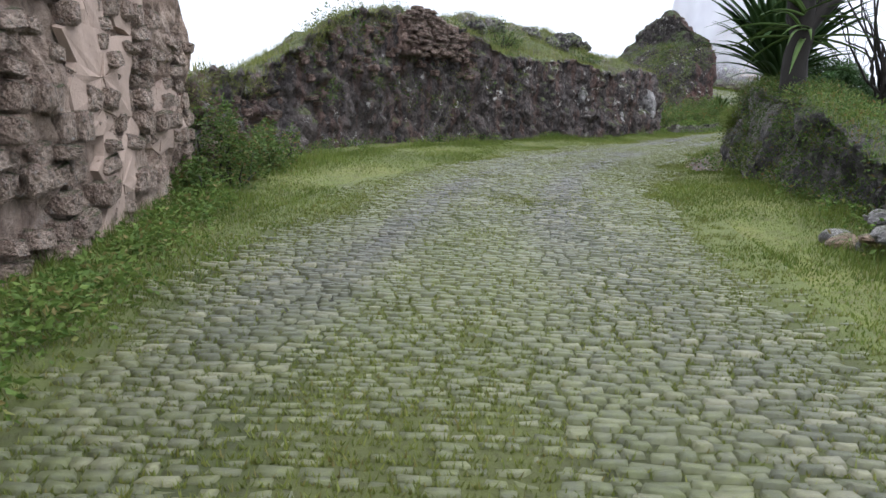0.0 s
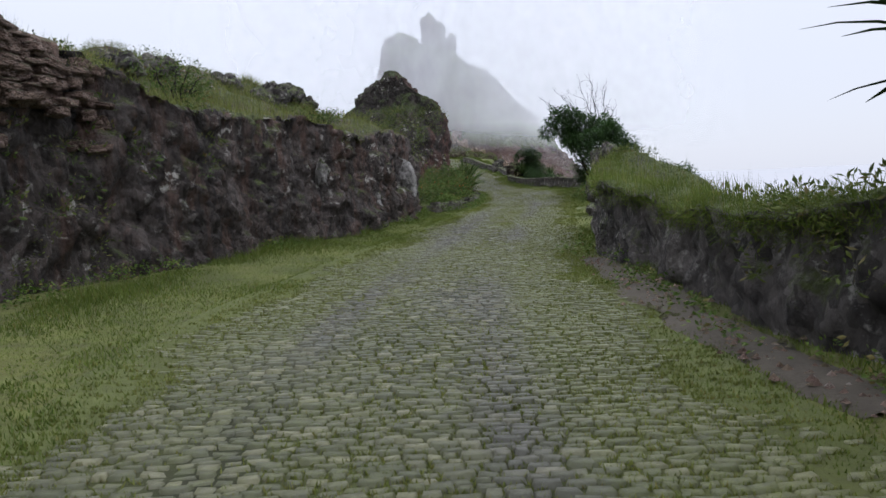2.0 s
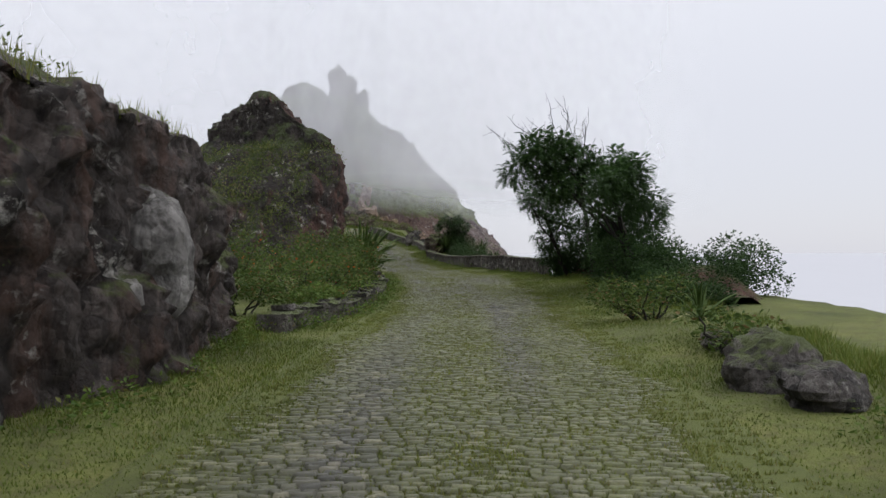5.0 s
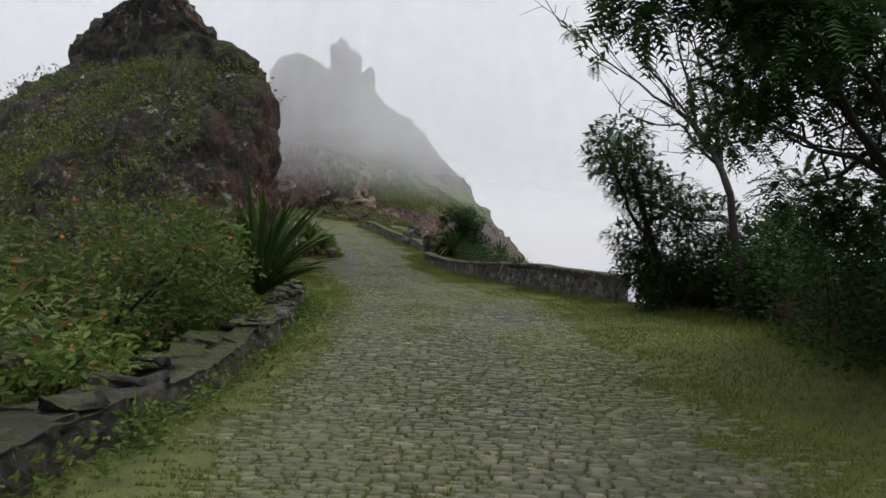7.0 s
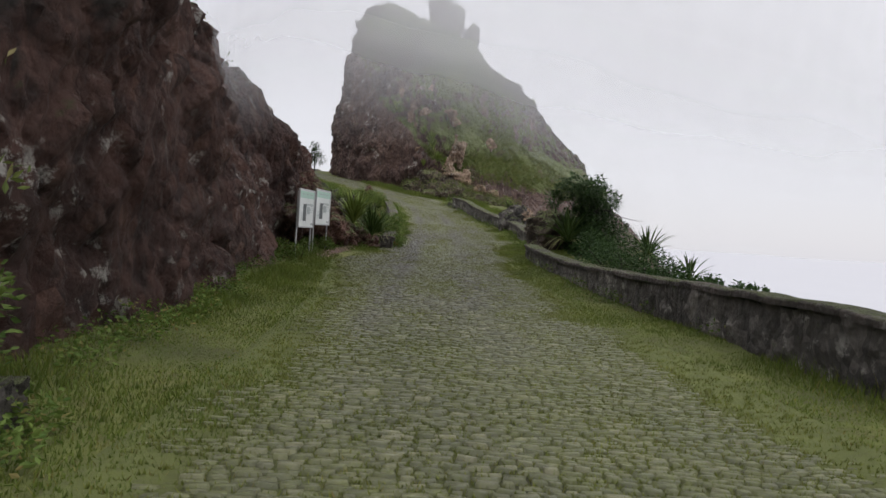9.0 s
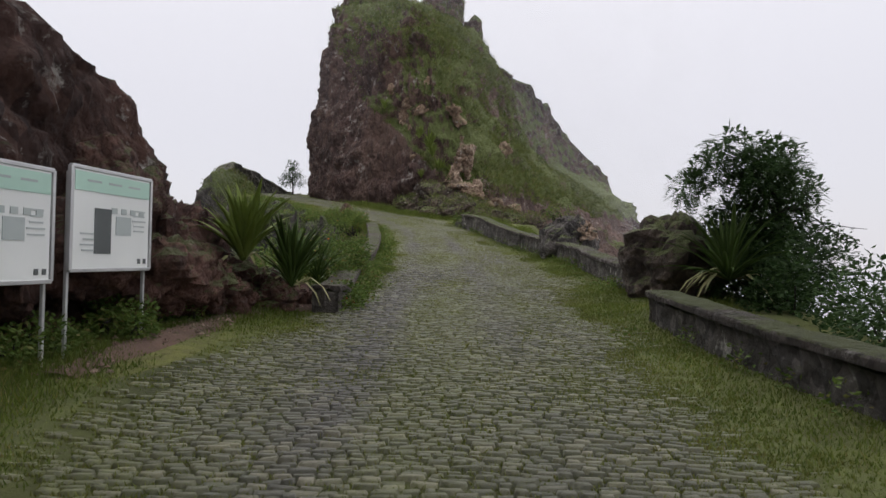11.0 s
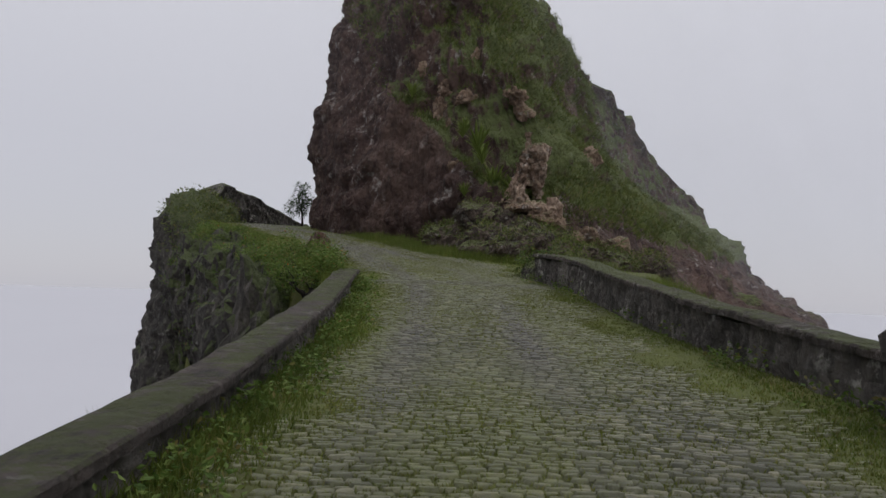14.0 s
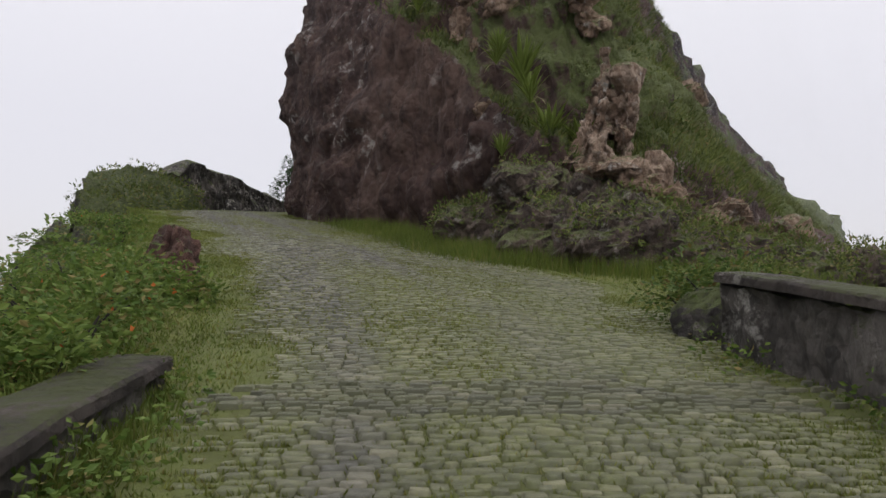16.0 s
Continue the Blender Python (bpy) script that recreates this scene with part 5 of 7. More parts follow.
v, f = tubes([wander((6.4, 10.2, 1.6), (6.4 + g.uniform(-1.2, 1.2), 10.2 + g.uniform(-0.8, 0.8), g.uniform(2.8, 4.0)), 0.03, 0.005, 8, 0.06, g) for _ in range(22)], 4)
tagged(thing("bare_shrub", v, f, BARK, "leafless dark thorn shrub on the bank", "shrub"), group="roadside shrubs")

# ---- agaves ----
crown = agave(5.75, 12.4, 1.95, 1.95, 10, "large dark agave with bent leaves crowning the rock bank", 96, 0, low=58, slim=1.5, swords=SWORDS_DARK)
bent = SWORD_DEAD.copy()
bent.materials.clear()
bent.materials.append(LEAF_DARK)
for k, (turn, sc) in enumerate(((200, 1.5), (175, 1.3), (230, 1.2), (150, 1.35), (20, 1.4), (260, 1.3), (320, 1.5), (100, 1.2))):
    ob = new("leaf", bent)
    ob.parent = crown
    ob.scale = (sc, sc * 1.3, sc)
    ob.location = (0, 0, 0.25 + 0.09 * (k % 4))
    ob.rotation_euler = (0, -0.75 + 0.1 * (k % 3), radians(turn))
    tagged(ob, "dark leaf bent over at its tip")
agave(17.5, 44.7, 1.0, 1.75, 1, "large dark green agave in the planted bed", 150, 2, low=52, slim=1.0)
agave(25.2, 64.85, 2.1, 1.0, 2, "bright green agave on the red mound beyond the signs", 84, 5, swords=SWORDS_BRIGHT)
agave(25.85, 65.0, 1.75, 1.0, 3, "dark green agave with withered lower leaves", 84, 7, low=40)
agave(26.5, 66.6, 1.75, 0.8, 4, "agave growing outside the low parapet", 60, 6, low=56)
agave(26.6, 68.2, 1.9, 0.75, 5, "young agave at the edge of the drop", 50, 3, low=56)
agave(15.7, 29.9, 0.75, 0.65, 6, "small agave on the stony verge", 30, 2)
agave(32.9, 60.6, 1.7, 1.0, 7, "agave standing among shrubs behind the parapet", 44, 5)
agave(31.95, 63.5, 1.95, 1.25, 8, "tall agave behind the boulder", 60, 12)
agave(31.9, 57.6, 1.2, 0.8, 9, "agave at the end of the shrubs behind the parapet", 36, 3)

# ---- shrubs ----
bush("shrub", 13.2, 38.6, 0.75, 1.3, 1.2, 0.95, 21, LEAF_MID, "low leafy shrub with orange blossom in the planted bed", 0.075, 5720, bloom=45)
bush("shrub", 14.9, 41.4, 0.8, 1.5, 1.3, 1.35, 22, LEAF_MID, "rounded green shrub with orange blossom in the planted bed", 0.075, 7480, bloom=55)
bush("shrub", 16.0, 43.9, 0.9, 1.3, 1.3, 1.35, 23, LEAF_MID, "rounded green shrub beside the agave", 0.075, 6600)
bush("shrub", 12.2, 41.6, 0.7, 1.6, 1.6, 1.4, 24, LEAF_MID, "spreading green shrub with orange blossom below the rock bluff", 0.075, 6600, bloom=40)
bush("shrub", 11.4, 36.9, 0.6, 0.9, 0.9, 0.9, 25, LEAF_MID, "leafy shrub at the corner of the rock cutting", 0.075, 4840)
bush("shrub", 13.0, 37.1, 0.5, 0.7, 0.7, 0.6, 121, LEAF_FRESH, "low fresh weeds behind the planter wall", 0.07, 4200, bloom=6)
bush("shrub", 14.3, 39.4, 0.55, 0.8, 0.7, 0.6, 122, LEAF_FRESH, "low fresh weeds crowding the planter wall", 0.07, 4200, bloom=12)
bush("shrub", 15.4, 41.3, 0.6, 0.7, 0.8, 0.65, 123, LEAF_MID, "low leafy weeds with orange blossom behind the planter wall", 0.07, 4200, bloom=22)
bush("shrub", 16.5, 43.0, 0.65, 0.6, 0.7, 0.6, 124, LEAF_MID, "low leafy weeds beside the agave", 0.07, 3600)
bush("shrub", 18.6, 48.5, 1.0, 0.8, 0.9, 0.8, 26, LEAF_MID, "shrub at the end of the planted bed", 0.06, 3600)
for k, (x, y, r, h) in enumerate([(20.3, 35.0, 0.9, 1.2), (21.0, 36.3, 1.1, 1.7), (21.9, 37.6, 1.1, 1.9), (22.7, 38.9, 1.0, 1.7), (23.9, 39.8, 1.0, 2.2), (22.3, 35.0, 1.2, 1.3), (19.6, 33.5, 0.8, 0.8), (24.6, 43.6, 0.9, 1.2), (25.2, 41.2, 0.9, 2.0), (24.1, 40.7, 0.7, 2.0), (23.0, 36.2, 1.2, 1.4)]):
    bush("shrub", x + 0.25, y - 0.1, z_at(x, y) - 0.05, r, r, h, 30 + k, LEAF_DARK, "dense dark shrub crowding the road's outer edge", 0.075, 6600)
for k, (x, y, z, r, h) in enumerate([(31.3, 59.4, 0.9, 1.1, 1.3), (32.2, 61.2, 0.9, 1.2, 1.7), (31.0, 57.6, 0.6, 0.8, 1.0), (33.0, 63.6, 1.0, 0.9, 1.8), (33.6, 64.6, 1.0, 0.9, 1.8), (32.4, 62.9, 1.0, 0.7, 1.7), (29.7, 53.6, 0.6, 0.5, 0.8), (30.6, 55.6, 0.5, 0.6, 0.9)]):
    bush("shrub", x, y, z, r, r, h, 50 + k, LEAF_DARK, "dark shrub leaning over the parapet from the slope", 0.075, 5720)
for k, (x, y, r, h) in enumerate([(26.0, 66.9, 0.8, 0.9), (26.2, 68.7, 0.8, 0.9), (31.15, 86.2, 0.85, 0.75), (30.6, 88.4, 0.8, 0.35), (30.0, 90.6, 0.8, 0.15), (31.2, 84.5, 0.85, 0.7), (29.6, 93.0, 0.9, 0.2), (30.9, 87.2, 0.6, 0.5), (31.45, 84.0, 0.45, 0.55), (31.8, 86.9, 0.45, 0.45), (27.0, 67.6, 0.6, 0.7), (29.2, 95.4, 0.9, 0.3), (28.9, 98.0, 0.9, 0.2), (26.7, 65.6, 0.5, 0.5)]):
    s1 = road_frame(np.array([[x, y]]))
    bush("shrub", x, y, float(s1[2][0]) - 0.3, r, r, h + 0.2, 70 + k, LEAF_FRESH, "weedy green shrub growing at the brink of the drop", 0.06, 4560, bloom=14)
for k, (x, y, z, r, h) in enumerate([(27.0, 68.3, 1.1, 0.75, 1.45), (27.3, 69.3, 1.1, 0.7, 1.5), (27.55, 70.2, 1.1, 0.55, 1.2), (27.3, 68.4, 1.5, 0.42, 0.9), (27.55, 69.25, 1.5, 0.42, 0.9), (27.75, 69.85, 1.55, 0.32, 0.7)]):
    bush("shrub", x, y, z, r, r, h, 170 + k, LEAF_FRESH, "leafy fresh green shrub hanging over the low parapet", 0.052, 8600, bloom=10)
bush("shrub", 37.8, 86.9, 3.6, 0.9, 0.8, 0.85, 190, LEAF_CLING, "dry pale weeds tumbling from the pinnacle's foot", 0.055, 5200)
for k, (x, y) in enumerate([(22.7, 61.0), (23.2, 62.2), (23.8, 63.2), (24.5, 64.2)]):
    bush("shrub", x, y, z_at(x, y) - 0.05, 0.42, 0.5, 0.42, 192 + k, LEAF_FRESH, "low fresh weeds at the foot of the red cliff", 0.05, 2600)
bush("shrub", 34.85, 73.35, 3.25, 0.5, 0.45, 0.55, 196, LEAF_FRESH, "green twigs sprouting from the masonry lump", 0.05, 1500)
bush("shrub", 37.0, 85.6, 3.5, 0.7, 0.7, 0.8, 90, LEAF_MID, "weeds tumbling over the end of the parapet", 0.06, 3600)
bush("shrub", 15.0, 28.9, 0.5, 0.6, 0.6, 0.5, 91, LEAF_MID, "low weeds among stones on the verge", 0.08, 900)
bush("shrub", 17.2, 32.2, 0.5, 0.9, 0.8, 0.7, 92, LEAF_MID, "low shrub on the outer verge", 0.06, 3600)

bush("shrub", -2.95, 9.1, 0.1, 0.4, 0.6, 1.15, 93, LEAF_MID, "dark green shrub between ruin and rock", 0.05, 6500)
bush("shrub", -2.75, 10.8, 0.2, 0.4, 0.8, 0.8, 94, LEAF_MID, "leafy shrub at the foot of the rock", 0.05, 5200)
bush("shrub", -3.0, 7.9, 0.1, 0.2, 0.5, 0.6, 95, LEAF_MID, "weeds climbing the ruined wall", 0.06, 2600)
bush("shrub", 2.1, 25.4, 3.55, 0.75, 0.6, 0.65, 96, LEAF_MID, "scraggy dry shrub on the brow of the cliff", 0.05, 2200)
bush("shrub", 5.6, 28.6, 3.1, 0.6, 0.5, 0.6, 97, LEAF_MID, "small shrub on the brow of the cliff", 0.06, 1800)

# ---- information boards ----
def info_board(a, b, label, seed):
    g = np.random.default_rng(seed)
    a, b = Vector(a), Vector(b)
    w = (b - a).length
    ang = math.atan2((b - a).y, (b - a).x)
    root = tagged(new("information_board"), label, "sign", "information boards")
    root.location = (*a.xy, z_at(a.x, a.y))
    root.rotation_euler = (0, 0, ang)
    h0, h1 = 0.78, 1.70

    def slab(name, x, y, z, sx, sy, sz, mat, parent=root, lab="", bev=0.004):
        bm = box(sx, sy, sz, bev)
        bmesh.ops.translate(bm, vec=(x, y, z), verts=bm.verts)
        return bm_part(name, bm, mat, parent, lab)

    for x in (0.03, w - 0.03):
        slab("post", x, 0.03, (h1 - 0.4) / 2, 0.032, 0.032, h1 + 0.3, METAL)
    panel = slab("panel", w / 2, -0.012, (h0 + h1) / 2, w - 0.06, 0.02, h1 - h0, BOARD, root, "white printed panel")
    for z in (h0, h1):
        slab("frame_rail", w / 2, -0.012, z, w, 0.04, 0.035, METAL)
    for x in (0.0, w):
        slab("frame_stile", x, -0.012, (h0 + h1) / 2, 0.035, 0.04, h1 - h0, METAL)
    y = -0.0255
    slab("header", w / 2, y, h1 - 0.12, w - 0.08, 0.004, 0.17, BOARD_GREEN, panel, "", 0)
    slab("picture", 0.36 * w, y, h0 + 0.36, 0.20 * w, 0.004, 0.42, INK, panel, "", 0)
    slab("picture", 0.62 * w, y, h0 + 0.42, 0.20 * w, 0.004, 0.18, INK_PALE, panel, "", 0)
    for k in range(4):
        slab("picture", (0.5 + 0.12 * k) * w, y, h1 - 0.36, 0.07 * w, 0.004, 0.055, INK_PALE, panel, "", 0)
    for k in range(9):
        slab("text_bar", (0.83 if k > 3 else 0.2) * w, y, h0 + 0.18 + 0.05 * k, g.uniform(0.12, 0.2) * w, 0.003, 0.014, INK_PALE, panel, "", 0)
    for k in range(2):
        slab("mark", (0.84 + 0.08 * k) * w, y, h0 + 0.08, 0.05, 0.003, 0.05, INK, panel, "", 0)
    for k in range(3):
        slab("text_bar", (0.25 + 0.25 * k) * w, y - 0.002, h1 - 0.11, 0.16 * w, 0.003, 0.02, INK_PALE, panel, "", 0)
    return root


info_board((23.5, 62.2, 0), (24.1, 63.3, 0), "white framed information board on two thin metal posts", 1)
info_board((22.85, 60.9, 0), (23.4, 61.95, 0), "faded white information board beside the other one", 2)


# ---- weeds clinging to the rocks ----
def cling(name, VF, flank, count, radius, leaf, per, seed, mat, label, zmin, ymax=200, steep=0.05, bias=0.35, box_=None, extra=None):
    """Leafy tufts on those faces of a rock that look towards flank or upward."""
    g = np.random.default_rng(seed)
    V, F = VF
    c = V[F].mean(1)
    n = np.cross(V[F[:, 2]] - V[F[:, 0]], V[F[:, 3]] - V[F[:, 1]])
    area = np.linalg.norm(n, axis=1) + 1e-9
    n /= area[:, None]
    score = n @ np.array(flank) + 0.7 * fbm(c * 0.22, 3, seed) - bias
    if extra:
        score = score + extra(c)
    ok = (score > 0) & (n[:, 2] > steep - 0.3) & (c[:, 2] > zmin) & (c[:, 1] < ymax)
    if box_:
        ok &= (c[:, 0] > box_[0]) & (c[:, 0] < box_[1]) & (c[:, 2] < box_[2])
    i = np.flatnonzero(ok)
    w = area[i] * np.clip(score[i], 0, 1)
    i = g.choice(i, min(count, len(i)), replace=False, p=w / w.sum())
    r = radius * g.uniform(0.5, 1.4, len(i))
    v, f = leaf_cloud(c[i] + n[i] * r[:, None] * 0.3, r, per * len(i), leaf, seed, 0.35, 0.8, -0.25)
    thing(name, v, f, mat, label, "weeds", kind="stuff")


def cling_grass(name, VF, flank, count, hmin, hmax, seed, mat, label, zmin, ymax, bias, extra=None):
    """Short hanging grass on those faces of a rock that look towards flank or upward."""
    g = np.random.default_rng(seed)
    V, F = VF
    c = V[F].mean(1)
    n = np.cross(V[F[:, 2]] - V[F[:, 0]], V[F[:, 3]] - V[F[:, 1]])
    area = np.linalg.norm(n, axis=1) + 1e-9
    n /= area[:, None]
    score = n @ np.array(flank) + 0.9 * fbm(c * 0.3, 4, seed) - bias
    if extra:
        score = score + extra(c)
    i = np.flatnonzero((score > 0) & (n[:, 2] > -0.25) & (c[:, 2] > zmin) & (c[:, 1] < ymax))
    w = area[i] * np.clip(score[i] * 2, 0, 1)
    i = g.choice(i, count, p=w / w.sum())
    a, b = g.random((2, count, 1))
    P = (V[F[i, 0]] * (1 - a) + V[F[i, 1]] * a) * (1 - b) + (V[F[i, 3]] * (1 - a) + V[F[i, 2]] * a) * b
    h = g.uniform(hmin, hmax, count)
    side = np.cross(n[i], g.normal(size=(count, 3)))
    side /= np.linalg.norm(side, axis=1, keepdims=True) + 1e-9
    tip = P + (n[i] * 0.55 + g.normal(size=(count, 3)) * 0.45 + (0, 0, 0.35)) * h[:, None]
    wd = (h * g.uniform(0.06, 0.13, count))[:, None]
    thing(name, np.stack([P - side * wd, P + side * wd, tip], 1).reshape(-1, 3), np.arange(3 * count).reshape(-1, 3), mat, label, "grass", kind="stuff")


def tower_cover(c):
    return np.clip(above_ledge(c) / 0.7, -1.6, 0.0) + 0.25 * np.exp(-((above_ledge(c) - 0.6) / 0.9) ** 2)


cling_grass("tower_grass", TOWER_VF, (0.4, -0.3, 0.7), 150000, 0.09, 0.25, 5, LEAF_CLING, "grass and moss clinging to the pinnacle", 4, 118, 0.3, tower_cover)
cling("tower_weeds", TOWER_VF, (0.25, -0.2, 0.9), 1100, 0.24, 0.11, 18, 6, LEAF_CLING, "tufts of weeds on the pinnacle's ledges", 4, 112, bias=0.45, extra=tower_cover)
cling("knob_weeds", STACK_VF, (-0.7, -0.3, 0.5), 1400, 0.24, 0.11, 20, 7, LEAF_CLING, "grass and weeds covering one flank of the rock bluff", 1.0, 62, box_=(0, 30, 6.2))
def edge_weeds(name, G, span, count, radius, leaf, per, seed, mat, label, down=1):
    """Weeds hanging over the upper edge of a rock face."""
    g = np.random.default_rng(seed)
    c, r = [], []
    for i in g.integers(int(span[0] * len(G)), int(span[1] * len(G)) - 1, count):
        z = G[i, :70, 2]
        j = int(np.argmax(z > z.max() - 0.28)) + int(g.integers(-down, 4))
        c.append(G[i, min(j, G.shape[1] - 1)] + (0, 0, 0.02))
        r.append(radius * g.uniform(0.5, 1.5))
    v, f = leaf_cloud(c, r, count * per, leaf, seed, 0.07, 1.0, -0.15)
    thing(name, v, f, mat, label, "weeds", kind="stuff")


edge_weeds("edge_weeds", RIGHT_G, (0.3, 1), 320, 0.13, 0.08, 80, 41, GRASS, "grass tufts hanging over the bank's edge", 0)
edge_weeds("edge_weeds", LEFT_G, (0, 1), 300, 0.12, 0.11, 60, 42, GRASS_PALE, "grass tufts hanging over the cliff's edge")
cling("crag_weeds", CRAG_VF, (0.6, -0.5, 0.6), 420, 0.3, 0.16, 22, 8, LEAF_CLING, "weeds covering the crag", 2)
cling("brink_weeds", join(*BRINK), (0.3, -0.3, 0.7), 420, 0.2, 0.09, 24, 15, LEAF_MID, "weeds hanging over the brink", 0, 120, bias=0.15)
cling("cliff_weeds", LEFT_VF, (0.2, -0.2, 0.5), 420, 0.16, 0.07, 26, 9, LEAF_CLING, "small weeds rooted in the cliff's cracks", 0.6, 60, bias=0.45)
cling("cliff_weeds", LEFT_VF, (0.2, -0.2, 0.6), 420, 0.26, 0.09, 34, 10, LEAF_MID, "creepers covering the mound of the cliff", 1.5, 60, bias=-0.1, box_=(-3.2, 2.4, 9))
cling("bank_weeds", RIGHT_VF, (-0.3, -0.3, 0.8), 900, 0.17, 0.05, 44, 11, LEAF_MID, "leafy weeds hanging over the rock bank", 0.3, 12.4, bias=-0.35)
cling("bank_weeds", RIGHT_VF, (-0.2, -0.2, 0.8), 300, 0.14, 0.07, 28, 12, LEAF_CLING, "green tufts on the rock bank", 0.5, 26, bias=0.4)
cling("bank_weeds", BANK_VF, (-0.2, -0.2, 0.8), 260, 0.22, 0.08, 30, 13, LEAF_DARK, "dark weeds hanging down the earth bank", 0.8, 46, bias=0.1)
cling("ledge_weeds", join(*LEDGES), (0.0, -0.2, 0.9), 420, 0.2, 0.09, 30, 14, LEAF_CLING, "weeds and grass on the pinnacle's lowest ledge", 3.8, 100, bias=0.2)
for k, (x, y, z, s) in enumerate([(38.5, 95.5, 8.8, 1.15), (39.0, 95.0, 7.3, 1.0), (38.6, 95.2, 8.3, 0.9), (39.6, 94.6, 7.1, 0.8), (36.6, 99.0, 11.7, 0.8), (37.9, 95.2, 7.0, 0.6), (38.0, 95.8, 9.6, 0.7), (39.2, 101.9, 18.9, 0.9), (38.2, 96.6, 9.6, 0.7)]):
    agave(x, y, z, s, 200 + k, "bright green agave rooted in a ledge of the pinnacle", 38, 2, "agaves", swords=SWORDS_BRIGHT)

# ---- ruined masonry wall ----
STONE = rock_material("masonry_stone", (0.19, 0.125, 0.094), (0.36, 0.26, 0.20), (0.52, 0.41, 0.325), moss=0.05, lichen=0.7)
ruin = tagged(new("ruined_wall"), "crumbling brown masonry wall with patches of plaster", "wall")
RA, RB = np.array((-2.35, -4.0)), np.array((-3.2, 8.5))
rt = (RB - RA) / np.linalg.norm(RB - RA)
rn = np.array((rt[1], -rt[0]))
RL = np.linalg.norm(RB - RA)


def ruin_top(u):
    return 4.6 - 0.25 * math.sin(u * 1.3) - max(0, u - (RL - 1.2)) * 2.2


nu, nv = 120, 44
uu = np.linspace(0, RL, nu)
G = np.zeros((nu, 2 * nv, 3))
for i, u in enumerate(uu):
    zt = ruin_top(u)
    for j in range(2 * nv):
        k = j if j < nv else 2 * nv - 1 - j
        z = -0.7 + (zt + 0.7) * k / (nv - 1)
        o = 0.0 if j < nv else -0.7
        G[i, j] = (*(RA + rt * u + rn * o), z)
N = -grid_normals(G)
Gr = rock_relief(G * 1.8, N, 0.17, 301) - G * 1.8 + G
Gr = np.concatenate([Gr[:1].mean(1, keepdims=True) + 0 * Gr[:1], Gr, Gr[-1:].mean(1, keepdims=True) * 0.6 + 0.4 * Gr[-1:]], 0)
part("wall_core", Gr.reshape(-1, 3), grid_faces(*Gr.shape[:2])[:, ::-1], STONE, ruin, "earth-bedded rubble core")
g = np.random.default_rng(12)
stone_meshes = []
for k in range(14):
    bm = box(1, 1, 1, 0)
    bmesh.ops.bevel(bm, geom=bm.edges[:], offset=0.16, segments=1, affect="EDGES")
    for vv in bm.verts:
        vv.co += Vector(g.uniform(-0.09, 0.09, 3))
    me = bpy.data.meshes.new("stone")
    bm.to_mesh(me)
    bm.free()
    me.materials.append(STONE)
    stone_meshes.append(me)
made, z = 0, 0.05
while z < 4.5 and made < 290:
    h = g.uniform(0.11, 0.22)
    u = 3.2 + g.uniform(0, 0.3)
    while u < RL - 0.05:
        w = g.uniform(0.14, 0.42)
        plaster = (2.3 < z < 3.9 and RL - 4.6 < u < RL - 1.9) or (g.random() < 0.35)
        if z < ruin_top(u) - 0.1 and not plaster and made < 290:
            ob = new("stone", stone_meshes[made % 14])
            ob.parent = ruin
            p = RA + rt * u + rn * g.uniform(-0.10, 0.03)
            ob.location = (*p, z + h / 2)
            ob.scale = (w * g.uniform(0.75, 1.05), g.uniform(0.16, 0.26), h * g.uniform(0.7, 1.15))
            ob.rotation_euler = (g.uniform(-0.16, 0.16), g.uniform(-0.2, 0.2), math.atan2(rt[1], rt[0]) + g.uniform(-0.15, 0.15))
            made += 1
        u += w
    z += h
PATCHES = [(RL - 3.2, 3.05, 1.9, 1.25, 0)] + [(g.uniform(3.6, RL - 0.7), g.uniform(0.5, 4.1), g.uniform(0.4, 1.3), g.uniform(0.35, 1.0), 1) for _ in range(22)]
for u0, z0, w, h, pale in PATCHES:
    n = 18
    a = np.linspace(0, 2 * np.pi, n, endpoint=False)
    rr = 1 + (0.24 if pale else 0.12) * g.normal(size=n)
    sq = np.maximum(np.abs(np.cos(a)), np.abs(np.sin(a)))
    rings = []
    lift = g.uniform(-0.04, 0.01) if pale else 0.03
    for k, o in ((1.0, lift - 0.03), (0.97, lift + 0.045), (0.5, lift + 0.055), (0.02, lift + 0.055)):
        rings.append([(*(RA + rt * (u0 + k * rr[i] * w / 2 * math.cos(a[i]) / sq[i]) + rn * (o + 0.01 * g.normal())), z0 + k * rr[i] * h / 2 * math.sin(a[i]) / sq[i]) for i in range(n)])
    G = np.array(rings)
    part("plaster_patch", G.reshape(-1, 3), grid_faces(4, n, True), PLASTER_PALE if pale else PLASTER, ruin, "pale flaking plaster" if pale else "weathered grey-brown plaster")

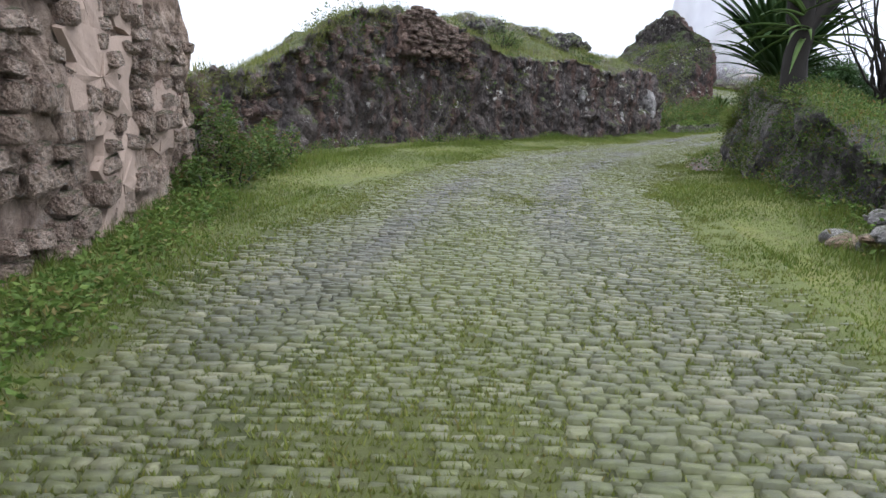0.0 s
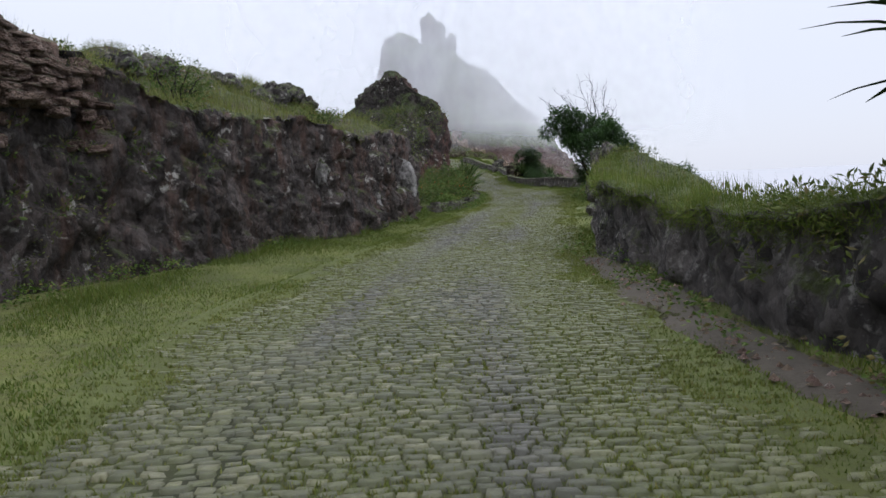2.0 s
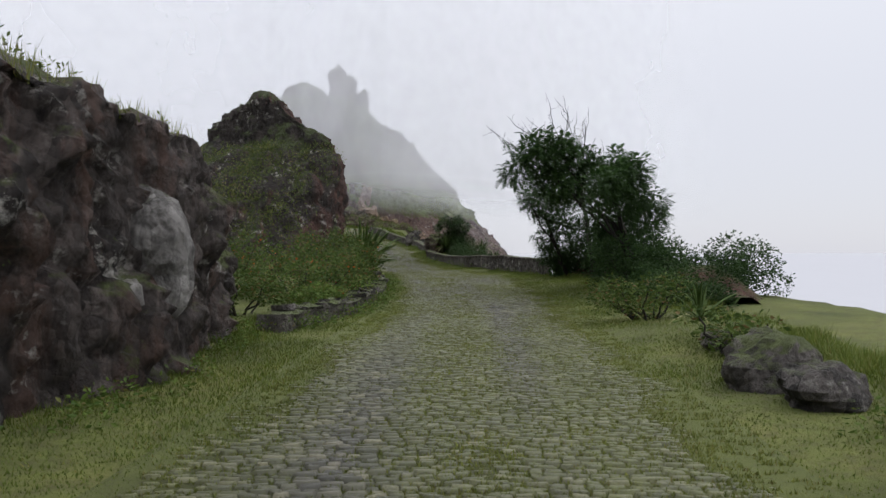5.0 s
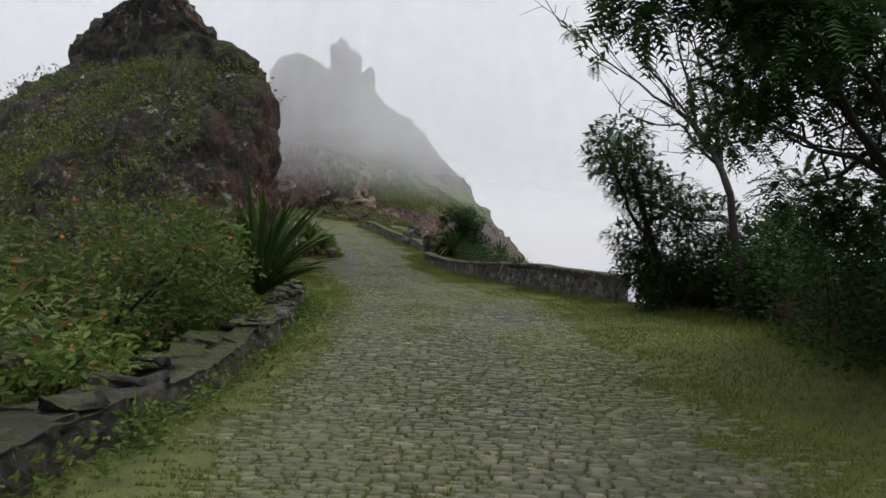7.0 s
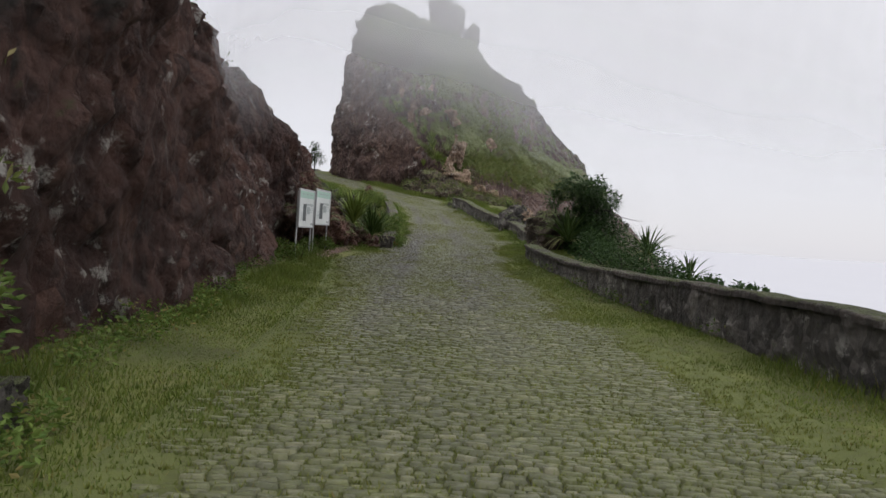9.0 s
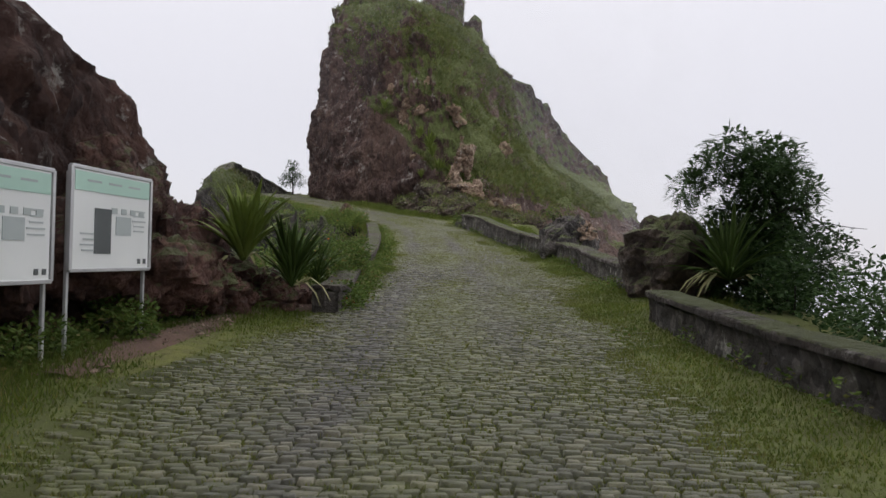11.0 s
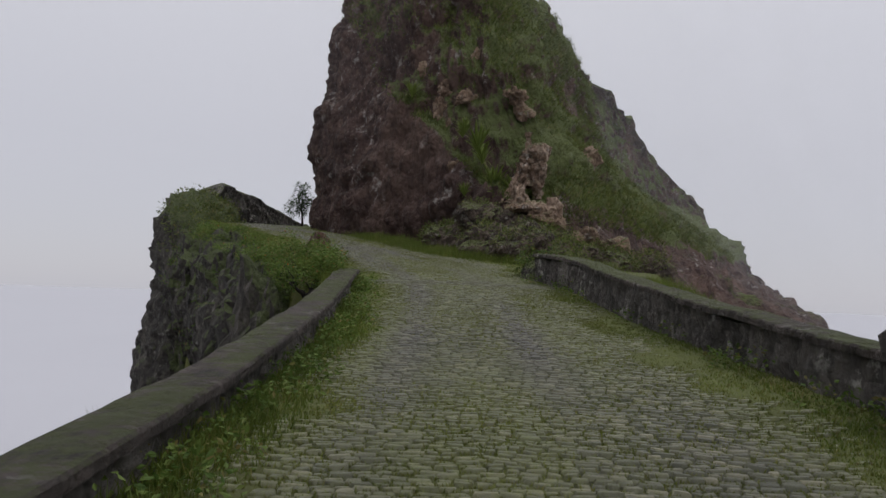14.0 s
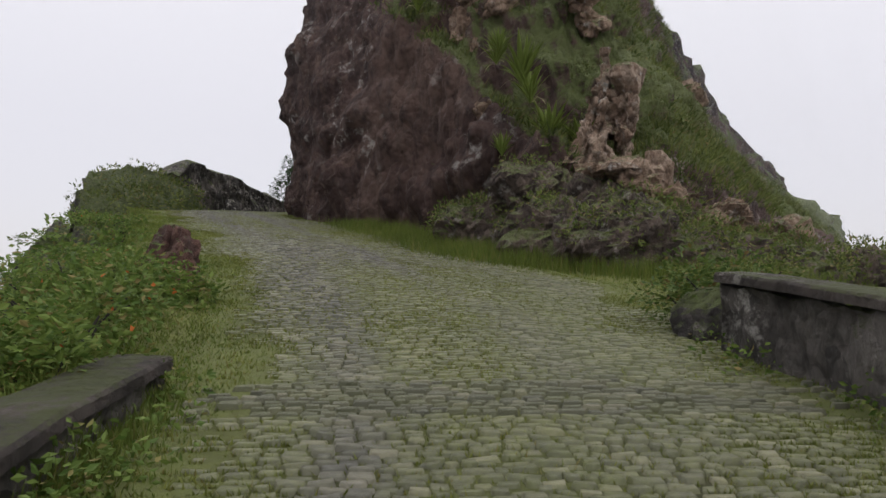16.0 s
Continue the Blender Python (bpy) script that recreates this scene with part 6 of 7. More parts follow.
# ---- loose stones ----
pile = np.random.default_rng(31)
for k in range(30):
    x, y = 3.75 + pile.uniform(-0.3, 0.6), 5.4 + pile.uniform(-0.7, 0.8)
    r = pile.uniform(0.05, 0.12)
    v, f = boulder(x, y, z_at(x, y) + r * 0.45 + 0.09 * (k % 3), r * 1.3, r, r * 0.75, 400 + k, 0.06, 14, 9)
    thing("stone", v, f, PARAPET_PALE if k % 2 else ROCK_PALE, "loose broken pale stone in a heap on the verge", "stone", "heap of stones")
for k, (x, y, r) in enumerate([(14.0, 27.7, 0.42), (14.6, 28.3, 0.3), (13.6, 27.0, 0.35), (15.3, 29.3, 0.25), (14.4, 40.1, 0.4), (15.6, 41.6, 0.25), (36.6, 85.2, 0.3), (26.0, 65.6, 0.22)]):
    v, f = boulder(x, y, z_at(x, y) + r * 0.35, r * 1.2, r, r * 0.9, 440 + k, 0.14, 22, 14)
    thing("stone", v, f, ROCK_RED if k > 6 else ROCK_GREY, "rough dark stone half sunk in the verge", "stone", "verge stones")

# ---- rubble stacked along the upper edge of the cliff ----
RUBBLE = rock_material("rubble_stone", (0.085, 0.052, 0.040), (0.19, 0.122, 0.094), (0.36, 0.26, 0.21), moss=0.15, lichen=0.6)
rubble = tagged(new("rubble_wall"), "rough red-brown rubble stacked on the cliff's edge", "wall")
g = np.random.default_rng(77)
rubble_meshes = []
for me in stone_meshes:
    me = me.copy()
    me.materials.clear()
    me.materials.append(RUBBLE)
    rubble_meshes.append(me)
DA, DB = np.array((-0.95, 18.6)), np.array((0.62, 21.4))
DL = np.linalg.norm(DB - DA)
dt = (DB - DA) / DL
dn = np.array((dt[1], -dt[0]))
heading = math.atan2(dt[1], dt[0])
core = box(DL - 0.2, 0.5, 0.95, 0.06)
bmesh.ops.transform(core, matrix=pose(*((DA + DB) / 2 - dn * 0.42), 3.28, rz=math.degrees(heading)), verts=core.verts)
bm_part("wall_core", core, RUBBLE, rubble, "earth-bedded rubble core")
z, made = 2.72, 0
while z < 3.86 and made < 210:
    h = g.uniform(0.055, 0.12)
    u = g.uniform(0, 0.25)
    while u < DL:
        w = g.uniform(0.14, 0.42)
        if made < 210 and g.random() < (0.45 + (z - 2.7) * 0.9) and z < 3.6 + 0.3 * math.sin(u * 1.1 + 0.6):
            ob = new("stone", rubble_meshes[made % 14])
            ob.parent = rubble
            ob.location = (*(DA + dt * (u + w / 2) + dn * (g.uniform(-0.16, 0.0) - 0.12 + 0.1 * (3.85 - z))), z + h / 2 + g.uniform(-0.03, 0.03))
            ob.scale = (w * 1.02, g.uniform(0.2, 0.34), h * g.uniform(0.9, 1.2))
            ob.rotation_euler = (g.uniform(-0.12, 0.12), g.uniform(-0.14, 0.14), heading + g.uniform(-0.3, 0.3))
            made += 1
        u += w
    z += h
rows = [i for i in range(len(LEFT_G)) if 9.0 < LEFT_G[i, 20, 1] < 22.0]
for k in range(120):
    i = int(g.choice(rows))
    z = LEFT_G[i, :70, 2]
    top = z.max()
    z = z[:int(z.argmax()) + 1]
    j = int(np.argmin(np.abs(z - (top - 0.3 - 1.3 * g.random() ** 1.4))))
    ob = new("stone", rubble_meshes[k % 14])
    ob.parent = rubble
    ob.location = LEFT_G[i, j] + (0.02, -0.02, 0)
    ob.scale = (g.uniform(0.14, 0.36), g.uniform(0.14, 0.24), g.uniform(0.07, 0.18))
    t = LEFT_G[min(i + 4, len(LEFT_G) - 1), j] - LEFT_G[max(i - 4, 0), j]
    ob.rotation_euler = (g.uniform(-0.15, 0.15), g.uniform(-0.2, 0.2), math.atan2(t[1], t[0]) + g.uniform(-0.25, 0.25))
for x, y, z, rx, ry, rz in ((9.05, 31.5, 1.5, 0.5, 0.3, 0.75), (7.35, 29.0, 1.05, 0.16, 0.14, 0.36), (5.15, 26.2, 1.9, 0.18, 0.14, 0.25), (8.7, 30.9, 1.1, 0.3, 0.2, 0.4)):
    v, f = boulder(x, y, z, rx, ry, rz, int(x * 31), 0.16, 30, 20)
    thing("pale_rock", v, f, PARAPET_PALE, "pale grey rock showing in the cliff", "rock", "pale rocks")

# ---- red earth shoulder by the signs and below the bank ----
def apron(name, pts, width, label, seed, mat):
    n = 60
    B = spline(pts, n)
    T = np.gradient(B, axis=0)
    T /= np.linalg.norm(T, axis=1, keepdims=True)
    R = np.column_stack([T[:, 1], -T[:, 0]])
    o = np.linspace(-1, 1, 15)
    ragged = width * (1 + 0.35 * fbm(np.column_stack([B * 1.1, np.zeros(n)]), 3, seed))
    P = B[:, None] + R[:, None] * (o[None, :, None] * ragged[:, None, None])
    z = np.maximum(land_z(P), road_frame(P)[2] - 0.02) + 0.055 * (1 - np.abs(o)[None] ** 2.5) - 0.02
    thing(name, np.concatenate([P, z[..., None]], -1).reshape(-1, 3), grid_faces(n, 15), mat, label, "bare earth", kind="structure", smooth=True)


apron("earth_shoulder", [(23.5, 61.6), (24.5, 63.5), (25.3, 64.8), (26.1, 65.5), (26.9, 66.4)], 0.26, "bare reddish earth along the road's edge", 3, EARTH)
apron("earth_shoulder", [(4.75, 12.6), (5.55, 14.9), (6.75, 17.3), (7.65, 19.3)], 0.34, "bare brown earth at the foot of the rock bank", 4, EARTH_BROWN)

g = np.random.default_rng(83)
pv, pf = [], []
for line, width, cnt in (([(23.5, 61.6), (24.5, 63.5), (25.3, 64.8), (26.1, 65.5), (26.9, 66.4)], 0.3, 300), ([(4.75, 12.6), (5.55, 14.9), (6.75, 17.3), (7.65, 19.3)], 0.3, 320)):
    B = spline(line, 200)
    for k in g.integers(0, 200, cnt):
        x, y = B[k] + g.normal(size=2) * width * 0.6
        r = g.uniform(0.012, 0.045)
        p = np.array([(1, 0, 0), (0.3, 0.9, 0), (-0.8, 0.5, 0), (-0.6, -0.7, 0), (0.5, -0.8, 0), (0.1, 0.05, 0.8)]) * r * g.uniform(0.7, 1.3, (6, 3))
        base = sum(len(a) for a in pv)
        pv.append(p + (x, y, max(z_at(x, y), road_frame(np.array([[x, y]]))[2][0] - 0.02) + 0.025))
        pf += [(base + i, base + (i + 1) % 5, base + 5) for i in range(5)]
thing("gravel", np.concatenate(pv), pf, RUBBLE, "loose brown gravel on the bare earth", "gravel", kind="stuff")

# ---- fog: cloud below the ridge, and thin sheets standing in for haze round the pinnacle ----
def veil_material():
    m, nt, bsdf = material("fog_veil", 1.0)
    nt.nodes.remove(bsdf)
    tr, df, tl = nt.nodes.new("ShaderNodeBsdfTransparent"), nt.nodes.new("ShaderNodeBsdfDiffuse"), nt.nodes.new("ShaderNodeBsdfTranslucent")
    for b in (df, tl):
        b.inputs["Color"].default_value = (0.93, 0.93, 0.955, 1)
    add = nt.nodes.new("ShaderNodeMixShader")
    nt.links.new(df.outputs[0], add.inputs[1])
    nt.links.new(tl.outputs[0], add.inputs[2])
    co = nt.nodes.new("ShaderNodeTexCoord")
    sp = nt.nodes.new("ShaderNodeSeparateXYZ")
    nt.links.new(co.outputs["Object"], sp.inputs[0])
    # haze put into the sheet's opacity: denser with height and to the right
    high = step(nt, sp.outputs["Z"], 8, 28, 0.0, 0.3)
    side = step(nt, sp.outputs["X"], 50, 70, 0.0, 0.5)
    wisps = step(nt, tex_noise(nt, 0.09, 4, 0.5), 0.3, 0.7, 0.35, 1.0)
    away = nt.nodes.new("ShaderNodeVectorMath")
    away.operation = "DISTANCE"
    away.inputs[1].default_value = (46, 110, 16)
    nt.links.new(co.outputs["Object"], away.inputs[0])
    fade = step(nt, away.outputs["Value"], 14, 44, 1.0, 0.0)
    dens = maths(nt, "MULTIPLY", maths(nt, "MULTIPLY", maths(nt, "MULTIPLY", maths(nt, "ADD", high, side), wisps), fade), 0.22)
    mx = nt.nodes.new("ShaderNodeMixShader")
    nt.links.new(dens, mx.inputs[0])
    nt.links.new(tr.outputs[0], mx.inputs[1])
    nt.links.new(add.outputs[0], mx.inputs[2])
    nt.links.new(mx.outputs[0], nt.nodes["Material Output"].inputs[0])
    return m


VEIL = veil_material()
CLOUD, nt, bsdf = material("cloud_top", 1.0)
nt.links.new(mix(nt, tex_noise(nt, 0.02, 3), (0.355, 0.355, 0.378), (0.365, 0.365, 0.388)), bsdf.inputs["Base Color"])
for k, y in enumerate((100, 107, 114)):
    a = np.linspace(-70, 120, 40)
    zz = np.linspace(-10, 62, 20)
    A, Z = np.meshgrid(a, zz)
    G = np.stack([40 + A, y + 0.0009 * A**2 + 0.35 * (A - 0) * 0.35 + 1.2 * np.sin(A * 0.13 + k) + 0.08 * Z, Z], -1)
    thing("fog_veil", G.reshape(-1, 3), grid_faces(20, 40), VEIL, "thin translucent sheet standing in for fog haze round the rock pinnacle", "fog", "fog veils", kind="structure", smooth=True)


def high_veil_material():
    m, nt, bsdf = material("high_fog", 1.0)
    nt.nodes.remove(bsdf)
    tr, df, tl = nt.nodes.new("ShaderNodeBsdfTransparent"), nt.nodes.new("ShaderNodeBsdfDiffuse"), nt.nodes.new("ShaderNodeBsdfTranslucent")
    add = nt.nodes.new("ShaderNodeMixShader")
    for k, b in enumerate((df, tl)):
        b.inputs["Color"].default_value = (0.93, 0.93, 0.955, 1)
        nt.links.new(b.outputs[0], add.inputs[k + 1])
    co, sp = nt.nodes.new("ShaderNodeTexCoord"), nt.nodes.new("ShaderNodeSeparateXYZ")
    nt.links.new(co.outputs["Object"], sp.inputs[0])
    # opacity imitates haze: rises with height, fades out at both ends
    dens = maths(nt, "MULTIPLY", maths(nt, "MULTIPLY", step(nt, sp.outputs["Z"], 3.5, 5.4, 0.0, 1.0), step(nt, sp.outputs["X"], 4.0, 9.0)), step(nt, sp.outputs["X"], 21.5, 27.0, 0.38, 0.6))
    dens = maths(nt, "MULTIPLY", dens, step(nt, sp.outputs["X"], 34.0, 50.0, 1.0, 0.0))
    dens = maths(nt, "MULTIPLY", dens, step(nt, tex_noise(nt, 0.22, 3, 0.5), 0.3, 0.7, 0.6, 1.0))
    mx = nt.nodes.new("ShaderNodeMixShader")
    nt.links.new(dens, mx.inputs[0])
    nt.links.new(tr.outputs[0], mx.inputs[1])
    nt.links.new(add.outputs[0], mx.inputs[2])
    nt.links.new(mx.outputs[0], nt.nodes["Material Output"].inputs[0])
    return m


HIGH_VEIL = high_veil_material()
# sheets added over the road to whiten the pinnacle seen through them
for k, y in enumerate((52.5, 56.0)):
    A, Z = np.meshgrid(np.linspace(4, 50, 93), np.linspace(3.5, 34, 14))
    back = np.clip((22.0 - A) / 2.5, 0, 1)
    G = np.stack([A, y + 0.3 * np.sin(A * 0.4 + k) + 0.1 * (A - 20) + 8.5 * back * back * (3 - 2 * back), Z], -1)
    thing("fog_veil", G.reshape(-1, 3), grid_faces(14, 93), HIGH_VEIL, "thin translucent sheet high over the road, standing in for distant haze", "fog", "fog veils", kind="structure", smooth=True)
ca = np.linspace(0, 2 * np.pi, 97)[:-1]
cr = np.concatenate([[0.5], 6 * 1.28 ** np.arange(25)])
CX, CY = 35 + cr[:, None] * np.cos(ca), 60 + cr[:, None] * np.sin(ca)
CZ = -13 + 2.5 * fbm(np.stack([CX * 0.03, CY * 0.03, 0 * CX], -1), 3, 77) + 0.004 * np.clip(cr - 150, 0, None)[:, None]
thing("cloud_sea", np.stack([CX, CY, CZ], -1).reshape(-1, 3), grid_faces(len(cr), 96, True)[:, ::-1], CLOUD, "pale fog filling the valleys below the ridge", "fog", kind="structure", smooth=True)

# ---- grass ----
def blades(P, height, width, seed, lean=0.5):
    g = np.random.default_rng(seed)
    n = len(P)
    a = g.uniform(0, 2 * np.pi, n)
    side = np.column_stack([np.cos(a), np.sin(a), np.zeros(n)])
    b = g.uniform(0, 2 * np.pi, n)
    out = np.column_stack([np.cos(b), np.sin(b), np.zeros(n)]) * (g.uniform(0.1, 1, n) * lean * height)[:, None]
    tip = P + out + np.column_stack([np.zeros(n), np.zeros(n), height])
    V = np.stack([P - side * width[:, None] / 2, P + side * width[:, None] / 2, tip], 1).reshape(-1, 3)
    return V, np.arange(3 * n).reshape(-1, 3)


def wall_side(s, side):
    """Roughly how far the verge reaches on each side."""
    ks = [s_of_y(y) for y in (0, 8, 14, 20, 26, 32, 38, 44, 50, 56, 62, 67, 75, 83, 90, 100)]
    right = [3.4, 3.6, 3.4, 3.0, 3.3, 4.5, 4.6, 4.8, 3.8, 3.7, 3.6, 3.6, 3.6, 4.2, 5.5, 4.5]
    left = [3.0, 3.4, 4.0, 4.2, 3.6, 3.4, 3.3, 3.0, 3.0, 3.0, 3.4, 1.9, 1.75, 2.3, 4.0, 4.0]
    return np.interp(s, ks, right if side > 0 else left)


g = np.random.default_rng(99)
S0, S1 = s_of_y(0.5), s_of_y(104)
n = 780000
s = g.uniform(S0, S1, n)
side = np.where(g.random(n) < 0.5, -1, 1)
reach = np.where(side > 0, wall_side(s, 1), wall_side(s, -1))
edge = np.where(side > 0, np.interp(s, COBBLE_S, COBBLE_RIGHT), np.interp(s, COBBLE_S, COBBLE_LEFT))
reach = np.maximum(reach, edge + 0.35)
start = edge - 0.55
d = side * (start + (reach + 0.4 - start) * g.random(n) ** 1.15)
patch = fbm(np.column_stack([s * 0.9, d * 0.9, np.zeros(n)]), 3, 9)
out = np.abs(d) - edge + 0.4 * fbm(np.column_stack([s * 0.5, side * 3.0, np.zeros(n)]), 3, 8)
keep = g.random(n) < np.clip(out / 0.7 + 0.45 + 0.5 * patch, 0.02, 1)
s, d, reach, patch, out = s[keep], d[keep], reach[keep], patch[keep], out[keep]
P = road_xyz(s, d, 0.0)
P[:, 2] = np.maximum(land_z(P[:, :2]), np.where(cobble_edge(s, d) > -0.34, P[:, 2], -99)) - 0.008
near_wall = np.clip(1 - (reach - np.abs(d)) / 0.7, 0, 1)
hgt = g.uniform(0.018, 0.05, len(s)) * (1 + 0.5 * patch) * (0.7 + 0.5 * np.clip(out, 0, 1)) + near_wall * g.uniform(0.0, 0.14, len(s)) * (1 + patch)
v, f = blades(P, np.clip(hgt, 0.015, 0.4), g.uniform(0.008, 0.016, len(s)), 1, 0.8)
verge = thing("verge_grass", v, f, GRASS, "green grass verges creeping over the cobbles", "grass", kind="stuff")


def grow_on(G, rows, cols, count, hmin, hmax, seed, name, mat, label, width=0.01, slope=0.55):
    """Grass on the flatter parts of a rock grid."""
    g = np.random.default_rng(seed)
    N = grid_normals(G)
    i = g.uniform(rows[0] * (len(G) - 2), rows[1] * (len(G) - 2), count)
    j = g.uniform(cols[0] * (G.shape[1] - 2), cols[1] * (G.shape[1] - 2), count)
    a, b = i.astype(int), j.astype(int)
    fi, fj = (i - a)[:, None], (j - b)[:, None]
    P = (G[a, b] * (1 - fi) + G[a + 1, b] * fi) * (1 - fj) + (G[a, b + 1] * (1 - fi) + G[a + 1, b + 1] * fi) * fj
    ok = (np.abs(N[a, b, 2]) > slope) & (g.random(count) < 0.55 + 0.5 * fbm(P * 0.8, 3, seed))
    P = P[ok]
    h = g.uniform(hmin, hmax, len(P)) * (1 + 0.6 * fbm(P * 0.5, 2, seed + 1))
    v, f = blades(P - (0, 0, 0.03), np.clip(h, 0.03, 1), g.uniform(0.6, 1.4, len(P)) * width, seed)
    thing(name, v, f, mat, label, "grass", kind="stuff")


grow_on(LEFT_G, (0, 1), (0.35, 0.9), 150000, 0.10, 0.34, 5, "brow_grass", GRASS_PALE, "long pale grass on the brow above the cutting", 0.012)
grow_on(RIGHT_G, (0, 1), (0.3, 0.75), 90000, 0.06, 0.24, 6, "bank_grass", GRASS, "long green grass along the top of the rock bank", 0.012)

# weeds with small leaves at the foot of walls and rock
wc, wr = [], []
for pts, off, cnt in ((LEFT_BASE, 0.15, 110), (PARL, 0.30, 90), (PAR2, -0.32, 50), (PLANTER, 0.3, 150), (PAR1, -0.3, 30), ([(18.95, 49.6), (19.5, 51.5), (20.3, 54), (21.0, 57.5), (22.5, 61.6), (23.6, 64)], 0.35, 120), (RIGHT_BASE, -0.1, 50), ([(-2.3, 1.5), (-3.1, 8.5)], 0.22, 120), (PARL, 0.3, 90)):
    B = spline([(p[0], p[1]) for p in pts], 400)
    T = np.gradient(B, axis=0)
    T /= np.linalg.norm(T, axis=1, keepdims=True)
    for k in g.integers(0, 400, cnt):
        o = off + g.normal() * 0.14
        x, y = B[k] + np.array((T[k, 1], -T[k, 0])) * o
        wc.append((x, y, z_at(x, y) + 0.08))
        wr.append(g.uniform(0.08, 0.24))
v, f = leaf_cloud(wc, wr, 36000, 0.055, 17, 0.5)
thing("foot_weeds", v, f, LEAF_FRESH, "small leafy weeds along the foot of walls and rock", "weeds", kind="stuff")

# thin dry stalks on the bank, and tall grass at the pinnacle's foot
g = np.random.default_rng(71)
B = spline([(p[0], p[1], p[2]) for p in RIGHT_BASE[5:15]], 300)
k = g.integers(0, 300, 420)
P = B[k] + np.column_stack([g.uniform(0.1, 1.3, 420), g.uniform(-0.5, 0.3, 420), np.full(420, -0.05)])
v, f = blades(P, g.uniform(0.15, 0.5, 420), np.full(420, 0.008), 72, 0.25)
thing("grass_stalks", v, f, GRASS_PALE, "thin grass stalks standing on the bank", "grass", kind="stuff")
B = spline([(34.6, 100.2), (35.5, 95.6), (36.0, 92.2), (37.0, 90.6), (38.2, 89.6), (38.9, 88.2), (38.6, 86.6)], 300)
n = 30000
k = g.integers(0, 300, n)
P = np.column_stack([B[k] + g.normal(size=(n, 2)) * 0.34 + (0.25, 0.15), np.zeros(n)])
P[:, 2] = land_z(P[:, :2]) - 0.02
v, f = blades(P, g.uniform(0.06, 0.34, n) * (1 + 0.5 * fbm(P * 1.2, 2, 4)), g.uniform(0.009, 0.02, n), 73)
thing("foot_grass", v, f, GRASS, "tall grass along the pinnacle's foot", "grass", kind="stuff")

# ---- cobbles ----
g = np.random.default_rng(123)
HERO = (s_of_y(83.3), s_of_y(84.2))
hero = []
ss, dd, ww, ll, hh = [], [], [], [], []
s = S0 - 1.0
while s < s_of_y(106):
    length = g.uniform(0.052, 0.08)
    lo, hi = np.interp(s, COBBLE_S, COBBLE_LEFT) + 0.2, np.interp(s, COBBLE_S, COBBLE_RIGHT) + 0.2
    d = -lo + g.uniform(0, 0.15)
    while d < hi:
        w = g.uniform(0.065, 0.165)
        wobble = 0.022 * math.sin(d * 2.1 + s) + 0.012 * math.sin(d * 7.3 + 3.1 * s)
        if -lo + 0.4 < d < hi - 0.4 or g.random() < 0.5:
            item = (s + length / 2 + wobble + g.uniform(-0.012, 0.012), d + w / 2, w, length * g.uniform(0.74, 1.0), g.uniform(0.014, 0.034))
            if HERO[0] < s < HERO[1] and len(hero) < 300:
                hero.append(item)
            else:
                ss.append(item[0]), dd.append(item[1]), ww.append(item[2]), ll.append(item[3]), hh.append(item[4])
        d += w
    s += length
ss, dd, ww, ll, hh = (np.array(a) for a in (ss, dd, ww, ll, hh))
n = len(ss)
corner = np.array([(-0.5, -0.5), (0.5, -0.5), (0.5, 0.5), (-0.5, 0.5)])
jit = g.uniform(-0.13, 0.13, (n, 4, 2))
tilt = g.normal(size=(n, 2)) * 0.05
V = np.zeros((n, 8, 3))
patch = fbm(np.column_stack([ss * 0.8, dd * 1.2, 0 * ss]), 3, 88)
sunk = 0.03 * np.clip((0.25 - cobble_edge(ss, dd) + 0.5 * patch) / 0.5, 0, 1) + 0.02 * np.clip(patch - 0.45, 0, 1)
wear = np.exp(-((np.abs(dd + 0.15) - 0.72) / 0.26) ** 2) * np.clip(0.55 + 0.6 * fbm(np.column_stack([ss * 0.25, np.sign(dd) * 2, 0 * ss]), 3, 61), 0, 1)
lush = np.interp(ss, COBBLE_S[:1] + [s_of_y(y) for y in (50, 68)] + COBBLE_S[-1:], (1, 1, 0.25, 0.25))
moss = np.clip(0.6 + 0.24 * lush - 0.7 * wear + 0.55 * fbm(np.column_stack([ss * 0.22, dd * 0.7, 0 * ss]), 4, 47) + 0.5 * np.clip(0.7 - cobble_edge(ss, dd), 0, 0.7), 0.05, 0.96)
sunk = sunk + 0.009 * moss
for r, (k, up) in enumerate(((0.96, -0.3), (0.76, 1.0))):
    q = (corner[None] + jit) * k
    dx, ds = q[..., 0] * ww[:, None], q[..., 1] * ll[:, None]
    p = road_xyz(ss[:, None] + ds, dd[:, None] + dx, 0.0)
    p[..., 2] += hh[:, None] * up + (dx * tilt[:, :1] + ds * tilt[:, 1:]) * (up > 0)
    p[..., 2] -= sunk[:, None]
    V[:, r * 4:r * 4 + 4] = p
quads = []
for r in (0,):
    for k in range(4):
        quads.append((r * 4 + k, r * 4 + (k + 1) % 4, r * 4 + 4 + (k + 1) % 4, r * 4 + 4 + k))
quads.append((4, 5, 6, 7))
F = (np.arange(n)[:, None, None] * 8 + np.array(quads)[None]).reshape(-1, 4)
cob = part("cobbles", V.reshape(-1, 3), F, COBBLE, road, "worn grey cobblestones laid in rough rows", True, "stuff")
cob.data.attributes.new("wear", "FLOAT", "POINT").data.foreach_set("value", np.repeat(wear, 8).astype(np.float32))
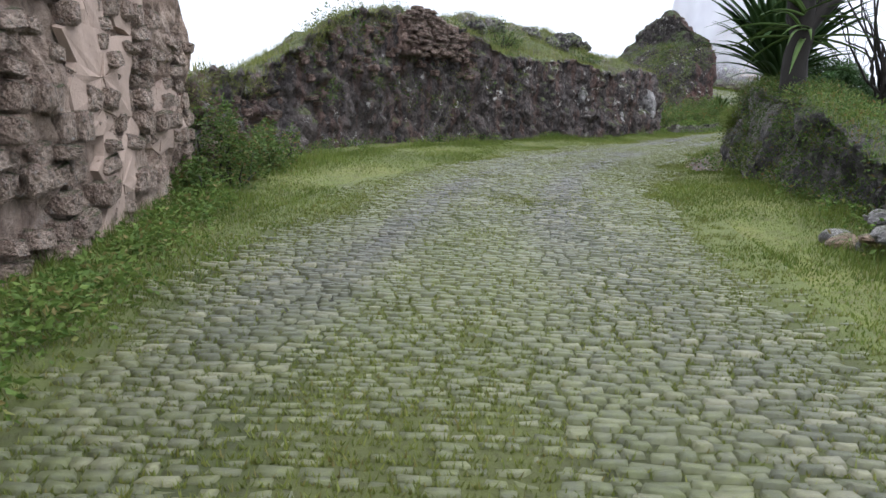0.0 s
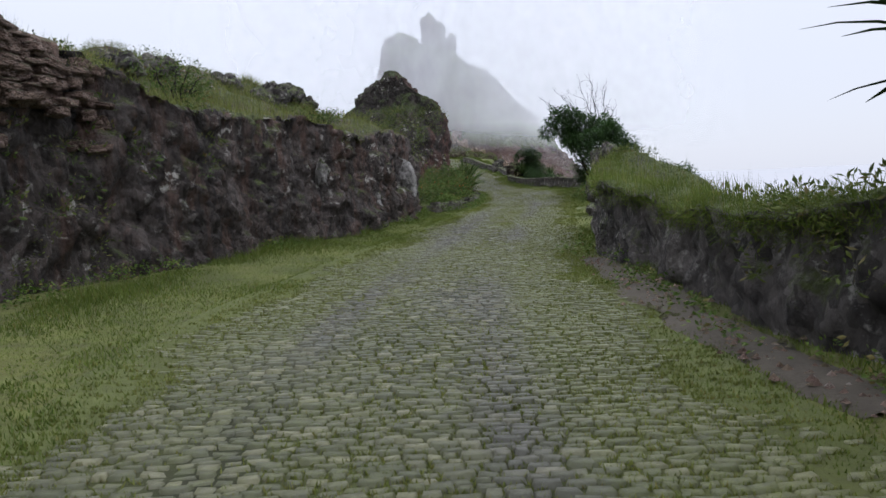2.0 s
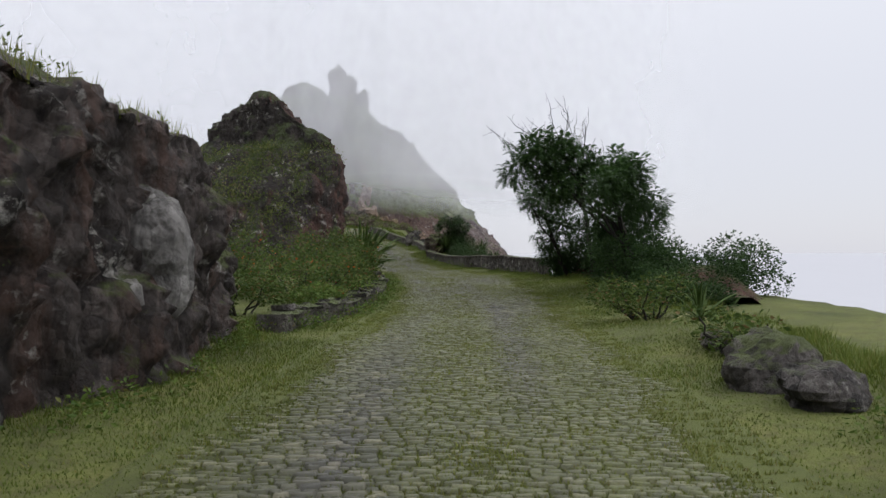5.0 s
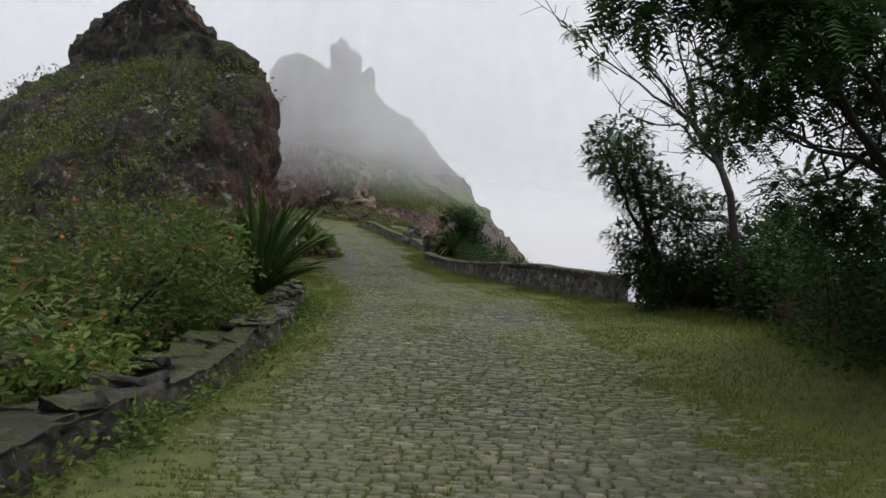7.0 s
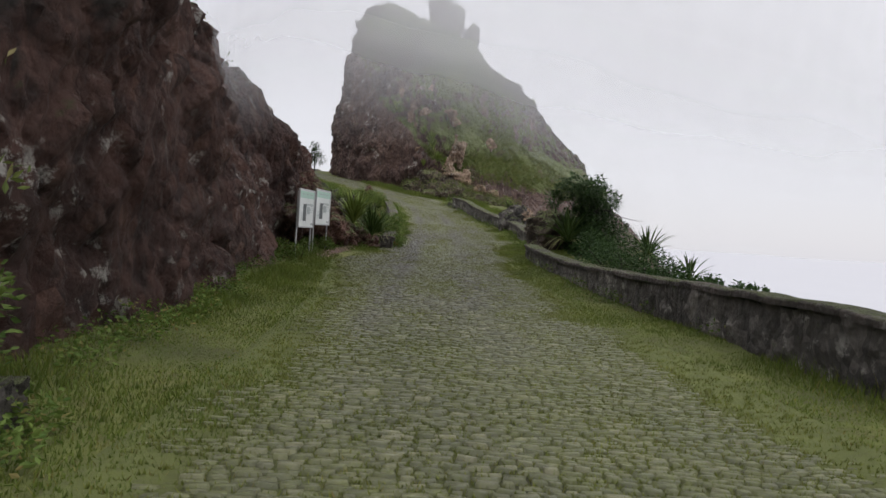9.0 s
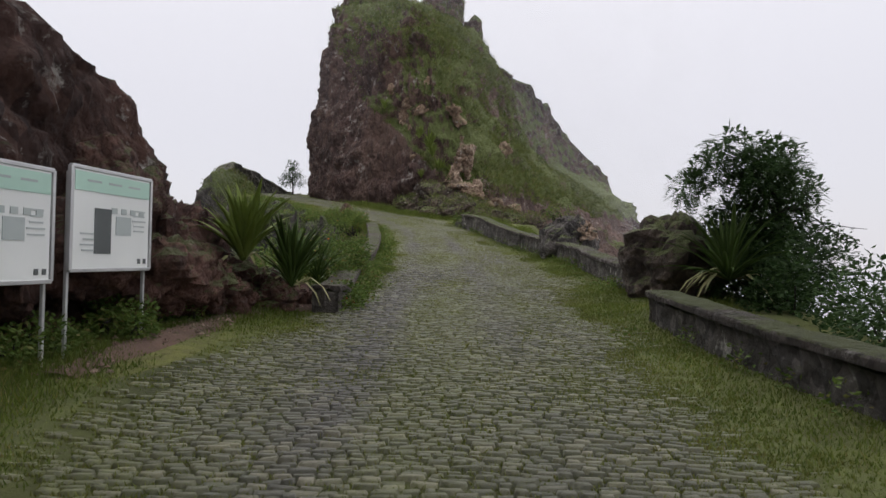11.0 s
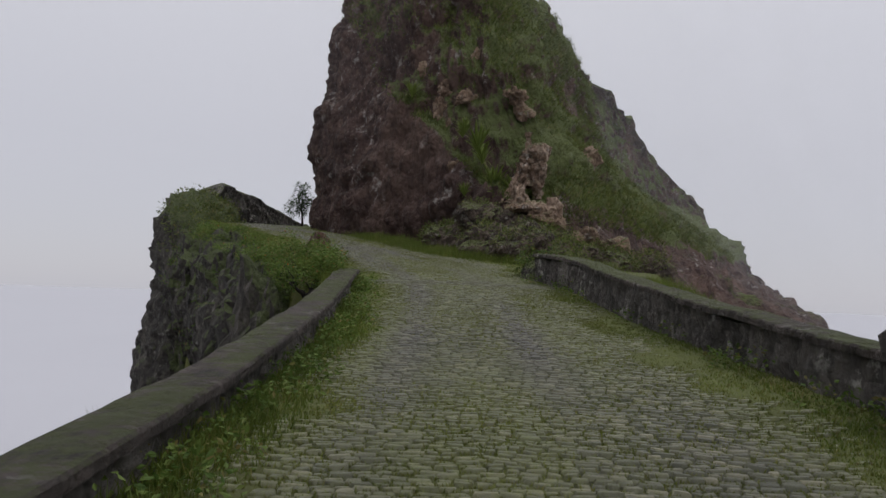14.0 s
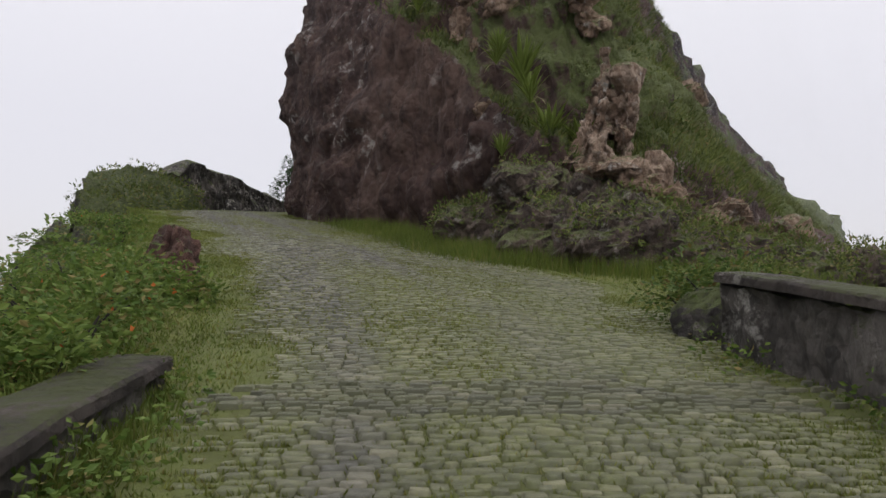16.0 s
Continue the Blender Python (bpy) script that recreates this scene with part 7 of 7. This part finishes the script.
cob.data.attributes.new("moss", "FLOAT", "POINT").data.foreach_set("value", np.repeat(moss, 8).astype(np.float32))
# short grass rooted in the joints in front of each stone, thin in the wheel tracks
k = np.repeat(np.arange(n), 19)
lane = np.exp(-((np.abs(dd[k] + 0.1) - 0.75) / 0.3) ** 2)
thick = fbm(np.column_stack([ss[k] * 0.5, dd[k] * 0.8, 0 * ss[k]]), 4, 19)
k = k[g.random(len(k)) < np.clip(0.62 + 0.3 * lush[k] - 0.4 * lane + 0.75 * thick + 0.5 * np.clip(0.7 - cobble_edge(ss[k], dd[k]), 0, 0.7), 0.05, 1)]
P = road_xyz(ss[k] - ll[k] * 0.55 + g.normal(size=len(k)) * 0.006, dd[k] + ww[k] * g.uniform(-0.55, 0.55, len(k)), -0.004)
v, f = blades(P, g.uniform(0.018, 0.042, len(k)), g.uniform(0.007, 0.014, len(k)), 2, 0.9)
thing("joint_grass", v, f, GRASS_SHORT, "short grass growing in the cobble joints", "grass", kind="stuff")
shapes = []
for k in range(10):
    j = g.uniform(-0.13, 0.13, (4, 2))
    vv = []
    for kk, up in ((0.96, -0.3), (0.76, 1.0)):
        vv += [(*((corner[i] + j[i]) * kk), up) for i in range(4)]
    me = mesh_from("cobble", vv, quads, COBBLE, True)
    for key, value in (("wear", 0.1 + 0.04 * k), ("moss", 0.85 - 0.05 * k)):
        me.attributes.new(key, "FLOAT", "POINT").data.foreach_set("value", np.full(8, value, np.float32))
    shapes.append(me)
for k, (s, d, w, l, h) in enumerate(hero):
    p = road_xyz(np.array([s]), np.array([d]))[0]
    ob = new("cobble", shapes[k % 10])
    ob.parent = road
    ob.location = p
    ob.scale = (w, l, h)
    i = int(np.searchsorted(LINE_S, s))
    slope = math.atan2(LINE[i + 1, 2] - LINE[i - 1, 2], LINE_S[i + 1] - LINE_S[i - 1])
    ob.rotation_euler = (slope + g.normal() * 0.03, g.normal() * 0.03, math.atan2(LINE_T[i, 1], LINE_T[i, 0]) - math.pi / 2)
